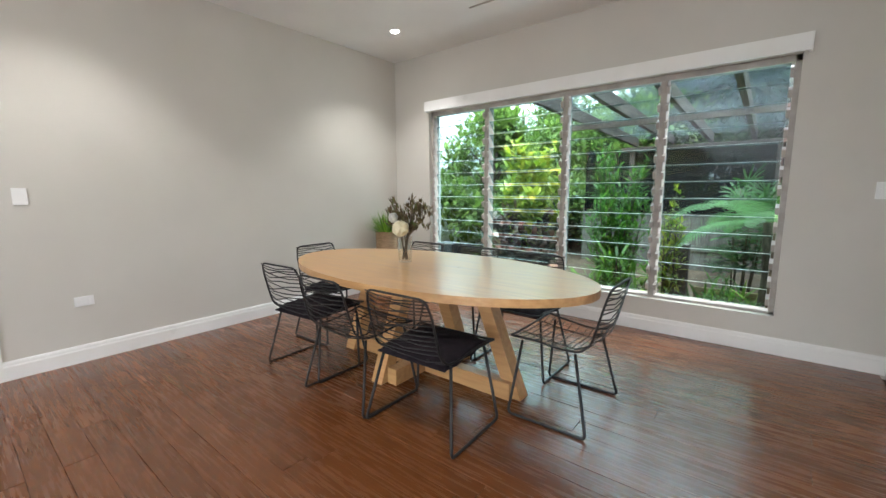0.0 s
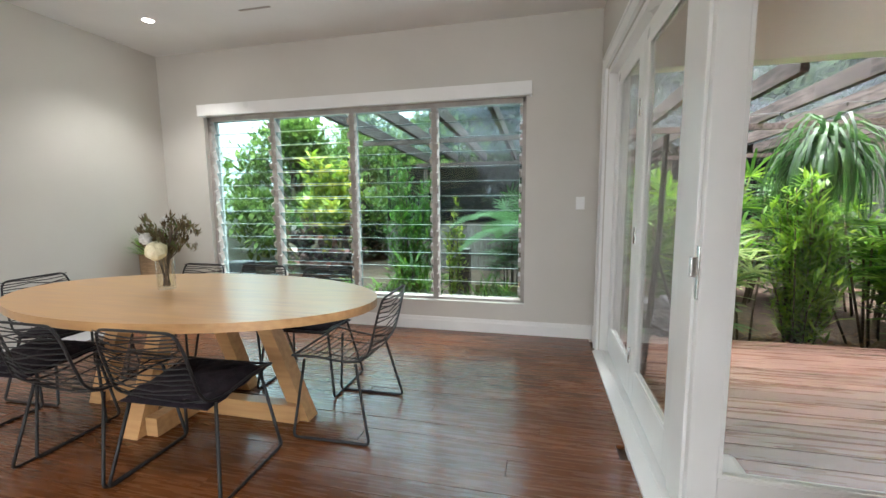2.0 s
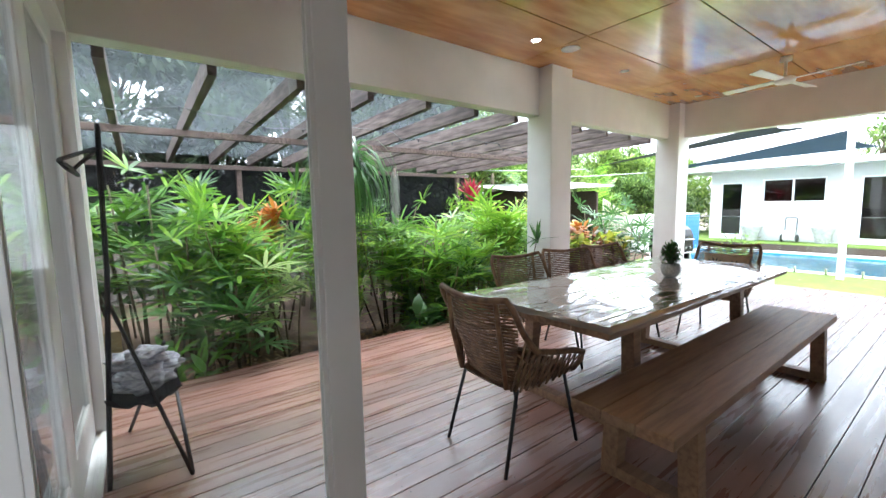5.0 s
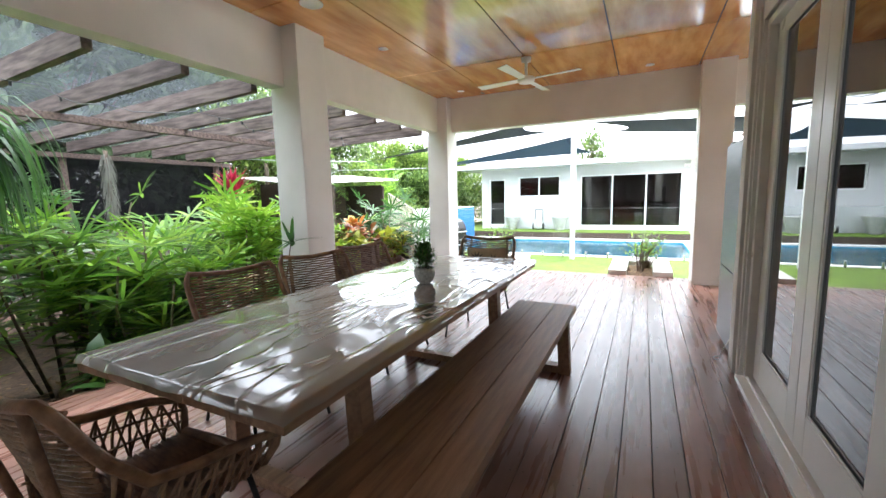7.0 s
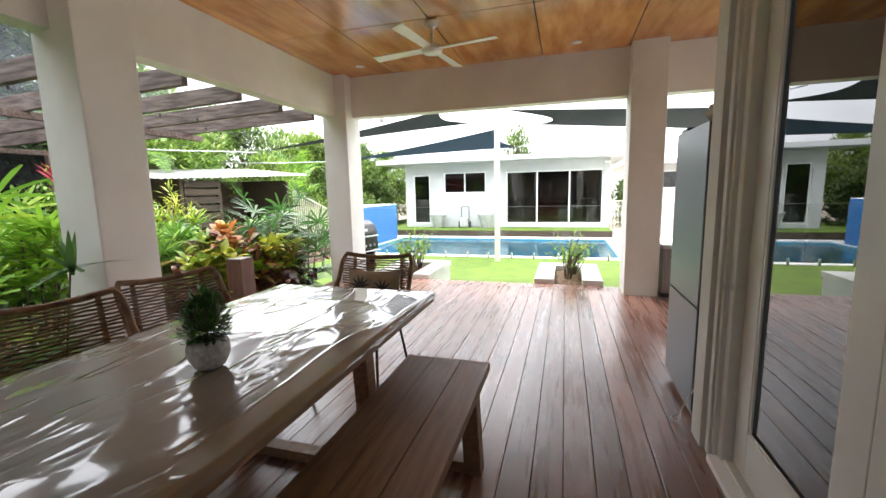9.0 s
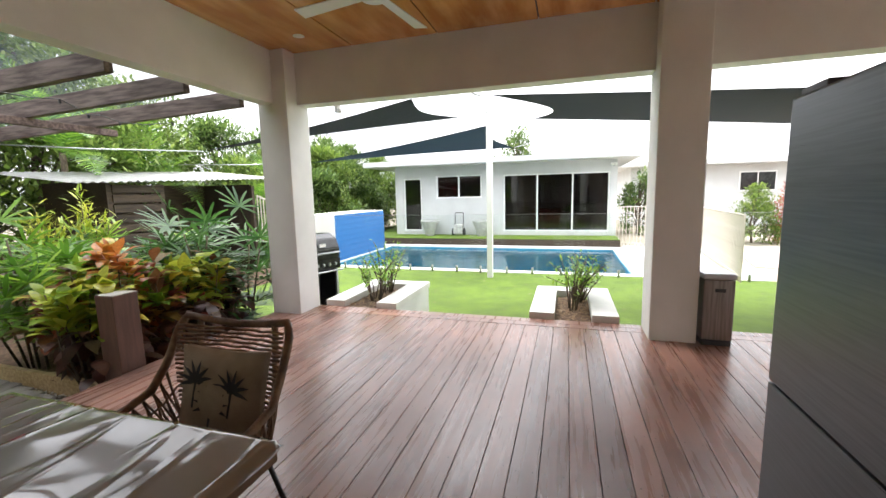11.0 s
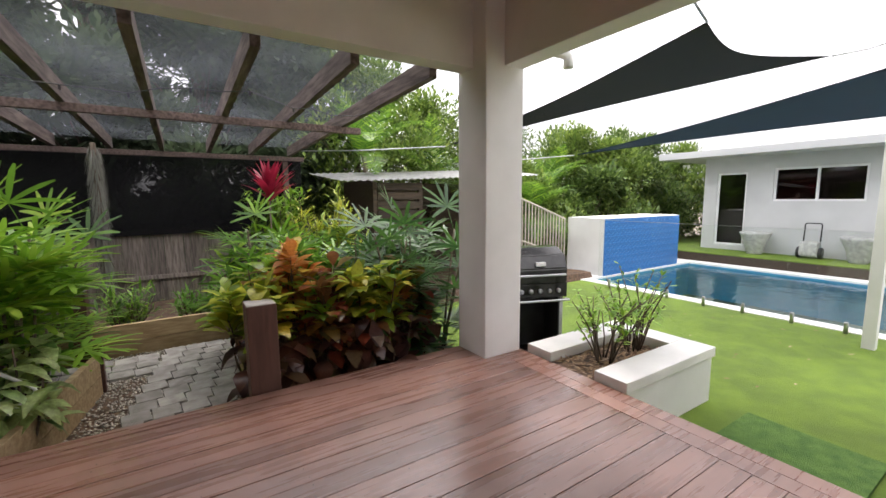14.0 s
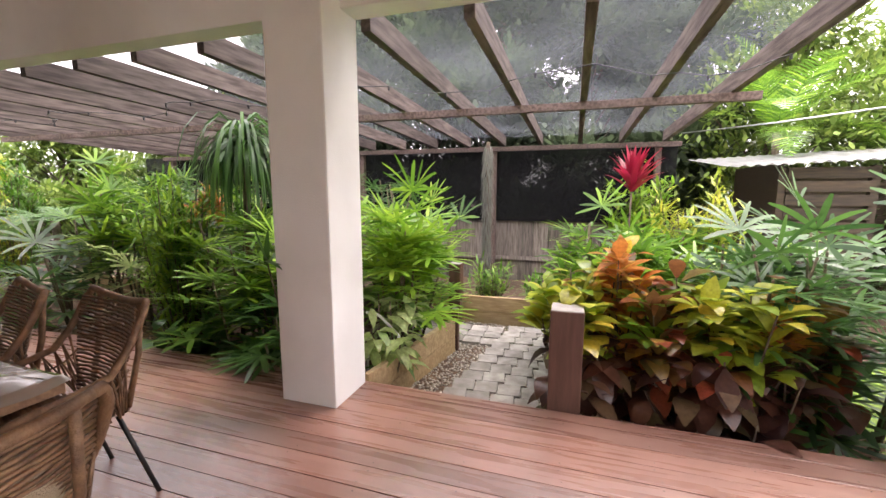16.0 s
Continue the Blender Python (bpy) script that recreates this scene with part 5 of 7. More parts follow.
pth = thing("garden_path", "path of square grey pavers between pebbles", "path", kind="structure")
rnd = random.Random(31)
bm = bmesh.new()
box(bm, -0.094, -0.094, -0.05, 0.094, 0.094, 0.0, 0.006)
pav = mesh_of("paver", bm, M["paver"])
cells = [(6.08 + 0.195 * i + 0.03 * j, 4.40 + 0.195 * j) for j in range(12) for i in range(4)] + [(5.2 + 0.195 * i, 6.05 + 0.195 * j) for j in range(3) for i in range(6)]
for x, y in cells:
    ob = new("paver", pav)
    ob.parent, ob.location, ob.rotation_euler = pth, (x, y, GZ + 0.035 + rnd.uniform(-0.006, 0.004)), (rnd.uniform(-0.02, 0.02), rnd.uniform(-0.02, 0.02), 0.12 + rnd.uniform(-0.04, 0.04))
v, f = [], []
for i in range(5200):
    x, y = rnd.uniform(5.55, 7.05), rnd.uniform(4.27, 6.72)
    r = rnd.uniform(0.008, 0.017)
    c = Vector((x, y, GZ + 0.004 + rnd.random() * 0.008))
    k = len(v)
    a = rnd.uniform(0, 6)
    for j in range(4):
        v.append((x + r * math.cos(a + j * 1.57) * rnd.uniform(0.7, 1.2), y + r * math.sin(a + j * 1.57), c.z))
    v += [(x, y, c.z + r * 0.7), (x, y, c.z - r * 0.5)]
    for j in range(4):
        f += [(k + j, k + (j + 1) % 4, k + 4), (k + (j + 1) % 4, k + j, k + 5)]
pb = leaf_part("pebbles", v, f, M["pebble"], pth, "loose pale pebbles")
pb["kind"] = "stuff"

# rocks along the deck edge
rnd = random.Random(44)
for k in range(46):
    zone = k % 3
    x = rnd.uniform(1.2, 3.4) if zone == 0 else rnd.uniform(7.15, 8.6) if zone == 1 else rnd.uniform(3.4, 5.2)
    y = 4.36 + abs(rnd.gauss(0, 0.22))
    r = rnd.uniform(0.05, 0.13)
    bm = bmesh.new()
    bmesh.ops.create_icosphere(bm, subdivisions=2, radius=1)
    for q in bm.verts:
        q.co = q.co * (0.8 + 0.5 * noise.noise(q.co * 1.4 + Vector((k * 3.1, 0, 0))))
        q.co = Vector((q.co.x * r * 1.3, q.co.y * r, q.co.z * r * 0.75))
    plain("rock", bm, M["rock"], "rough brown garden rock on the soil", "rock", pose(x, y, GZ + 0.05 + r * 0.3, 0, 0, rnd.uniform(0, 360)), "garden rocks")
v, f = [], []
for i in range(2600):
    x, y = rnd.uniform(0.9, 8.7), 4.28 + abs(rnd.gauss(0, 0.5))
    if 5.6 < x < 6.95:
        continue
    a = rnd.uniform(0, 6.28)
    blades(v, f, (x, y, GZ + 0.10 + rnd.random() * 0.04), (math.cos(a), math.sin(a), rnd.uniform(-0.2, 0.5)), rnd.uniform(0.04, 0.11), rnd.uniform(0.015, 0.04), 0.4, 2, (0.3, 1, 0.1))
lt = leaf_part("leaf_litter", v, f, M["lf_litter"], None, "dry brown fallen leaves on the soil")
tagged(lt, "", "leaf litter", "", "stuff")

# shed behind the plants
shed = thing("garden_shed", "dark slatted garden shed with a corrugated roof", "shed")
solid("back_wall", [(9.46, 9.36, -0.5, 12.6, 9.42, 1.70)], M["shed_slat"], parent=shed)
solid("side_wall", [(9.41, 7.99, -0.5, 9.46, 9.42, 1.70)], M["shed_slat"], parent=shed)
solid("side_wall", [(12.6, 7.99, -0.5, 12.65, 9.42, 1.70)], M["shed_slat"], parent=shed)
for k in range(12):
    bm = bmesh.new()
    box(bm, 9.48, 7.88, -0.3 + k * 0.165, 10.35, 7.905, -0.3 + k * 0.165 + 0.13, 0.003)
    part("wall_slat", bm, M["shed_slat"], shed)
for x in (9.44, 10.35, 12.6):
    bm = bmesh.new()
    box(bm, x - 0.04, 7.90, -0.5, x + 0.04, 7.98, 1.66, 0.003)
    part("corner_post", bm, M["shed_slat"], shed)
bm = bmesh.new()
N = 150
rows = []
for i in range(N + 1):
    x = 8.79 + i / N * 4.4
    z = 1.655 + (x - 8.79) * 0.045
    rows.append([bm.verts.new((x, 7.70, z)), bm.verts.new((x, 9.7, z + 0.22))])
for i in range(N):
    bm.faces.new((rows[i][0], rows[i + 1][0], rows[i + 1][1], rows[i][1]))
for i, r in enumerate(rows):
    for q in r:
        q.co.z += 0.016 * math.sin(i * 1.35)
bmesh.ops.solidify(bm, geom=list(bm.faces), thickness=0.004)
part("roof_sheet", bm, M["roof_iron"], shed, "pale corrugated iron roof")


# white hose looped over the sleeper edge
hose = thing("garden_hose", "thin white hose looped over the timber edge of the bed", "hose")
bm = bmesh.new()
tube(bm, arc([(5.44, 4.64, 0.375), (5.56, 4.62, 0.375), (5.76, 4.60, 0.21), (5.62, 4.60, 0.10), (5.46, 4.62, 0.06), (5.42, 4.64, -0.34)], 0.05), 0.011, 7)
part("hose_tube", bm, M["plastic_white"], hose)


# ---- plants ----
def fan(v, f, base, way, size, n, rnd, droop=0.5, width=0.034):
    """A palm fan: narrow blunt leaflets that spread from one hub, in a shallow drooping dish."""
    way = Vector(way).normalized()
    s = way.cross(Vector((0, 0, 1)))
    s = s.normalized() if s.length > 1e-3 else Vector((1, 0, 0))
    u = s.cross(way).normalized()
    wide = rnd.uniform(3.6, 4.6)
    for k in range(n):
        a = (k / (n - 1) - 0.5) * wide + rnd.uniform(-0.06, 0.06)
        d = way * math.cos(a) + s * math.sin(a) + u * rnd.uniform(0.10, 0.24)
        L = size * (0.78 + 0.22 * math.cos(a * 0.6)) * rnd.uniform(0.85, 1.08)
        blades(v, f, base, d, L, width * rnd.uniform(0.8, 1.25), droop * rnd.uniform(0.5, 1.6), 4, (0.22, 0.9, 1.0, 0.95, 0.42), side=u.cross(d) + s * rnd.uniform(-0.15, 0.15), cup=0.35)


def fan_palm(x, y, h, spread, stems, mat, seed, label, z=None, low=0.25, size=0.35, per=8):
    rnd = random.Random(seed)
    t = thing("fan_palm", label, "palm", pose(x, y, GZ if z is None else z), "fan palms")
    v, f = [], []
    for i in range(stems):
        a, r = rnd.uniform(0, 6.28), spread * math.sqrt(rnd.random())
        hx, hh = Vector((r * math.cos(a), r * math.sin(a), 0)), h * rnd.uniform(0.55, 1.0)
        lean = Vector((math.cos(a), math.sin(a), 0)) * rnd.uniform(0.0, 0.22)
        top = hx + lean * hh + Vector((0, 0, hh))
        bm = bmesh.new()
        tube(bm, [hx * 0.7, (hx * 0.7 + top) / 2 + ball(rnd) * 0.02, top], 0.014, 5, taper=0.009)
        part("cane", bm, M["cane"], t)
        for k in range(per):
            q = low + (1 - low) * (k + rnd.random()) / per
            b = (hx * 0.7).lerp(top, q)
            e, aa = rnd.uniform(-0.1, 0.9) + 0.5 * (q - 0.6), rnd.uniform(0, 6.28)
            w = Vector((math.cos(aa) * math.cos(e), math.sin(aa) * math.cos(e), math.sin(e)))
            L = rnd.uniform(0.12, 0.30)
            tip = b + w * L
            blades(v, f, b, w, L, 0.007, 0.1, 1, (1, 1))
            fan(v, f, tip, w + Vector((0, 0, -0.15)), size * rnd.uniform(0.75, 1.15), rnd.choice((8, 9, 10, 11)), rnd)
    leaf_part("fronds", v, f, mat, t)
    return t


def bushy(name, x, y, h, w, n, mat, seed, label, size=(0.10, 0.16), wid=0.3, droop=0.5, low=0.15, category="shrub", z=None, stems=9, group="garden shrubs", shape=(0.25, 0.95, 1.0, 0.6, 0.08), segs=3, whorl=0, face=0.5):
    """A shrub: leaning stems, and leaves in tufts round their ends."""
    rnd = random.Random(seed)
    t = thing(name, label, category, pose(x, y, GZ if z is None else z), group)
    v, f = [], []
    tips = []
    for i in range(stems):
        a, r = rnd.uniform(0, 6.28), w * math.sqrt(rnd.random())
        hh = h * rnd.uniform(0.55, 1.0) * (1 - 0.25 * (r / w) ** 2)
        top = Vector((r * math.cos(a), r * math.sin(a), hh))
        root = Vector((r * 0.3 * math.cos(a), r * 0.3 * math.sin(a), 0))
        mid = root.lerp(top, 0.5) + ball(rnd) * 0.05
        bm = bmesh.new()
        tube(bm, [root, mid, top], 0.012, 5, taper=0.005)
        part("stem", bm, M["bark"], t)
        tips.append((root, mid, top))
    per = max(1, n // stems)
    for root, mid, top in tips:
        for k in range(per):
            q = low + (1 - low) * rnd.random() ** 0.7
            b = root.lerp(mid, q * 2) if q < 0.5 else mid.lerp(top, q * 2 - 1)
            d = ball(rnd)
            d.z = d.z * 0.5 + face
            if whorl:
                b = b + Vector((d.x, d.y, d.z * 0.5)) * rnd.uniform(0.0, 0.05)
            else:
                b = b + ball(rnd) * rnd.uniform(0, 0.16) * min(1, w * 2.5)
            L = rnd.uniform(*size)
            blades(v, f, b, d, L, L * wid, droop * rnd.uniform(0.5, 1.6), segs, shape, cup=0.25)
    leaf_part("foliage", v, f, mat, t)
    return t


def straps(name, x, y, z, h, n, L, wid, mat, seed, label, droop=1.2, up=(0.1, 1.3), trunk=0.03, category="shrub", heads=1, lean=(0, 0)):
    """Long strap leaves that spring from the heads of bare trunks."""
    rnd = random.Random(seed)
    t = thing(name, label, category, pose(x, y, z))
    bm, v, f = bmesh.new(), [], []
    for k in range(heads):
        a = rnd.uniform(0, 6.28)
        r = 0.0 if heads == 1 else rnd.uniform(0.1, 0.3)
        top = Vector((r * math.cos(a) + lean[0], r * math.sin(a) + lean[1], h if heads == 1 else h * rnd.uniform(0.8, 1.0)))
        if h > 0.1:
            tube(bm, [(0, 0, -0.1), top * 0.5 + ball(rnd) * 0.04, top], trunk, 7, taper=trunk * 0.7)
        for i in range(n // heads):
            aa, e = rnd.uniform(0, 6.28), rnd.uniform(*up)
            q = rnd.uniform(-0.25, 0.02) * min(1.0, L)
            blades(v, f, top + Vector((0, 0, q)), (math.cos(aa) * math.cos(e), math.sin(aa) * math.cos(e), math.sin(e)), L * rnd.uniform(0.6, 1.1), wid, droop * rnd.uniform(0.7, 1.3), 6, (0.6, 1, 1, 0.8, 0.5, 0.05), cup=0.3)
    if len(bm.verts):
        part("trunk", bm, M["bark"], t)
    else:
        bm.free()
    leaf_part("leaves", v, f, mat, t)
    return t


def plumed(name, x, y, z, h, n, L, mat, seed, label, leaflet=(0.22, 0.022), droop=0.9, up=(0.2, 1.2), trunk=0.08, category="palm", pairs=26, group=""):
    """Feather fronds: a bent midrib with leaflets on both sides."""
    rnd = random.Random(seed)
    t = thing(name, label, category, pose(x, y, z), group)
    bm, v, f = bmesh.new(), [], []
    if h > 0:
        tube(bm, [(0, 0, -0.3), (0.04, 0.03, h * 0.5), (0, 0, h)], trunk, 8, taper=trunk * 0.75)
    for i in range(n):
        a, e = 6.28 * i / n + rnd.uniform(-0.3, 0.3), rnd.uniform(*up)
        d = Vector((math.cos(a) * math.cos(e), math.sin(a) * math.cos(e), math.sin(e)))
        p, line = Vector((0, 0, h)), []
        ll = L * rnd.uniform(0.8, 1.1)
        for k in range(pairs + 1):
            line.append((p.copy(), d.copy()))
            p = p + d * (ll / pairs)
            d = (d + Vector((0, 0, -droop / pairs * (0.4 + 1.2 * k / pairs)))).normalized()
        for k in range(3, pairs + 1):
            p, d = line[k]
            s = d.cross(Vector((0, 0, 1))).normalized()
            q = math.sin(math.pi * min(1, 0.12 + 0.88 * k / pairs)) * 0.9 + 0.15
            for g in (-1, 1):
                blades(v, f, p, s * g + d * 0.55 + Vector((0, 0, 0.12)), leaflet[0] * q, leaflet[1], 0.5 * rnd.uniform(0.5, 1.4), 3, (0.7, 1, 0.7, 0.05), side=d)
        for k in range(0, pairs, 4):
            a0, d0 = line[k]
            blades(v, f, a0, line[min(k + 4, pairs)][0] - a0, (line[min(k + 4, pairs)][0] - a0).length * 1.02, 0.014, 0, 1, (1, 0.9))
    if h > 0:
        part("trunk", bm, M["bark"], t)
    else:
        bm.free()
    leaf_part("fronds", v, f, mat, t)
    return t


def tree(x, y, z, h, r, n, mat, seed, label, trunk=0.14, size=(0.10, 0.22), wid=0.5, low=0.25, group="garden trees", name="tree"):
    """Trunk, limbs and a crown of leaf tufts with gaps."""
    rnd = random.Random(seed)
    t = thing(name, label, "tree" if name == "tree" else "bush", pose(x, y, z), group)
    bm, v, f = bmesh.new(), [], []
    tube(bm, [(0, 0, -0.3), (0.06 * h * rnd.uniform(-1, 1), 0.05 * h * rnd.uniform(-1, 1), h * 0.4), (0, 0, h * 0.8)], trunk, 7, taper=trunk * 0.35)
    clumps = []
    for i in range(44):
        a, q = rnd.uniform(0, 6.28), rnd.uniform(low, 1.0)
        rr = r * math.sin(math.pi * min(0.98, 0.25 + 0.70 * q)) * rnd.uniform(0.45, 1.0)
        c = Vector((rr * math.cos(a), rr * math.sin(a), h * q))
        s = Vector((0, 0, h * max(0.15, q - 0.25)))
        tube(bm, [s, s.lerp(c, 0.5) + Vector((0, 0, 0.12)), c], trunk * 0.28, 5, taper=0.008)
        clumps.append((c, r * rnd.uniform(0.24, 0.46)))
    per = n // len(clumps)
    for c, cr in clumps:
        for k in range(per):
            d = ball(rnd)
            p = c + Vector((d.x, d.y, d.z * 0.75)) * cr * rnd.random() ** 0.45
            L = rnd.uniform(*size)
            blades(v, f, p, d + ball(rnd) * 0.7 + Vector((0, 0, 0.15)), L, L * wid, 0.4, 2, (0.3, 1, 0.1))
    part("trunk", bm, M["bark"], t)
    leaf_part("crown", v, f, mat, t)
    return t


FP = "multi-stemmed fan palm with glossy green fingered leaves"
# bed beside the deck, west of the first column
fan_palm(1.50, 5.05, 1.70, 0.34, 7, M["lf_palm"], 1, FP, low=0.55, size=0.37, per=6)
fan_palm(1.25, 6.0, 1.9, 0.40, 8, M["lf_palm"], 2, FP, low=0.4)
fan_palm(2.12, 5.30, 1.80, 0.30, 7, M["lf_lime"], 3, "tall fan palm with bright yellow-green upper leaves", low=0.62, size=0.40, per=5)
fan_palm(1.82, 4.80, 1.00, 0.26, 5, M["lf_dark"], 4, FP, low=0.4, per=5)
fan_palm(2.35, 4.85, 0.95, 0.16, 3, M["lf_var"], 414, "young fan palm with pale green leaves", low=0.55, per=4)
bushy("bamboo_clump", 2.92, 5.05, 1.95, 0.36, 3000, M["lf_lime"], 5, "dense clump of fine-leaved bright green bamboo-like shrub", (0.10, 0.18), 0.2, 0.5, 0.02, stems=22)
bushy("bamboo_clump", 3.02, 5.12, 2.02, 0.30, 900, M["lf_bamboo"], 55, "mid-green growth within a bamboo-like shrub", (0.10, 0.17), 0.22, 0.5, 0.2, stems=14)
straps("ponytail_palm", 3.36, 5.66, GZ, 2.16, 280, 1.30, 0.034, M["lf_dark"], 6, "tall plant with a fountain of drooping strap leaves", 10.0, (0.6, 1.5), 0.05, "palm")
fan_palm(3.75, 5.15, 1.40, 0.42, 9, M["lf_palm"], 7, FP, low=0.4, size=0.37, per=6)
fan_palm(4.45, 5.30, 1.55, 0.42, 9, M["lf_palm"], 8, FP, low=0.42, size=0.38, per=6)
# lime leaf colour stands in for sunlight on this palm
fan_palm(4.80, 4.95, 1.30, 0.26, 7, M["lf_lime"], 9, "fan palm with leaves coloured lime-green to look sunlit", low=0.5, size=0.38, per=6)
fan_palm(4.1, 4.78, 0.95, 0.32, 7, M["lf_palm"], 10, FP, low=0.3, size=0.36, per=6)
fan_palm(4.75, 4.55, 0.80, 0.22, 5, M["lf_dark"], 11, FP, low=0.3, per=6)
fan_palm(2.4, 6.3, 2.0, 0.5, 8, M["lf_palm"], 12, FP, low=0.45)
fan_palm(4.5, 6.6, 1.7, 0.5, 9, M["lf_palm"], 13, FP, low=0.3)
fan_palm(1.1, 6.8, 1.9, 0.6, 9, M["lf_dark"], 14, FP, low=0.3)
bushy("broad_leaf_clump", 3.72, 4.50, 0.55, 0.34, 80, M["lf_dark"], 15, "low clump of broad dark green leaves at the deck edge", (0.16, 0.28), 0.5, 1.0, 0.3, stems=10)
bushy("broad_leaf_clump", 1.35, 4.50, 0.55, 0.30, 50, M["lf_bamboo"], 16, "low clump of broad green leaves at the deck edge", (0.18, 0.30), 0.34, 0.9, 0.3, stems=8)
bushy("croton", 2.38, 5.95, 1.85, 0.22, 170, M["lf_croton_o"], 17, "croton with orange and red leaves", (0.14, 0.24), 0.4, 0.6, 0.78, stems=6, whorl=1)
# spiky plant on the column's west side
straps("leaning_palm", 5.10, 4.33, GZ, 1.24, 13, 0.34, 0.040, M["lf_dark"], 20, "thin cane with one stiff dark fan of leaves by the column", 0.15, (-0.4, 1.3), 0.008, lean=(0.0, -0.40))

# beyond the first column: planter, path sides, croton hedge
# lighter lime leaves again, coloured as if lit by the sun
fan_palm(5.45, 5.15, 1.45, 0.28, 8, M["lf_lime"], 22, "fan palm with leaves coloured lime-green to look sunlit", low=0.6)
fan_palm(5.25, 5.75, 1.5, 0.35, 8, M["lf_palm"], 23, FP, low=0.2)
bushy("dieffenbachia", 5.58, 4.72, 0.98, 0.24, 120, M["lf_var"], 24, "plant with large cream-and-green patterned leaves", (0.17, 0.26), 0.42, 2.0, 0.35, stems=9, face=-0.1)
OB = (0.16, 0.55, 0.95, 1.0, 0.62, 0.08)
for k, (x, y, h, mt, s) in enumerate(((7.08, 4.80, 1.10, "lf_croton_g", 31), (7.32, 4.92, 1.20, "lf_croton_o", 32), (7.72, 4.72, 1.06, "lf_croton", 33), (8.02, 4.70, 1.12, "lf_croton_g", 34), (8.36, 4.85, 0.98, "lf_croton", 35), (7.25, 5.2, 1.1, "lf_croton", 36))):
    bushy("croton", x, y, h + 0.16, 0.27, 150, M[mt], s, "croton bush with large %s leaves" % {"lf_croton_g": "yellow and green", "lf_croton_o": "orange and yellow", "lf_croton": "red, bronze and green"}[mt], (0.17, 0.27), 0.52, 1.1, 0.55, stems=9, whorl=1, shape=OB, segs=5, face=0.35)
    bushy("croton", x - 0.03, y + 0.02, h + 0.24, 0.25, 84, M[("lf_yellow", "lf_croton_o", "lf_lime")[k % 3]], s + 20, "croton with bright new %s leaves at its top" % ("yellow", "orange", "lime green")[k % 3], (0.14, 0.23), 0.52, 0.7, 0.84, stems=6, whorl=1, shape=OB, segs=5, face=0.6)
    bushy("croton", x + 0.05, y - 0.10, h * 0.78, 0.30, 95, M["lf_maroon"], s + 50, "croton bush with dark maroon lower leaves", (0.17, 0.28), 0.52, 1.6, 0.35, stems=8, whorl=1, shape=OB, segs=5, face=-0.2)
fan_palm(8.60, 4.80, 1.40, 0.32, 9, M["lf_dark"], 41, FP, low=0.2)
fan_palm(8.25, 5.2, 1.35, 0.35, 8, M["lf_dark"], 411, FP, low=0.2)
fan_palm(8.25, 5.75, 1.25, 0.4, 9, M["lf_palm"], 42, FP, low=0.3)
fan_palm(7.4, 6.0, 1.4, 0.4, 9, M["lf_palm"], 43, FP, low=0.35)
fan_palm(7.9, 6.4, 1.3, 0.45, 9, M["lf_palm"], 44, FP, low=0.35)
fan_palm(8.9, 5.6, 1.5, 0.3, 7, M["lf_dark"], 45, FP, low=0.1)
bushy("golden_shrub", 8.35, 7.0, 2.0, 0.55, 1500, M["lf_yellow"], 46, "shrub with bright yellow-green narrow leaves", (0.13, 0.24), 0.16, 0.7, 0.35, stems=18)
bushy("green_shrub", 8.0, 8.75, 2.3, 0.5, 1500, M["lf_lime"], 47, "tall leafy green shrub by the shed", (0.12, 0.2), 0.3, 0.6, 0.2, stems=18)
straps("cordyline", 7.79, 8.30, GZ, 1.80, 60, 0.60, 0.085, M["lf_red"], 48, "cordyline with a tuft of crimson leaves", 0.6, (0.5, 1.5), 0.02)
bushy("low_fern", 6.0, 7.2, 0.75, 0.35, 420, M["lf_palm"], 49, "low ferny plants in the sleeper bed", (0.12, 0.22), 0.14, 0.8, 0.2, stems=14)
bushy("low_fern", 6.7, 7.25, 0.7, 0.35, 420, M["lf_bamboo"], 50, "low ferny plants in the sleeper bed", (0.12, 0.22), 0.16, 0.8, 0.2, stems=14)
fan_palm(4.6, 7.6, 1.9, 0.5, 9, M["lf_dark"], 51, FP, low=0.2)
fan_palm(3.2, 7.4, 1.9, 0.5, 9, M["lf_dark"], 52, FP, low=0.2)
rnd = random.Random(60)
moss = thing("moss_pole", "pole hung with pale grey trailing moss", "pole", pose(5.66, 8.35, GZ))
bm = bmesh.new()
tube(bm, [(0, 0, -0.1), (0, 0, 2.45)], 0.03, 7)
part("pole", bm, M["bark"], moss)
v, f = [], []
for i in range(900):
    a = rnd.uniform(0, 6.28)
    blades(v, f, (0.05 * math.cos(a), 0.05 * math.sin(a), rnd.uniform(0.5, 2.4)), (math.cos(a) * 0.3, math.sin(a) * 0.3, -1), rnd.uniform(0.1, 0.3), 0.012, 0.2, 3, (0.6, 1, 0.6, 0.1))
leaf_part("moss", v, f, M["moss"], moss)

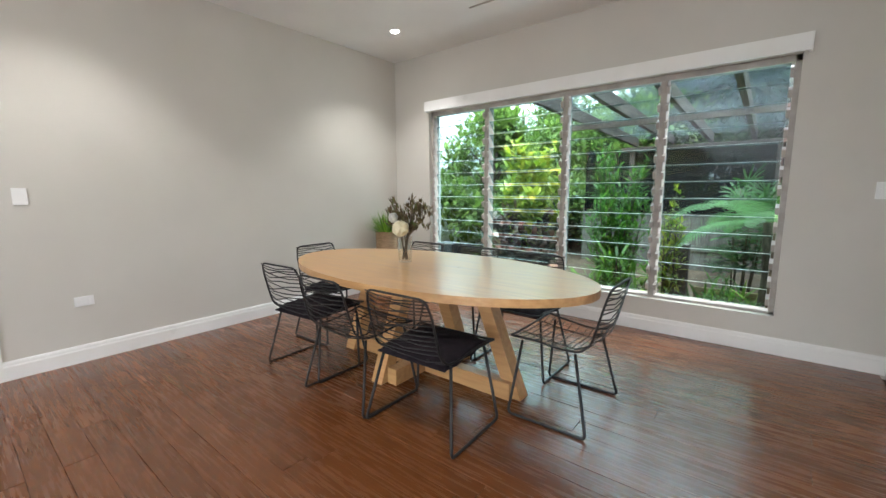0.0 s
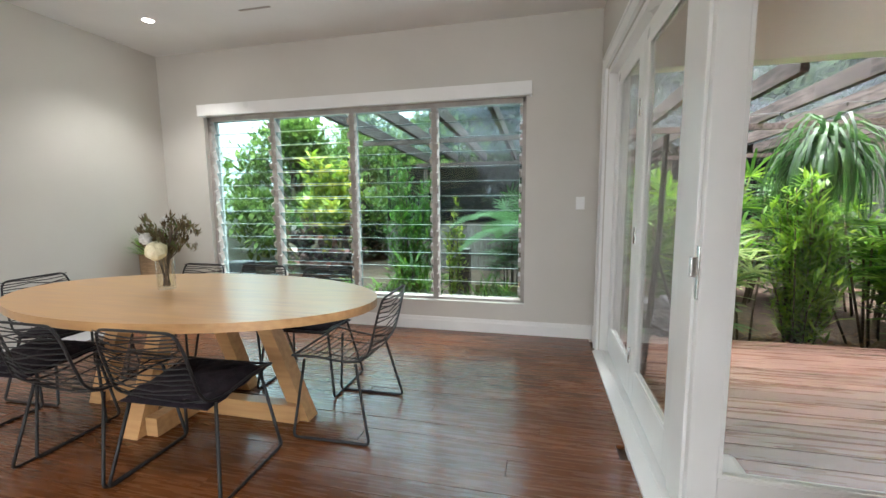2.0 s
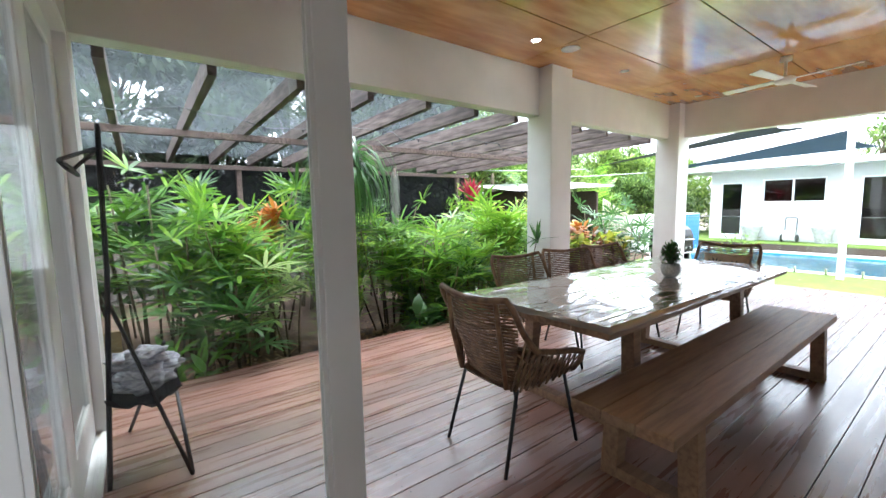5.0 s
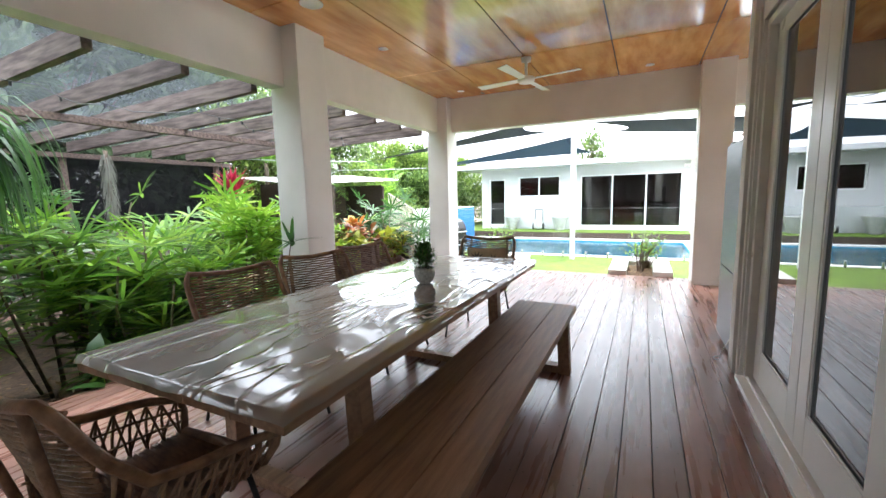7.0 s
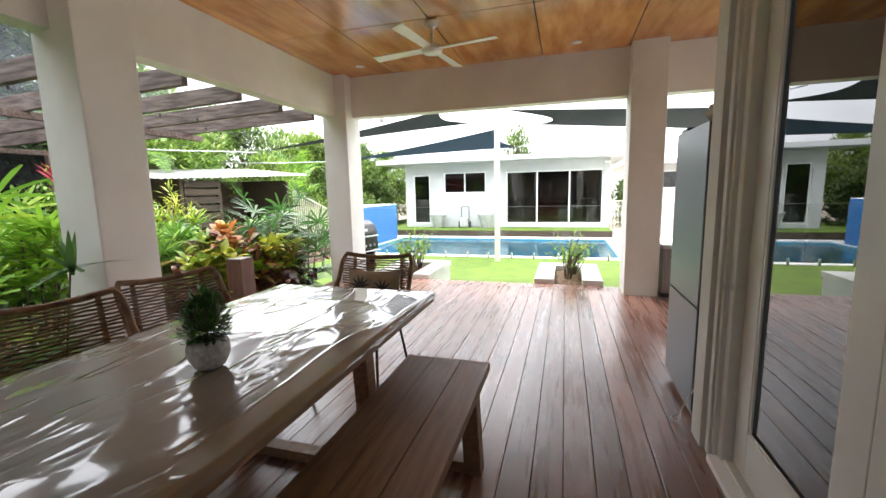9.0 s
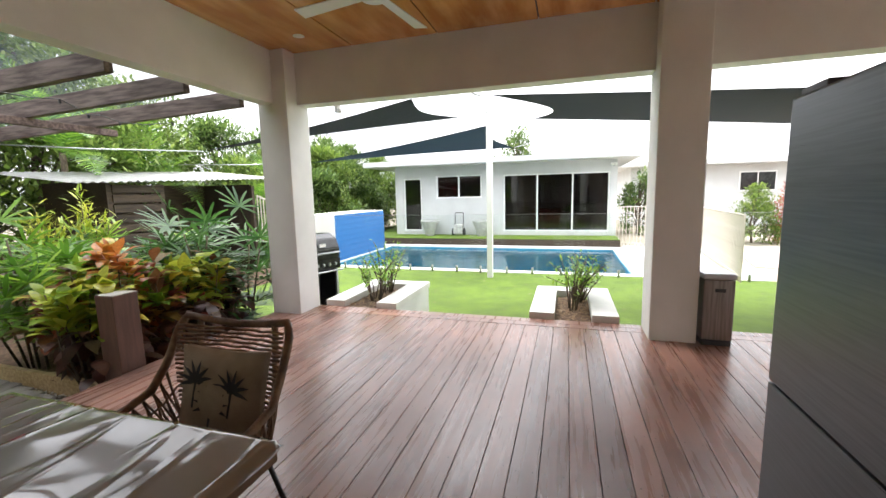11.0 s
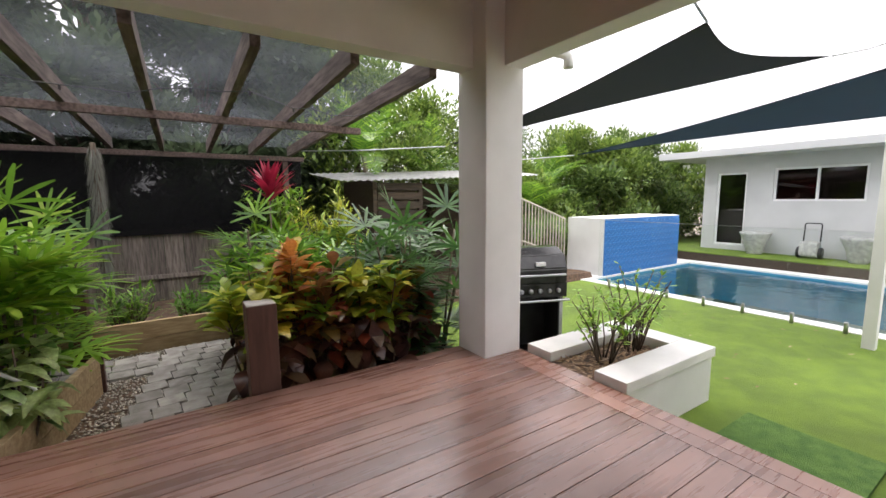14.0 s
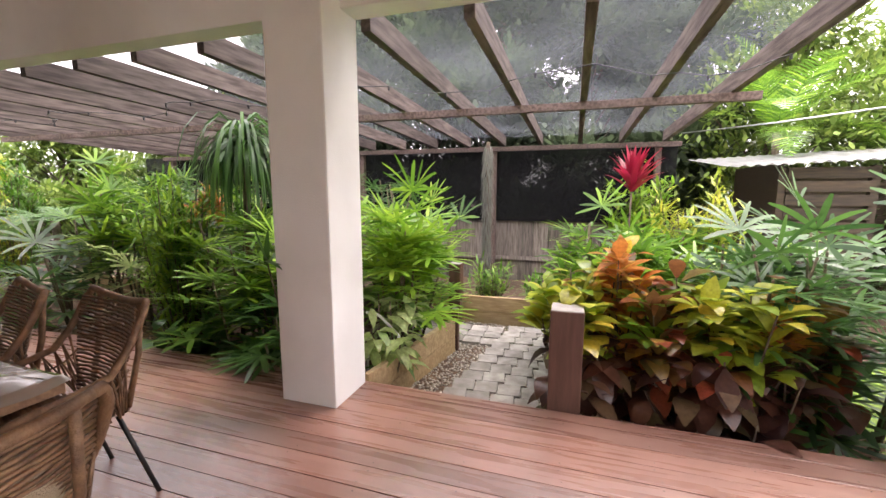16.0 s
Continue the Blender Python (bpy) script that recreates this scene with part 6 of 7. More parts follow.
# garden seen through the louvre window
plumed("tree_fern", 0.0, 5.6, GZ, 1.25, 16, 1.15, M["lf_fern"], 61, "tree fern with spreading pale green fronds", (0.26, 0.026), 1.0, (0.0, 0.6), 0.07, "fern", 30)
bushy("fine_shrub", -0.95, 5.55, 1.75, 0.20, 700, M["lf_yellow"], 62, "upright shrub with cream-edged leaves", (0.07, 0.12), 0.35, 0.5, 0.1, stems=8)
bushy("oleander", -1.75, 6.0, 2.3, 0.50, 2400, M["lf_bamboo"], 63, "dense shrub with narrow mid-green leaves", (0.12, 0.2), 0.2, 0.5, 0.15, stems=20)
bushy("croton", -3.1, 6.2, 2.55, 0.65, 1500, M["lf_yellow"], 64, "tall croton with yellow and green leaves", (0.15, 0.25), 0.4, 0.7, 0.5, stems=16)
bushy("croton", -3.0, 5.6, 1.5, 0.65, 900, M["lf_maroon"], 65, "croton with dark maroon lower leaves", (0.15, 0.25), 0.4, 0.9, 0.2, stems=16)
bushy("croton", -4.2, 7.0, 1.5, 0.35, 300, M["lf_dark"], 66, "shrub with dark broad leaves", (0.15, 0.25), 0.4, 0.8, 0.3, stems=10)
bushy("low_fern", -1.4, 5.2, 0.85, 0.4, 420, M["lf_palm"], 67, "low strappy green plants", (0.15, 0.3), 0.14, 0.8, 0.1, stems=14)
bushy("low_fern", -2.0, 5.1, 0.7, 0.4, 320, M["lf_lime"], 68, "low strappy lime plants", (0.15, 0.3), 0.14, 0.8, 0.1, stems=14)
bushy("low_fern", -0.3, 4.9, 0.75, 0.3, 300, M["lf_palm"], 69, "low strappy green plants", (0.15, 0.3), 0.12, 0.8, 0.1, stems=12)
fan_palm(-0.3, 7.6, 1.8, 0.4, 8, M["lf_dark"], 70, FP, low=0.2)

# trees behind
T1, T2, T3 = "dense garden tree with small bright green leaves", "tall grey-green tree behind the fence", "leafy green tree behind the garden"
for k, (x, y, h, r, mt, s) in enumerate(((-1.5, 12.5, 6.6, 1.8, "lf_pine", 81), (1.0, 12.0, 7.4, 1.8, "lf_pine", 82), (3.2, 12.6, 6.5, 1.7, "lf_pine", 83), (5.2, 12.2, 7.4, 1.7, "lf_pine", 84), (7.2, 12.8, 6.9, 1.8, "lf_pine", 85), (9.0, 13.2, 7.3, 1.7, "lf_pine", 86))):
    tree(x, y, -0.5, h, r * 1.25, 26000, M[mt], s, T2, 0.12, (0.15, 0.29), 0.46, 0.06)
for k, (x, y, h, r, mt, s) in enumerate(((10.8, 11.8, 5.5, 1.9, "lf_tree_b", 91), (13.2, 12.6, 4.7, 1.9, "lf_tree_b", 92), (16.2, 12.5, 4.3, 1.9, "lf_tree", 93), (19.2, 11.8, 4.2, 1.8, "lf_tree_b", 94), (15.0, 10.4, 2.9, 1.4, "lf_tree_b", 95), (22.5, 12.5, 4.6, 2.0, "lf_tree", 96), (17.8, 9.6, 2.6, 1.2, "lf_tree", 97), (19.6, 10.3, 3.6, 1.5, "lf_tree_b", 98), (21.6, 10.6, 3.9, 1.6, "lf_tree", 99), (24.0, 10.2, 3.7, 1.5, "lf_tree_b", 100))):
    tree(x, y, -0.6, h, r * 1.15, 16000, M[mt], s, T1, 0.10, (0.10, 0.19), 0.5, 0.08)
for k, (x, y, h, r, s) in enumerate(((-5.6, 9.0, 3.6, 1.5, 101), (-5.2, 12.5, 4.6, 1.9, 102), (-10.5, 9.5, 5.0, 2.4, 103), (-9.8, 5.2, 4.2, 2.0, 104), (-2.6, 12.0, 4.2, 2.0, 105), (-7.6, 15.5, 5.0, 2.6, 106), (-3.6, 16.0, 5.2, 2.4, 107))):
    tree(x, y, -0.5, h, r * 1.1, 12000, M["lf_tree_b"], s, T3, 0.12, (0.11, 0.21), 0.5, 0.06)
for k, (x, y, h, s) in enumerate(((10.1, 9.95, 2.8, 111), (12.2, 10.4, 2.2, 112), (14.6, 9.3, 1.4, 113), (17.0, 10.9, 2.2, 114))):
    plumed("feather_palm", x, y, -0.5, h, 15, 1.7, M["lf_palm"], s, "feather palm with arching yellow-green fronds", (0.42, 0.03), 1.3, (0.1, 1.35), 0.07, "palm", 30, "feather palms")
for k in range(8):
    x = 11.2 + k * 1.35
    bushy("hedge_shrub", x, 9.6 + 0.5 * math.sin(k * 2.1), 2.2 + 0.35 * math.sin(k * 1.7), 0.85, 3600, M["lf_tree_b" if k % 3 else "lf_tree"], 170 + k, "dense leafy shrub behind the pool", (0.09, 0.17), 0.42, 0.5, 0.05, z=-0.5, stems=26, group="hedge shrubs")
for k in range(5):
    bushy("hedge_shrub", -4.5 + k * 2.4, 10.8, 2.1, 1.0, 1300, M["lf_pine"], 180 + k, "dense dark shrub behind the fence", (0.10, 0.18), 0.4, 0.5, 0.05, z=-0.5, stems=26, group="hedge shrubs")


# rocks between the plants, along the deck
def rock(x, y, r, seed):
    rnd = random.Random(seed)
    bm = bmesh.new()
    bmesh.ops.create_icosphere(bm, subdivisions=2, radius=r)
    a, b, c = rnd.uniform(0.8, 1.4), rnd.uniform(0.7, 1.1), rnd.uniform(0.5, 0.8)
    for q in bm.verts:
        k = 1 + 0.35 * noise.noise(q.co * (1.3 / r) + Vector((seed, 0, 0)))
        q.co = Vector((q.co.x * a * k, q.co.y * b * k, q.co.z * c * k))
    bmesh.ops.rotate(bm, verts=bm.verts, cent=(0, 0, 0), matrix=pose(0, 0, 0, 0, 0, rnd.uniform(0, 180)).to_3x3())
    for q in bm.verts:
        q.co += Vector((x, y, GZ + 0.03 + r * 0.35))
    plain("garden_rock", bm, M["stone_pot"] if seed % 3 else M["earth"], "rough grey-brown rock lying in the garden bed", "rock", group="garden rocks")


rnd = random.Random(93)
for k in range(34):
    rock(rnd.uniform(7.05, 8.55), 4.30 + 0.45 * rnd.random() ** 1.6, rnd.uniform(0.04, 0.085), 300 + k)
for k in range(30):
    rock(rnd.uniform(1.4, 3.2), 4.32 + 0.5 * rnd.random(), rnd.uniform(0.05, 0.10), 340 + k)
v, f = [], []
for i in range(900):
    a = rnd.uniform(0, 6.28)
    blades(v, f, (rnd.uniform(6.95, 8.9), 4.27 + 0.6 * rnd.random(), GZ + 0.07 + 0.07 * rnd.random()), (math.cos(a), math.sin(a), rnd.uniform(-0.1, 0.5)), rnd.uniform(0.06, 0.14), rnd.uniform(0.02, 0.05), 0.6, 2, (0.4, 1, 0.1))
tagged(leaf_part("leaf_litter", v, f, M["lf_litter"], None, "brown fallen leaves under the crotons"), "", "leaves", "", "stuff")


# ---- lawn, pool and what stands beyond ----
LZ = -0.42
solid("lawn", [(9.09, -9.0, -1.3, 13.78, 6.95, LZ)], M["turf"], "bright green artificial turf lawn", "lawn")
PX0, PX1, PY0, PY1 = 14.05, 18.15, -0.5, 6.9
solid("pool_surround", [(13.78, PY0 - 0.35, -1.3, PX0, PY1 + 1.2, LZ + 0.012), (PX1, PY0 - 0.35, -1.3, 18.55, PY1 + 1.2, LZ + 0.012), (PX0, PY1, -1.3, PX1, PY1 + 1.2, LZ + 0.012), (PX0, PY0 - 0.35, -1.3, PX1, PY0, LZ + 0.012), (13.78, -2.9, -1.3, 18.9, PY0 - 0.35, LZ + 0.012)], M["coping"], "white paving round the swimming pool", "paving", bevel=0.006)
solid("pool_shell", [(PX0, PY0, -1.9, PX1, PY1, -1.75), (PX0, PY0, -1.75, PX0 + 0.02, PY1, -0.45), (PX1 - 0.02, PY0, -1.75, PX1, PY1, -0.45), (PX0, PY0, -1.75, PX1, PY0 + 0.02, -0.45), (PX0, PY1 - 0.02, -1.75, PX1, PY1, -0.45)], M["shell"], "blue lined swimming pool", "pool")
bm = bmesh.new()
bmesh.ops.create_grid(bm, x_segments=40, y_segments=60, size=0.5)
for q in bm.verts:
    x, y = PX0 + 0.021 + (q.co.x + 0.5) * (PX1 - PX0 - 0.042), PY0 + 0.021 + (q.co.y + 0.5) * (PY1 - PY0 - 0.042)
    q.co = Vector((x, y, -0.49 + 0.004 * noise.noise((x * 2.5, y * 2.5, 0))))
for fc in bm.faces:
    fc.smooth = True
w = plain("water", bm, M["water"], "clear blue rippled pool water", "water", kind="structure")
w.visible_shadow = False
solid("lawn_terrace", [(18.55, -0.75, -1.3, 27, 9.5, -0.17)], M["turf"], "raised strip of green turf before the pool house", "lawn")
solid("terrace_edge", [(18.535, -0.76, -1.3, 18.55, 9.5, -0.19)], M["shed_slat"], "dark edge of the raised turf", "edging")
solid("ground_east", [(18.9, -60, -1.3, 120, -0.75, -0.46), (9.09, -60, -1.3, 18.9, -9, -0.46), (13.78, -9.0, -1.3, 18.9, -2.9, -0.46), (27, -0.75, -1.3, 120, 60, -0.46), (13.0, 9.5, -1.3, 27, 60, -0.46), (9.09, 6.95, -1.3, 13.78, 60, -0.46), (13.78, 8.1, -1.3, 18.55, 9.5, -0.46)], M["gravel"], "tan gravel and bare ground", "ground")
bm = bmesh.new()
prism(bm, [(15.6, -3.3), (22.5, -4.6), (40, -6.5), (40, -16), (15.0, -16), (14.2, -6.0)], -0.47, -0.44)
plain("driveway", bm, M["drive"], "pale concrete driveway", "driveway", kind="structure")

# tiled water-feature wall
wf = thing("water_wall", "white rendered wall with a blue mosaic water-feature face", "wall")
bm = bmesh.new()
box(bm, 14.47, 6.95, -0.9, 17.6, 7.95, 0.89, 0.008)
part("wall_body", bm, M["white_render"], wf)
bm = bmesh.new()
box(bm, 14.50, 6.935, -0.47, 17.58, 6.95, 0.87)
part("mosaic_bed", bm, M["pool_tile"], wf, "blue grout")
rnd = random.Random(71)
bm = bmesh.new()
box(bm, -0.0762, -0.006, -0.0762, 0.0762, 0.0, 0.0762)
tile = mesh_of("mosaic_tile", bm, M["pool_tile"])
for i in range(20):
    for j in range(8):
        ob = new("mosaic_tile", tile)
        ob.parent, ob.location = wf, (14.58 + i * 0.1545, 6.934, -0.385 + j * 0.1545)

# glass pool fence
gf = thing("pool_glass_fence", "frameless glass pool fence on steel spigots", "fence")
bm = bmesh.new()
lathe(bm, [(0.025, 0), (0.025, 0.14), (0.021, 0.15)], 12)
spig = mesh_of("spigot", bm, M["steel"])
edges = [6.5 - 1.16 * k for k in range(9)]
for k in range(len(edges) - 1):
    bm = bmesh.new()
    box(bm, 13.70, edges[k + 1] + 0.012, LZ + 0.06, 13.712, edges[k] - 0.012, 0.90, 0.002)
    g = part("glass_panel", bm, M["fence_glass"], gf, "clear toughened glass")
    g.visible_shadow = False
    bm = bmesh.new()
    box(bm, 13.698, edges[k + 1] + 0.012, 0.900, 13.714, edges[k] - 0.012, 0.907)
    part("glass_edge", bm, M["steel"], gf, "bright polished glass edge")
    for y in (edges[k] - 0.28, edges[k + 1] + 0.28):
        ob = new("spigot", spig)
        ob.parent, ob.location = gf, (13.706, y, LZ)


def pickets(a, b, z0, z1, gap, label, mat, step=0.0):
    """A fence of upright bars between two rails."""
    t = thing("picket_fence", label, "fence", group="bar fences")
    a, b = Vector((*a, 0)), Vector((*b, 0))
    n = int((b - a).length / gap)
    bm = bmesh.new()
    box(bm, -0.010, -0.010, z0, 0.010, 0.010, z1)
    bar = mesh_of("bar", bm, mat)
    for i in range(n + 1):
        p = a.lerp(b, i / n)
        ob = new("bar", bar)
        ob.parent, ob.location = t, (p.x, p.y, step * i / n)
    for z in (z0 + 0.12, z1 - 0.02):
        bm = bmesh.new()
        tube(bm, [(a.x, a.y, z), (b.x, b.y, z + step)], 0.02, 6)
        part("rail", bm, mat, t)
    return t


pickets((18.62, -0.72), (18.7, -2.85), -0.43, 0.88, 0.105, "cream steel bar pool fence", M["pool_fence"])
pickets((18.7, -2.85), (13.55, -2.30), -0.43, 0.88, 0.105, "cream steel bar pool fence", M["pool_fence"])
pickets((12.2, 7.45), (13.95, 7.6), 0.45, 1.45, 0.10, "pale bar handrail that steps down", M["pool_fence"], -0.55)

# shade-sail post and sails
post = thing("sail_post", "tall white square post for the shade sails", "post", pose(13.23, 2.43, LZ))
bm = bmesh.new()
box(bm, -0.058, -0.058, -0.1, 0.058, 0.058, 3.50, 0.006)
part("post_body", bm, M["white_render"], post)
bm = bmesh.new()
box(bm, -0.064, -0.064, 3.50, 0.064, 0.064, 3.525, 0.004)
part("post_cap", bm, M["white_render"], post)


def sail(corners, mat, label, pull=0.17, sag=0.0, ropes=()):
    """A stretched cloth between corners, its edges hollowed; ropes join corners to their posts."""
    t = thing("shade_sail", label, "shade sail", group="shade sails")
    C = [Vector(c) for c in corners]
    bm, n = bmesh.new(), 26
    mid = sum(C, Vector()) / len(C)
    if len(C) == 3:
        idx = {}
        for i in range(n + 1):
            for j in range(n + 1 - i):
                a, b = i / n, j / n
                c = 1 - a - b
                p = C[0] * a + C[1] * b + C[2] * c
                k = pull * 4 * (a * b * (1 - c) ** 3 + b * c * (1 - a) ** 3 + c * a * (1 - b) ** 3)
                p = p + (mid - p) * min(0.9, k)
                p.z -= sag * 27 * a * b * c
                idx[i, j] = bm.verts.new(p)
        for i in range(n):
            for j in range(n - i):
                bm.faces.new((idx[i, j], idx[i + 1, j], idx[i, j + 1])).smooth = True
                if i + j < n - 1:
                    bm.faces.new((idx[i + 1, j], idx[i + 1, j + 1], idx[i, j + 1])).smooth = True
    else:
        g = []
        for i in range(n + 1):
            row = []
            for j in range(n + 1):
                u, w = i / n, j / n
                p = C[0] * (1 - u) * (1 - w) + C[1] * u * (1 - w) + C[2] * u * w + C[3] * (1 - u) * w
                k = pull * (4 * u * (1 - u) * (2 * w - 1) ** 4 + 4 * w * (1 - w) * (2 * u - 1) ** 4)
                p = p + (mid - p) * k
                p.z -= sag * 16 * u * (1 - u) * w * (1 - w)
                row.append(bm.verts.new(p))
            g.append(row)
        for i in range(n):
            for j in range(n):
                bm.faces.new((g[i][j], g[i + 1][j], g[i + 1][j + 1], g[i][j + 1])).smooth = True
    bmesh.ops.solidify(bm, geom=list(bm.faces), thickness=0.006)
    part("cloth", bm, mat, t)
    for i, to in ropes:
        bm = bmesh.new()
        a, b = C[i], Vector(to)
        tube(bm, [a, a.lerp(b, 0.5) - Vector((0, 0, 0.02)), b], 0.010, 6)
        part("rope", bm, M["steel"], t, "steel wire and turnbuckle")
    return t


sail([(9.92, 2.86, 2.63), (12.4, 2.80, 2.80), (10.1, 6.65, 2.16)], M["sail"], "charcoal triangular shade sail", 0.20, 0.0, ((0, (9.06, 2.75, 2.88)), (1, (13.2, 2.45, 3.02)), (2, (8.6, 9.36, 2.28))))
sail([(13.15, 2.49, 2.74), (13.0, 6.6, 2.16), (16.4, 2.3, 2.62)], M["sail_blue"], "slate-blue triangular shade sail", 0.14, 0.0, ((1, (12.2, 9.6, 2.2)), (2, (20.1, 1.0, 3.45))))
sail([(9.55, 1.76, 2.50), (12.4, 1.50, 2.68), (12.8, -6.6, 1.95), (9.55, -6.6, 2.05)], M["sail"], "large charcoal four-cornered shade sail", 0.13, 0.05, ((0, (9.06, 1.85, 2.42)), (1, (13.2, 2.4, 2.95))))
gut = thing("downpipe", "white plastic overflow pipe under the roof edge", "pipe")
bm = bmesh.new()
tube(bm, arc([(9.06, 3.60, 2.50), (9.30, 3.60, 2.50), (9.30, 3.60, 2.40)], 0.06), 0.04, 10)
part("pipe", bm, M["plastic_white"], gut)


# planter boxes at the deck edge
def planter(x0, x1, y0, y1, label, seed):
    """A rendered box open to the deck, with a flat white cap on three sides."""
    t = thing("planter_box", label, "planter", group="white planter boxes")
    w = 0.27
    for b in ((x0, y0, x1, y0 + w), (x0, y1 - w, x1, y1), (x1 - 0.24, y0 + w, x1, y1 - w)):
        bm = bmesh.new()
        box(bm, b[0] + 0.02, b[1] + 0.02, LZ - 0.1, b[2] - 0.02, b[3] - 0.02, -0.015)
        part("wall_body", bm, M["white_render"], t)
        bm = bmesh.new()
        box(bm, b[0], b[1], -0.015, b[2], b[3], 0.07, 0.008)
        part("cap", bm, M["coping"], t, "flat white cap stone")
    bm = bmesh.new()
    box(bm, x0 + 0.02, y0 + w - 0.02, LZ, x1 - 0.25, y1 - w + 0.02, -0.03)
    part("mulch", bm, M["soil"], t, "bark mulch")
    rnd = random.Random(seed)
    v, f = [], []
    for i in range(420):
        a = rnd.uniform(0, 6.28)
        blades(v, f, (rnd.uniform(x0 + 0.05, x1 - 0.27), rnd.uniform(y0 + w, y1 - w), -0.022 + rnd.random() * 0.015), (math.cos(a), math.sin(a), rnd.uniform(-0.1, 0.4)), rnd.uniform(0.03, 0.08), rnd.uniform(0.01, 0.03), 0.3, 1, (1, 0.4))
    leaf_part("bark_mulch_layer", v, f, M["lf_litter"], t)["kind"] = "stuff"


planter(9.10, 10.38, 2.83, 3.80, "white rendered planter box with a flat cap", 3)
planter(9.10, 10.42, 0.33, 1.25, "white rendered planter box with a flat cap", 4)


def twiggy(x, y, seed, h, w):
    rnd = random.Random(seed)
    t = thing("small_shrub", "sparse twiggy shrub with small green leaves in the planter", "shrub", pose(x, y, -0.03), "planter shrubs")
    v, f = [], []
    for i in range(17):
        a = rnd.uniform(0, 6.28)
        r = w * rnd.uniform(0.3, 1.0)
        top = Vector((r * math.cos(a), r * math.sin(a), h * rnd.uniform(0.55, 1.0)))
        mid = Vector((top.x * 0.4, top.y * 0.4, top.z * 0.55)) + ball(rnd) * 0.06
        bm = bmesh.new()
        tube(bm, [(0.06 * math.cos(a), 0.06 * math.sin(a), 0), mid, top], 0.009, 5, taper=0.004)
        part("twig", bm, M["bark"], t)
        for k in range(17):
            q = rnd.uniform(0.5, 1.02)
            b = mid.lerp(top, q * 2 - 1) if q > 0.5 else mid * (q * 2)
            d = ball(rnd)
            d.z = d.z * 0.6 + 0.15
            L = rnd.uniform(0.04, 0.075)
            blades(v, f, b + d * 0.02, d, L, L * 0.46, 0.3, 2, (0.4, 1, 0.15))
    leaf_part("foliage", v, f, M["lf_lime"], t)


twiggy(9.50, 3.30, 7, 0.66, 0.40)
twiggy(9.95, 3.33, 8, 0.74, 0.42)
twiggy(9.60, 0.80, 9, 0.72, 0.44)
twiggy(9.98, 0.72, 10, 0.60, 0.42)

# turf mat beside the planter
bm = bmesh.new()
box(bm, 9.25, 1.75, LZ + 0.002, 10.35, 2.55, LZ + 0.03, 0.004)
plain("turf_mat", bm, M["rug"], "darker green turf mat lying on the lawn", "mat")
rnd = random.Random(77)
v, f = [], []
for i in range(120):
    a = rnd.uniform(0, 6.28)
    blades(v, f, (rnd.uniform(9.3, 13.6), rnd.uniform(-3.0, 5.0), LZ + 0.012), (math.cos(a), math.sin(a), 0.1), rnd.uniform(0.03, 0.07), 0.025, 0.3, 2, (0.4, 1, 0.1))
tagged(leaf_part("fallen_leaves", v, f, M["lf_litter"], None, "a few pale fallen leaves on the turf"), "", "leaves", "", "stuff")

# barbecue
bq = thing("barbecue", "black hooded gas barbecue on a steel cart, standing by the column", "barbecue", pose(9.68, 4.38, LZ, 0, 0, -20) @ Matrix.Diagonal((0.92, 0.95, 1.06, 1)))
for x in (-0.28, 0.28):
    for y in (-0.22, 0.22):
        bm = bmesh.new()
        box(bm, x - 0.02, y - 0.02, 0, x + 0.02, y + 0.02, 0.72, 0.003)
        part("leg", bm, M["steel"], bq)
for s in (-1, 1):
    bm = bmesh.new()
    box(bm, s * 0.30 - 0.006, -0.22, 0.10, s * 0.30 + 0.006, 0.22, 0.70)
    part("side_panel", bm, M["plastic_dark"], bq)
bm = bmesh.new()
box(bm, -0.29, -0.20, 0.08, 0.29, 0.20, 0.11)
box(bm, -0.29, 0.19, 0.11, 0.29, 0.20, 0.70)
part("cabinet_back", bm, M["plastic_dark"], bq)
bm = bmesh.new()
box(bm, -0.33, -0.27, 0.72, 0.33, 0.26, 0.86, 0.008)
part("burner_box", bm, M["bbq"], bq)
bm = bmesh.new()
prof = [(-0.27, 0.86), (-0.27, 1.00), (-0.20, 1.13), (-0.06, 1.19), (0.12, 1.19), (0.24, 1.12), (0.26, 0.86)]
A, B = [[bm.verts.new((sx, y, z)) for y, z in prof] for sx in (-0.33, 0.33)]
for i in range(len(prof)):
    j = (i + 1) % len(prof)
    bm.faces.new((A[i], A[j], B[j], B[i]))
bm.faces.new(A)
bm.faces.new(list(reversed(B)))
bmesh.ops.bevel(bm, geom=list(bm.edges), offset=0.012, segments=2, affect="EDGES")
hood = part("hood", bm, M["bbq"], bq, "glossy dark curved hood")
bm = bmesh.new()
tube(bm, arc([(-0.28, -0.27, 0.94), (-0.28, -0.33, 0.95), (0.28, -0.33, 0.95), (0.28, -0.27, 0.94)], 0.02), 0.012, 8)
part("hood_handle", bm, M["steel"], hood)
bm = bmesh.new()
tube(bm, arc([(-0.31, -0.27, 0.70), (-0.31, -0.36, 0.71), (0.31, -0.36, 0.71), (0.31, -0.27, 0.70)], 0.02), 0.012, 8)
part("front_rail", bm, M["steel"], bq)
for i in range(5):
    bm = bmesh.new()
    lathe(bm, [(0.022, 0), (0.022, 0.025), (0.015, 0.03)], 12)
    turned(bm, pose(-0.22 + i * 0.11, -0.27, 0.79, 90))
    part("knob", bm, M["steel"], bq)
bm = bmesh.new()
box(bm, -0.05, -0.282, 1.03, 0.06, -0.262, 1.07, 0.003)
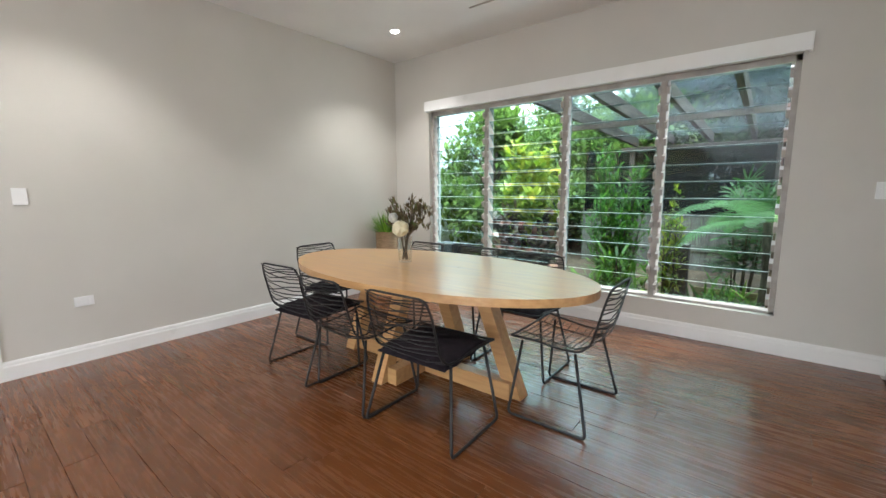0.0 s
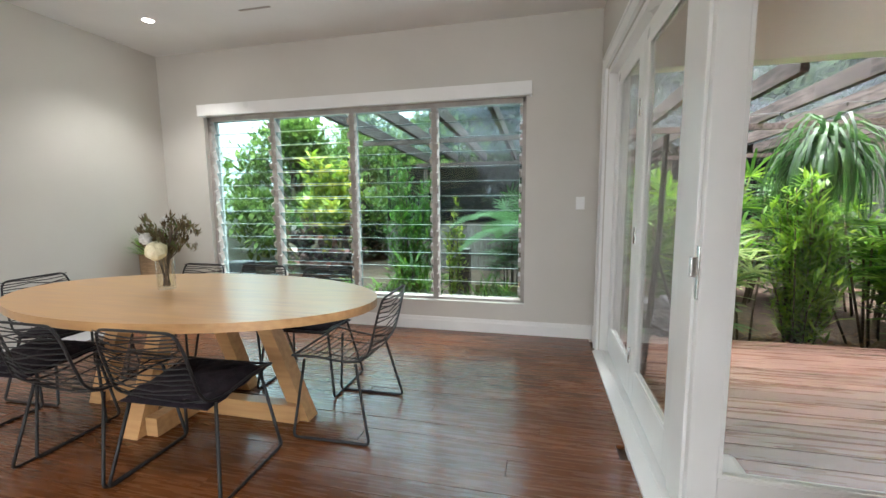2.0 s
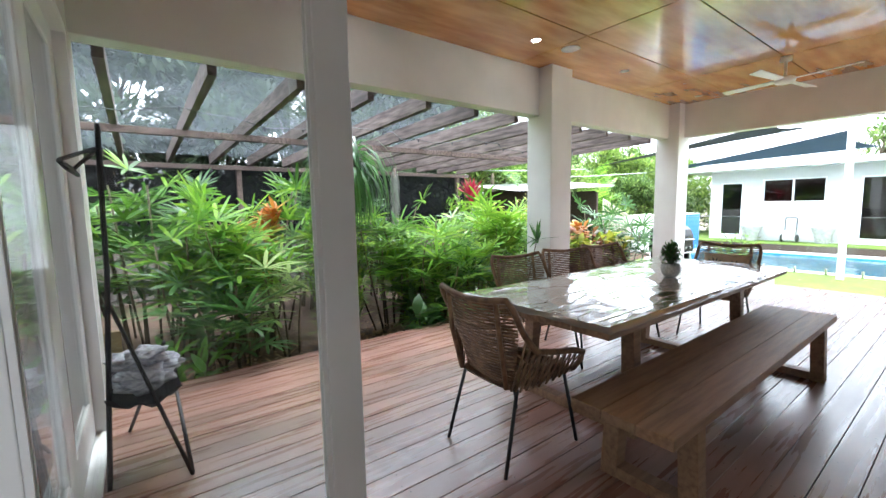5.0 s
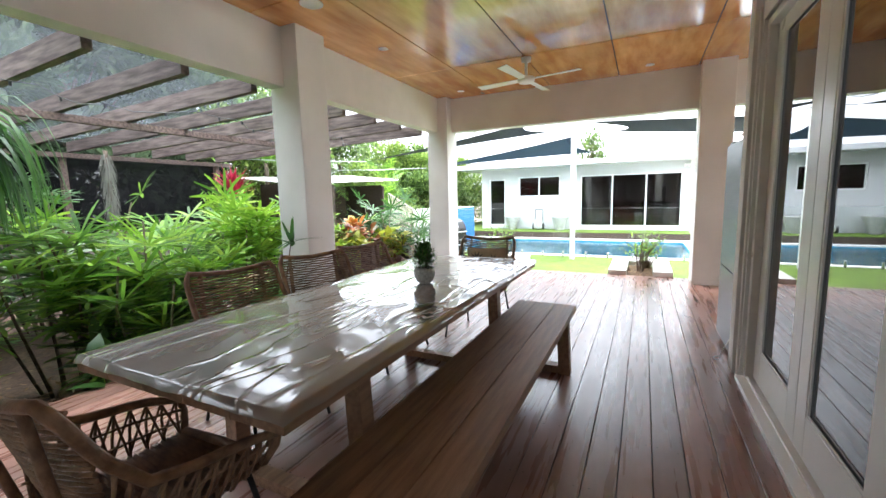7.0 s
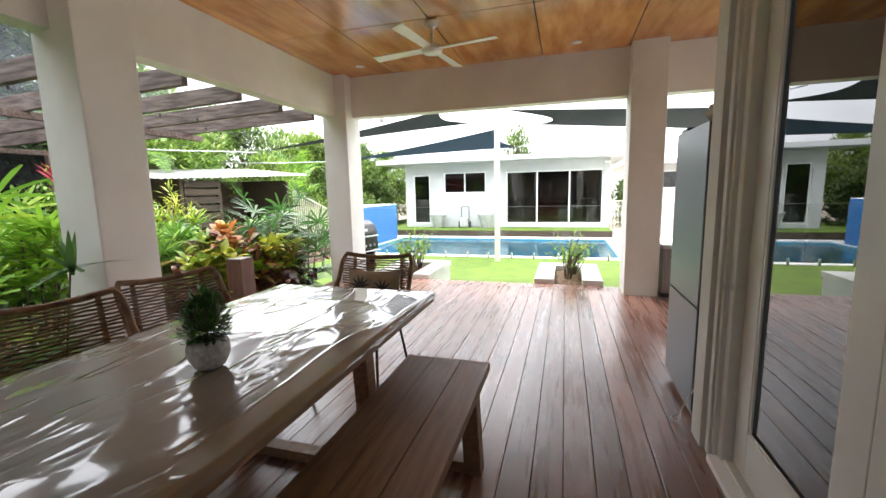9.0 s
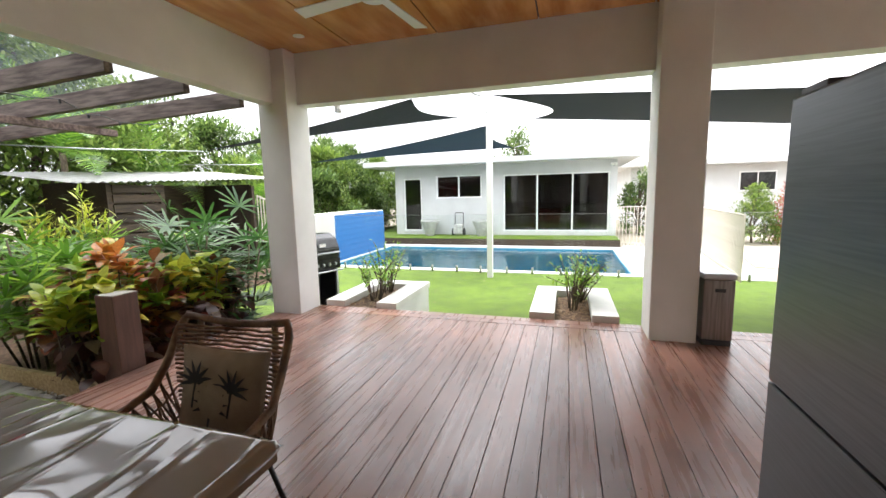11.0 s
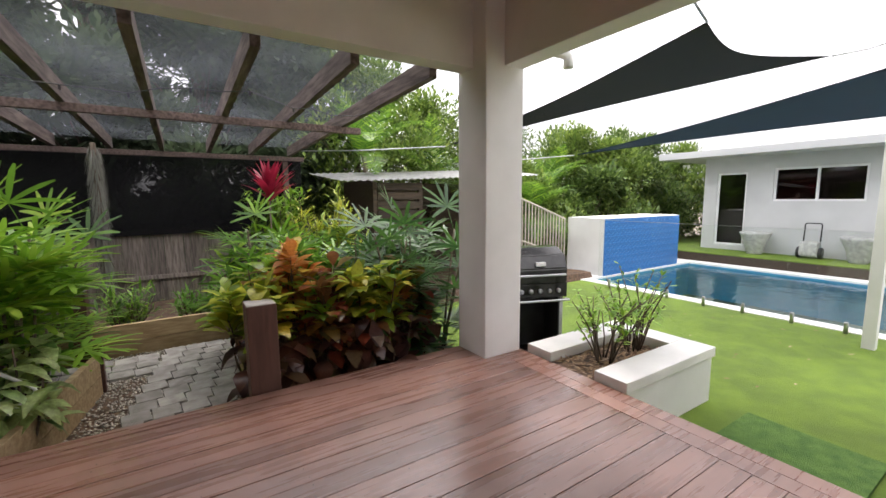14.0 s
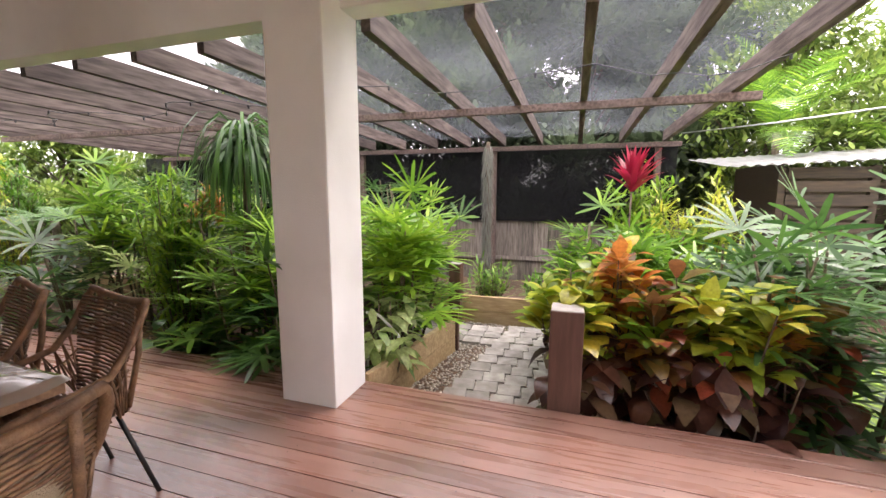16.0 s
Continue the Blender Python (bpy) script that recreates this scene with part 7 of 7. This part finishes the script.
turned(bm, pose(0, 0.0, 0))
part("badge_plate", bm, M["plastic_white"], hood)

# pool house
HX = 19.8
ph = thing("pool_house", "low white pool house with sliding glass doors", "house")
openings = [(-0.52, 3.12, -0.03, 2.04), (3.93, 5.71, 1.22, 2.08), (6.31, 7.06, -0.03, 2.01)]
ys = sorted({-0.75, 7.40, *[q for o in openings for q in o[:2]]})
for a, b in zip(ys, ys[1:]):
    o = [o for o in openings if o[0] <= a and b <= o[1]]
    for z0, z1 in ([(-0.5, 2.45)] if not o else [(-0.5, o[0][2]), (o[0][3], 2.45)]):
        solid("wall_section", [(HX, a, z0, HX + 0.2, b, z1)], M["house_white"], parent=ph)
solid("side_wall", [(HX + 0.2, -0.75, -0.5, 26, -0.55, 2.45)], M["house_white"], parent=ph)
solid("side_wall", [(HX + 0.2, 7.2, -0.5, 26, 7.40, 2.45)], M["house_white"], parent=ph)
solid("back_wall", [(25.8, -0.55, -0.5, 26, 7.2, 2.45)], M["house_white"], parent=ph)
bm = bmesh.new()
box(bm, HX + 0.2, -0.55, -0.2, 25.8, 7.2, -0.05)
box(bm, HX + 2.6, -0.5, -0.05, HX + 2.7, 7.1, 2.4)
part("inside", bm, M["wall"], ph)
bm = bmesh.new()
box(bm, 18.95, -1.40, 2.44, 26.6, 8.35, 2.62, 0.01)
part("roof", bm, M["house_white"], ph, "flat roof with a deep white fascia")
for o, n, nm in ((openings[0], 3, "sliding_door"), (openings[1], 2, "window"), (openings[2], 1, "side_door")):
    w = bmesh.new()
    box(w, HX + 0.05, o[0], o[3] - 0.05, HX + 0.12, o[1], o[3])
    fr_ = part(nm, w, M["alu"], ph, "white aluminium frame")
    solid("sill", [(HX + 0.05, o[0], o[2], HX + 0.12, o[1], o[2] + 0.05)], M["alu"], parent=fr_)
    for k in range(n + 1):
        y = o[0] + (o[1] - o[0]) * k / n
        y = min(max(y, o[0] + 0.025), o[1] - 0.025)
        b2 = bmesh.new()
        box(b2, HX + 0.048, y - 0.027, o[2], HX + 0.122, y + 0.027, o[3])
        part("frame_bar", b2, M["alu"], fr_)
    for k in range(n):
        b2 = bmesh.new()
        ya, yb = o[0] + (o[1] - o[0]) * k / n, o[0] + (o[1] - o[0]) * (k + 1) / n
        box(b2, HX + 0.083, ya + 0.02, o[2] + 0.04, HX + 0.088, yb - 0.02, o[3] - 0.04)
        g = part("pane", b2, M["house_glass"], fr_)
        g.visible_shadow = False
bm = bmesh.new()
for k in range(9):
    box(bm, HX + 0.22 + 0.02 * (k % 2), 4.86 + k * 0.09, 1.15, HX + 0.25 + 0.02 * (k % 2), 4.95 + k * 0.09, 2.15)
part("curtain", bm, M["red_curtain"], ph, "rust-red curtain behind the window")
for y, h in ((0.3, 0.9), (1.6, 0.75)):
    bm = bmesh.new()
    box(bm, HX + 1.2, y - 0.5, -0.05, HX + 1.9, y + 0.6, h, 0.03)
    part("sofa_block", bm, M["red_curtain"] if y > 1 else M["dark_glass"], ph, "dim furniture inside")
bm = bmesh.new()
box(bm, HX + 2.55, 0.6, 0.9, HX + 2.6, 2.6, 1.7)
part("inner_window", bm, M["ceiling"], ph, "pale panel on the inner wall")
for y in (-0.62, 7.9):
    bm = bmesh.new()
    tube(bm, [(HX, y, 2.25), (HX - 0.10, y, 2.30)], 0.02, 6)
    for s in (-0.06, 0.06):
        lathe(bm, [(0.02, 2.20), (0.05, 2.27), (0.03, 2.31)], 10, HX - 0.12, y + s)
    part("flood_lamp", bm, M["plastic_white"], ph, "twin outdoor flood lamp")
rod = thing("roof_pole", "thin steel pole on the pool house roof", "pole")
bm = bmesh.new()
tube(bm, [(20.1, 1.0, 2.6), (20.1, 1.0, 3.5)], 0.04, 8)
part("pole", bm, M["steel"], rod)
for y in (5.85, 3.85):
    sp = thing("stone_planter", "grey carved stone pot on the turf by the house", "pot", pose(19.35, y, -0.17), "stone pots")
    bm = bmesh.new()
    lathe(bm, [(0.16, 0), (0.18, 0.04), (0.24, 0.30), (0.34, 0.52), (0.36, 0.58), (0.31, 0.58), (0.22, 0.4), (0.05, 0.38)], 20)
    part("pot_body", bm, M["stone_pot"], sp)
hr = thing("pressure_washer", "grey garden machine with hoses by the house wall", "machine", pose(19.45, 4.75, -0.17))
bm = bmesh.new()
box(bm, -0.15, -0.18, 0.06, 0.15, 0.18, 0.42, 0.05)
part("machine_body", bm, M["stone_pot"], hr)
bm = bmesh.new()
tube(bm, arc([(0.1, -0.16, 0.3), (0.14, -0.16, 0.85), (0.14, 0.16, 0.85), (0.1, 0.16, 0.3)], 0.05), 0.015, 6)
part("push_handle", bm, M["black_steel"], hr)
for s in (-1, 1):
    bm = bmesh.new()
    lathe(bm, [(0.13, -0.03), (0.14, 0.0), (0.13, 0.03), (0.04, 0.03)], 16)
    turned(bm, pose(0.02, s * 0.21, 0.14, 90))
    part("wheel", bm, M["plastic_dark"], hr)

# neighbour's house and far bushes
nb = thing("neighbour_house", "white weatherboard house with a grey roof", "house")
bm = bmesh.new()
box(bm, 27.5, -22, -0.5, 34, -2.2, 2.5)
part("wall_body", bm, M["house_white"], nb)
bm = bmesh.new()
box(bm, 26.7, -22.8, 2.5, 34.8, -1.4, 2.72)
q0 = [bm.verts.new(p) for p in ((26.7, -22.8, 2.72), (34.8, -22.8, 2.72), (34.8, -1.4, 2.72), (26.7, -1.4, 2.72), (30.7, -19.5, 3.6), (30.7, -4.7, 3.6))]
for idx in ((0, 1, 4), (1, 2, 5, 4), (2, 3, 5), (3, 0, 4, 5)):
    bm.faces.new([q0[i] for i in idx])
part("roof", bm, M["roof_iron"], nb, "grey metal roof")
for k in range(6):
    y = -4.0 - k * 2.9
    b2 = bmesh.new()
    box(b2, 27.44, y - 1.5, 1.2, 27.52, y, 2.15)
    wd = part("window", b2, M["alu"], nb, "white framed window")
    for j in range(2):
        b3 = bmesh.new()
        box(b3, 27.425, y - 1.44 + j * 0.72, 1.27, 27.445, y - 0.78 + j * 0.72, 2.08)
        part("pane", b3, M["bbq"], wd)
for x, y, h, r, s in ((20.6, -6.7, 2.0, 1.15, 141), (22.2, -8.9, 2.1, 1.3, 142)):
    tree(x, y, -0.46, h, r, 11000, M["lf_redbush"], s, "rounded dense bush with red young leaves", 0.05, (0.06, 0.11), 0.5, 0.05, "bushes by the driveway", "red_bush")
tree(20.4, -5.0, -0.46, 1.8, 0.8, 6000, M["lf_tree_b"], 143, "rounded pale green bush", 0.04, (0.06, 0.11), 0.5, 0.05, "bushes by the driveway", "green_bush")
tree(23.5, -2.0, -0.5, 2.6, 0.9, 2600, M["lf_tree"], 144, T3, 0.08, (0.1, 0.18), 0.5, 0.05)
for k, (x, y, h, r, s) in enumerate(((36, 4.5, 6.2, 2.0, 151), (24, 17, 5, 2.6, 155), (40, -22, 6, 3, 156), (24, -28, 7, 3, 157), (8, -24, 7, 3, 158), (-2, -22, 7, 3, 159))):
    tree(x, y, -0.5, h, r, 3000, M["lf_tree"], s, "tall leafy tree in the distance", 0.2, (0.2, 0.36), 0.5, 0.1, "far trees")

# dark tub outside the louvre window
tb = thing("dark_tub", "square black plastic tub in the garden", "tub", pose(-3.57, 4.62, GZ))
bm = bmesh.new()
box(bm, -0.12, -0.12, 0.0, 0.12, 0.12, 0.86, 0.02)
part("tub_body", bm, M["plastic_dark"], tb)


# ---- floor and deck boards, piece by piece ----
def boards(parent, name, x0, x1, y0, y1, w, gap, z0, z1, lengths, material, seed, bevel=0.0016):
    """Rows of boards along x with staggered butt joints; alike boards share one mesh."""
    rnd, store = random.Random(seed), {}
    y = y0
    while y < y1 - 0.01:
        wy = min(w, y1 - y)
        x = x0 - rnd.random() * lengths * 0.8
        while x < x1:
            xa, xb = max(x, x0), min(x + lengths, x1)
            x += lengths
            if xb - xa < 0.05:
                continue
            key = (round(xb - xa, 1), round(wy, 3))
            if key not in store:
                bm = bmesh.new()
                box(bm, -0.5, 0, z0, 0.5, wy - gap, z1)
                top = [e for e in bm.edges if all(q.co.z > z1 - 1e-6 for q in e.verts)]
                bmesh.ops.bevel(bm, geom=top, offset=bevel, segments=1, affect="EDGES")
                for q in bm.verts:
                    q.co.x *= key[0]
                store[key] = mesh_of(name, bm, material)
            ob = new(name, store[key])
            ob.parent = parent
            ob.location = ((xa + xb) / 2, y, rnd.uniform(-0.0012, 0.0012))
            ob.scale.x = (xb - xa - 0.002) / key[0]
        y += w


floor = thing("floor", "dark strand bamboo floorboards with a satin finish", "floor", kind="structure")
boards(floor, "floor_board", -4.0, 0.69, 0.0, 4.0, 0.126, 0.0012, -0.02, 0.0, 1.85, M["bamboo"], 3, 0.0012)
bm = bmesh.new()
for i in range(36):
    box(bm, -5.4, -4.6 + i * 0.1277, -0.02, 5.45 if i < 35 else 0.69, -4.6 + i * 0.1277 + 0.1262, 0.0)
rest = part("floor_boards_behind", bm, M["bamboo"], floor)
rest["kind"] = "stuff"
deck = thing("deck", "reddish-brown oiled hardwood decking boards", "deck", kind="structure")
boards(deck, "deck_board", 0.905, 8.845, 0.1226, 4.245, 0.1434, 0.0032, -0.035, 0.0, 60.0, M["deck"], 8, 0.0018)
boards(deck, "deck_board", 5.66, 8.845, -5.3266, 0.1226, 0.1434, 0.0032, -0.035, 0.0, 60.0, M["deck"], 9, 0.0018)
for ya, yb in ((-5.4, -2.55), (-2.547, 0.42), (0.423, 2.60), (2.603, 4.245)):
    for xa, xb in ((8.8485, 8.965), (8.9685, 9.085)):
        bm = bmesh.new()
        box(bm, xa, ya, -0.035, xb, yb, 0.0, 0.0018)
        part("border_board", bm, M["deck"], deck)
bm = bmesh.new()
box(bm, 9.06, -5.4, -0.42, 9.09, 4.25, -0.036, 0.003)
part("fascia_board", bm, M["deck"], deck)
bm = bmesh.new()
box(bm, 0.905, 4.236, -0.42, 9.06, 4.262, -0.036, 0.003)
part("fascia_board", bm, M["deck"], deck)

# screw heads over the joists
v, f = [], []
rnd = random.Random(41)
for y0, y1, x0 in ((0.1226, 4.2, 1.15), (-3.032, 0.08, 5.8)):
    for i in range(int((y1 - y0) / 0.1434)):
        for k in range(int((8.80 - x0) / 0.45) + 1):
            for s in (0.028, 0.112):
                cx, cy, n = x0 + k * 0.45 + rnd.uniform(-0.012, 0.012), y0 + i * 0.1434 + s + rnd.uniform(-0.004, 0.004), len(v)
                v += [(cx + 0.0042 * math.cos(a * math.pi / 3), cy + 0.0042 * math.sin(a * math.pi / 3), 0.0018) for a in range(6)]
                f.append(tuple(range(n, n + 6)))
me = bpy.data.meshes.new("deck_screws")
me.from_pydata(v, [], f)
me.materials.append(M["black_steel"])
ob = new("deck_screws", me)
ob.parent = deck
ob["kind"] = "stuff"
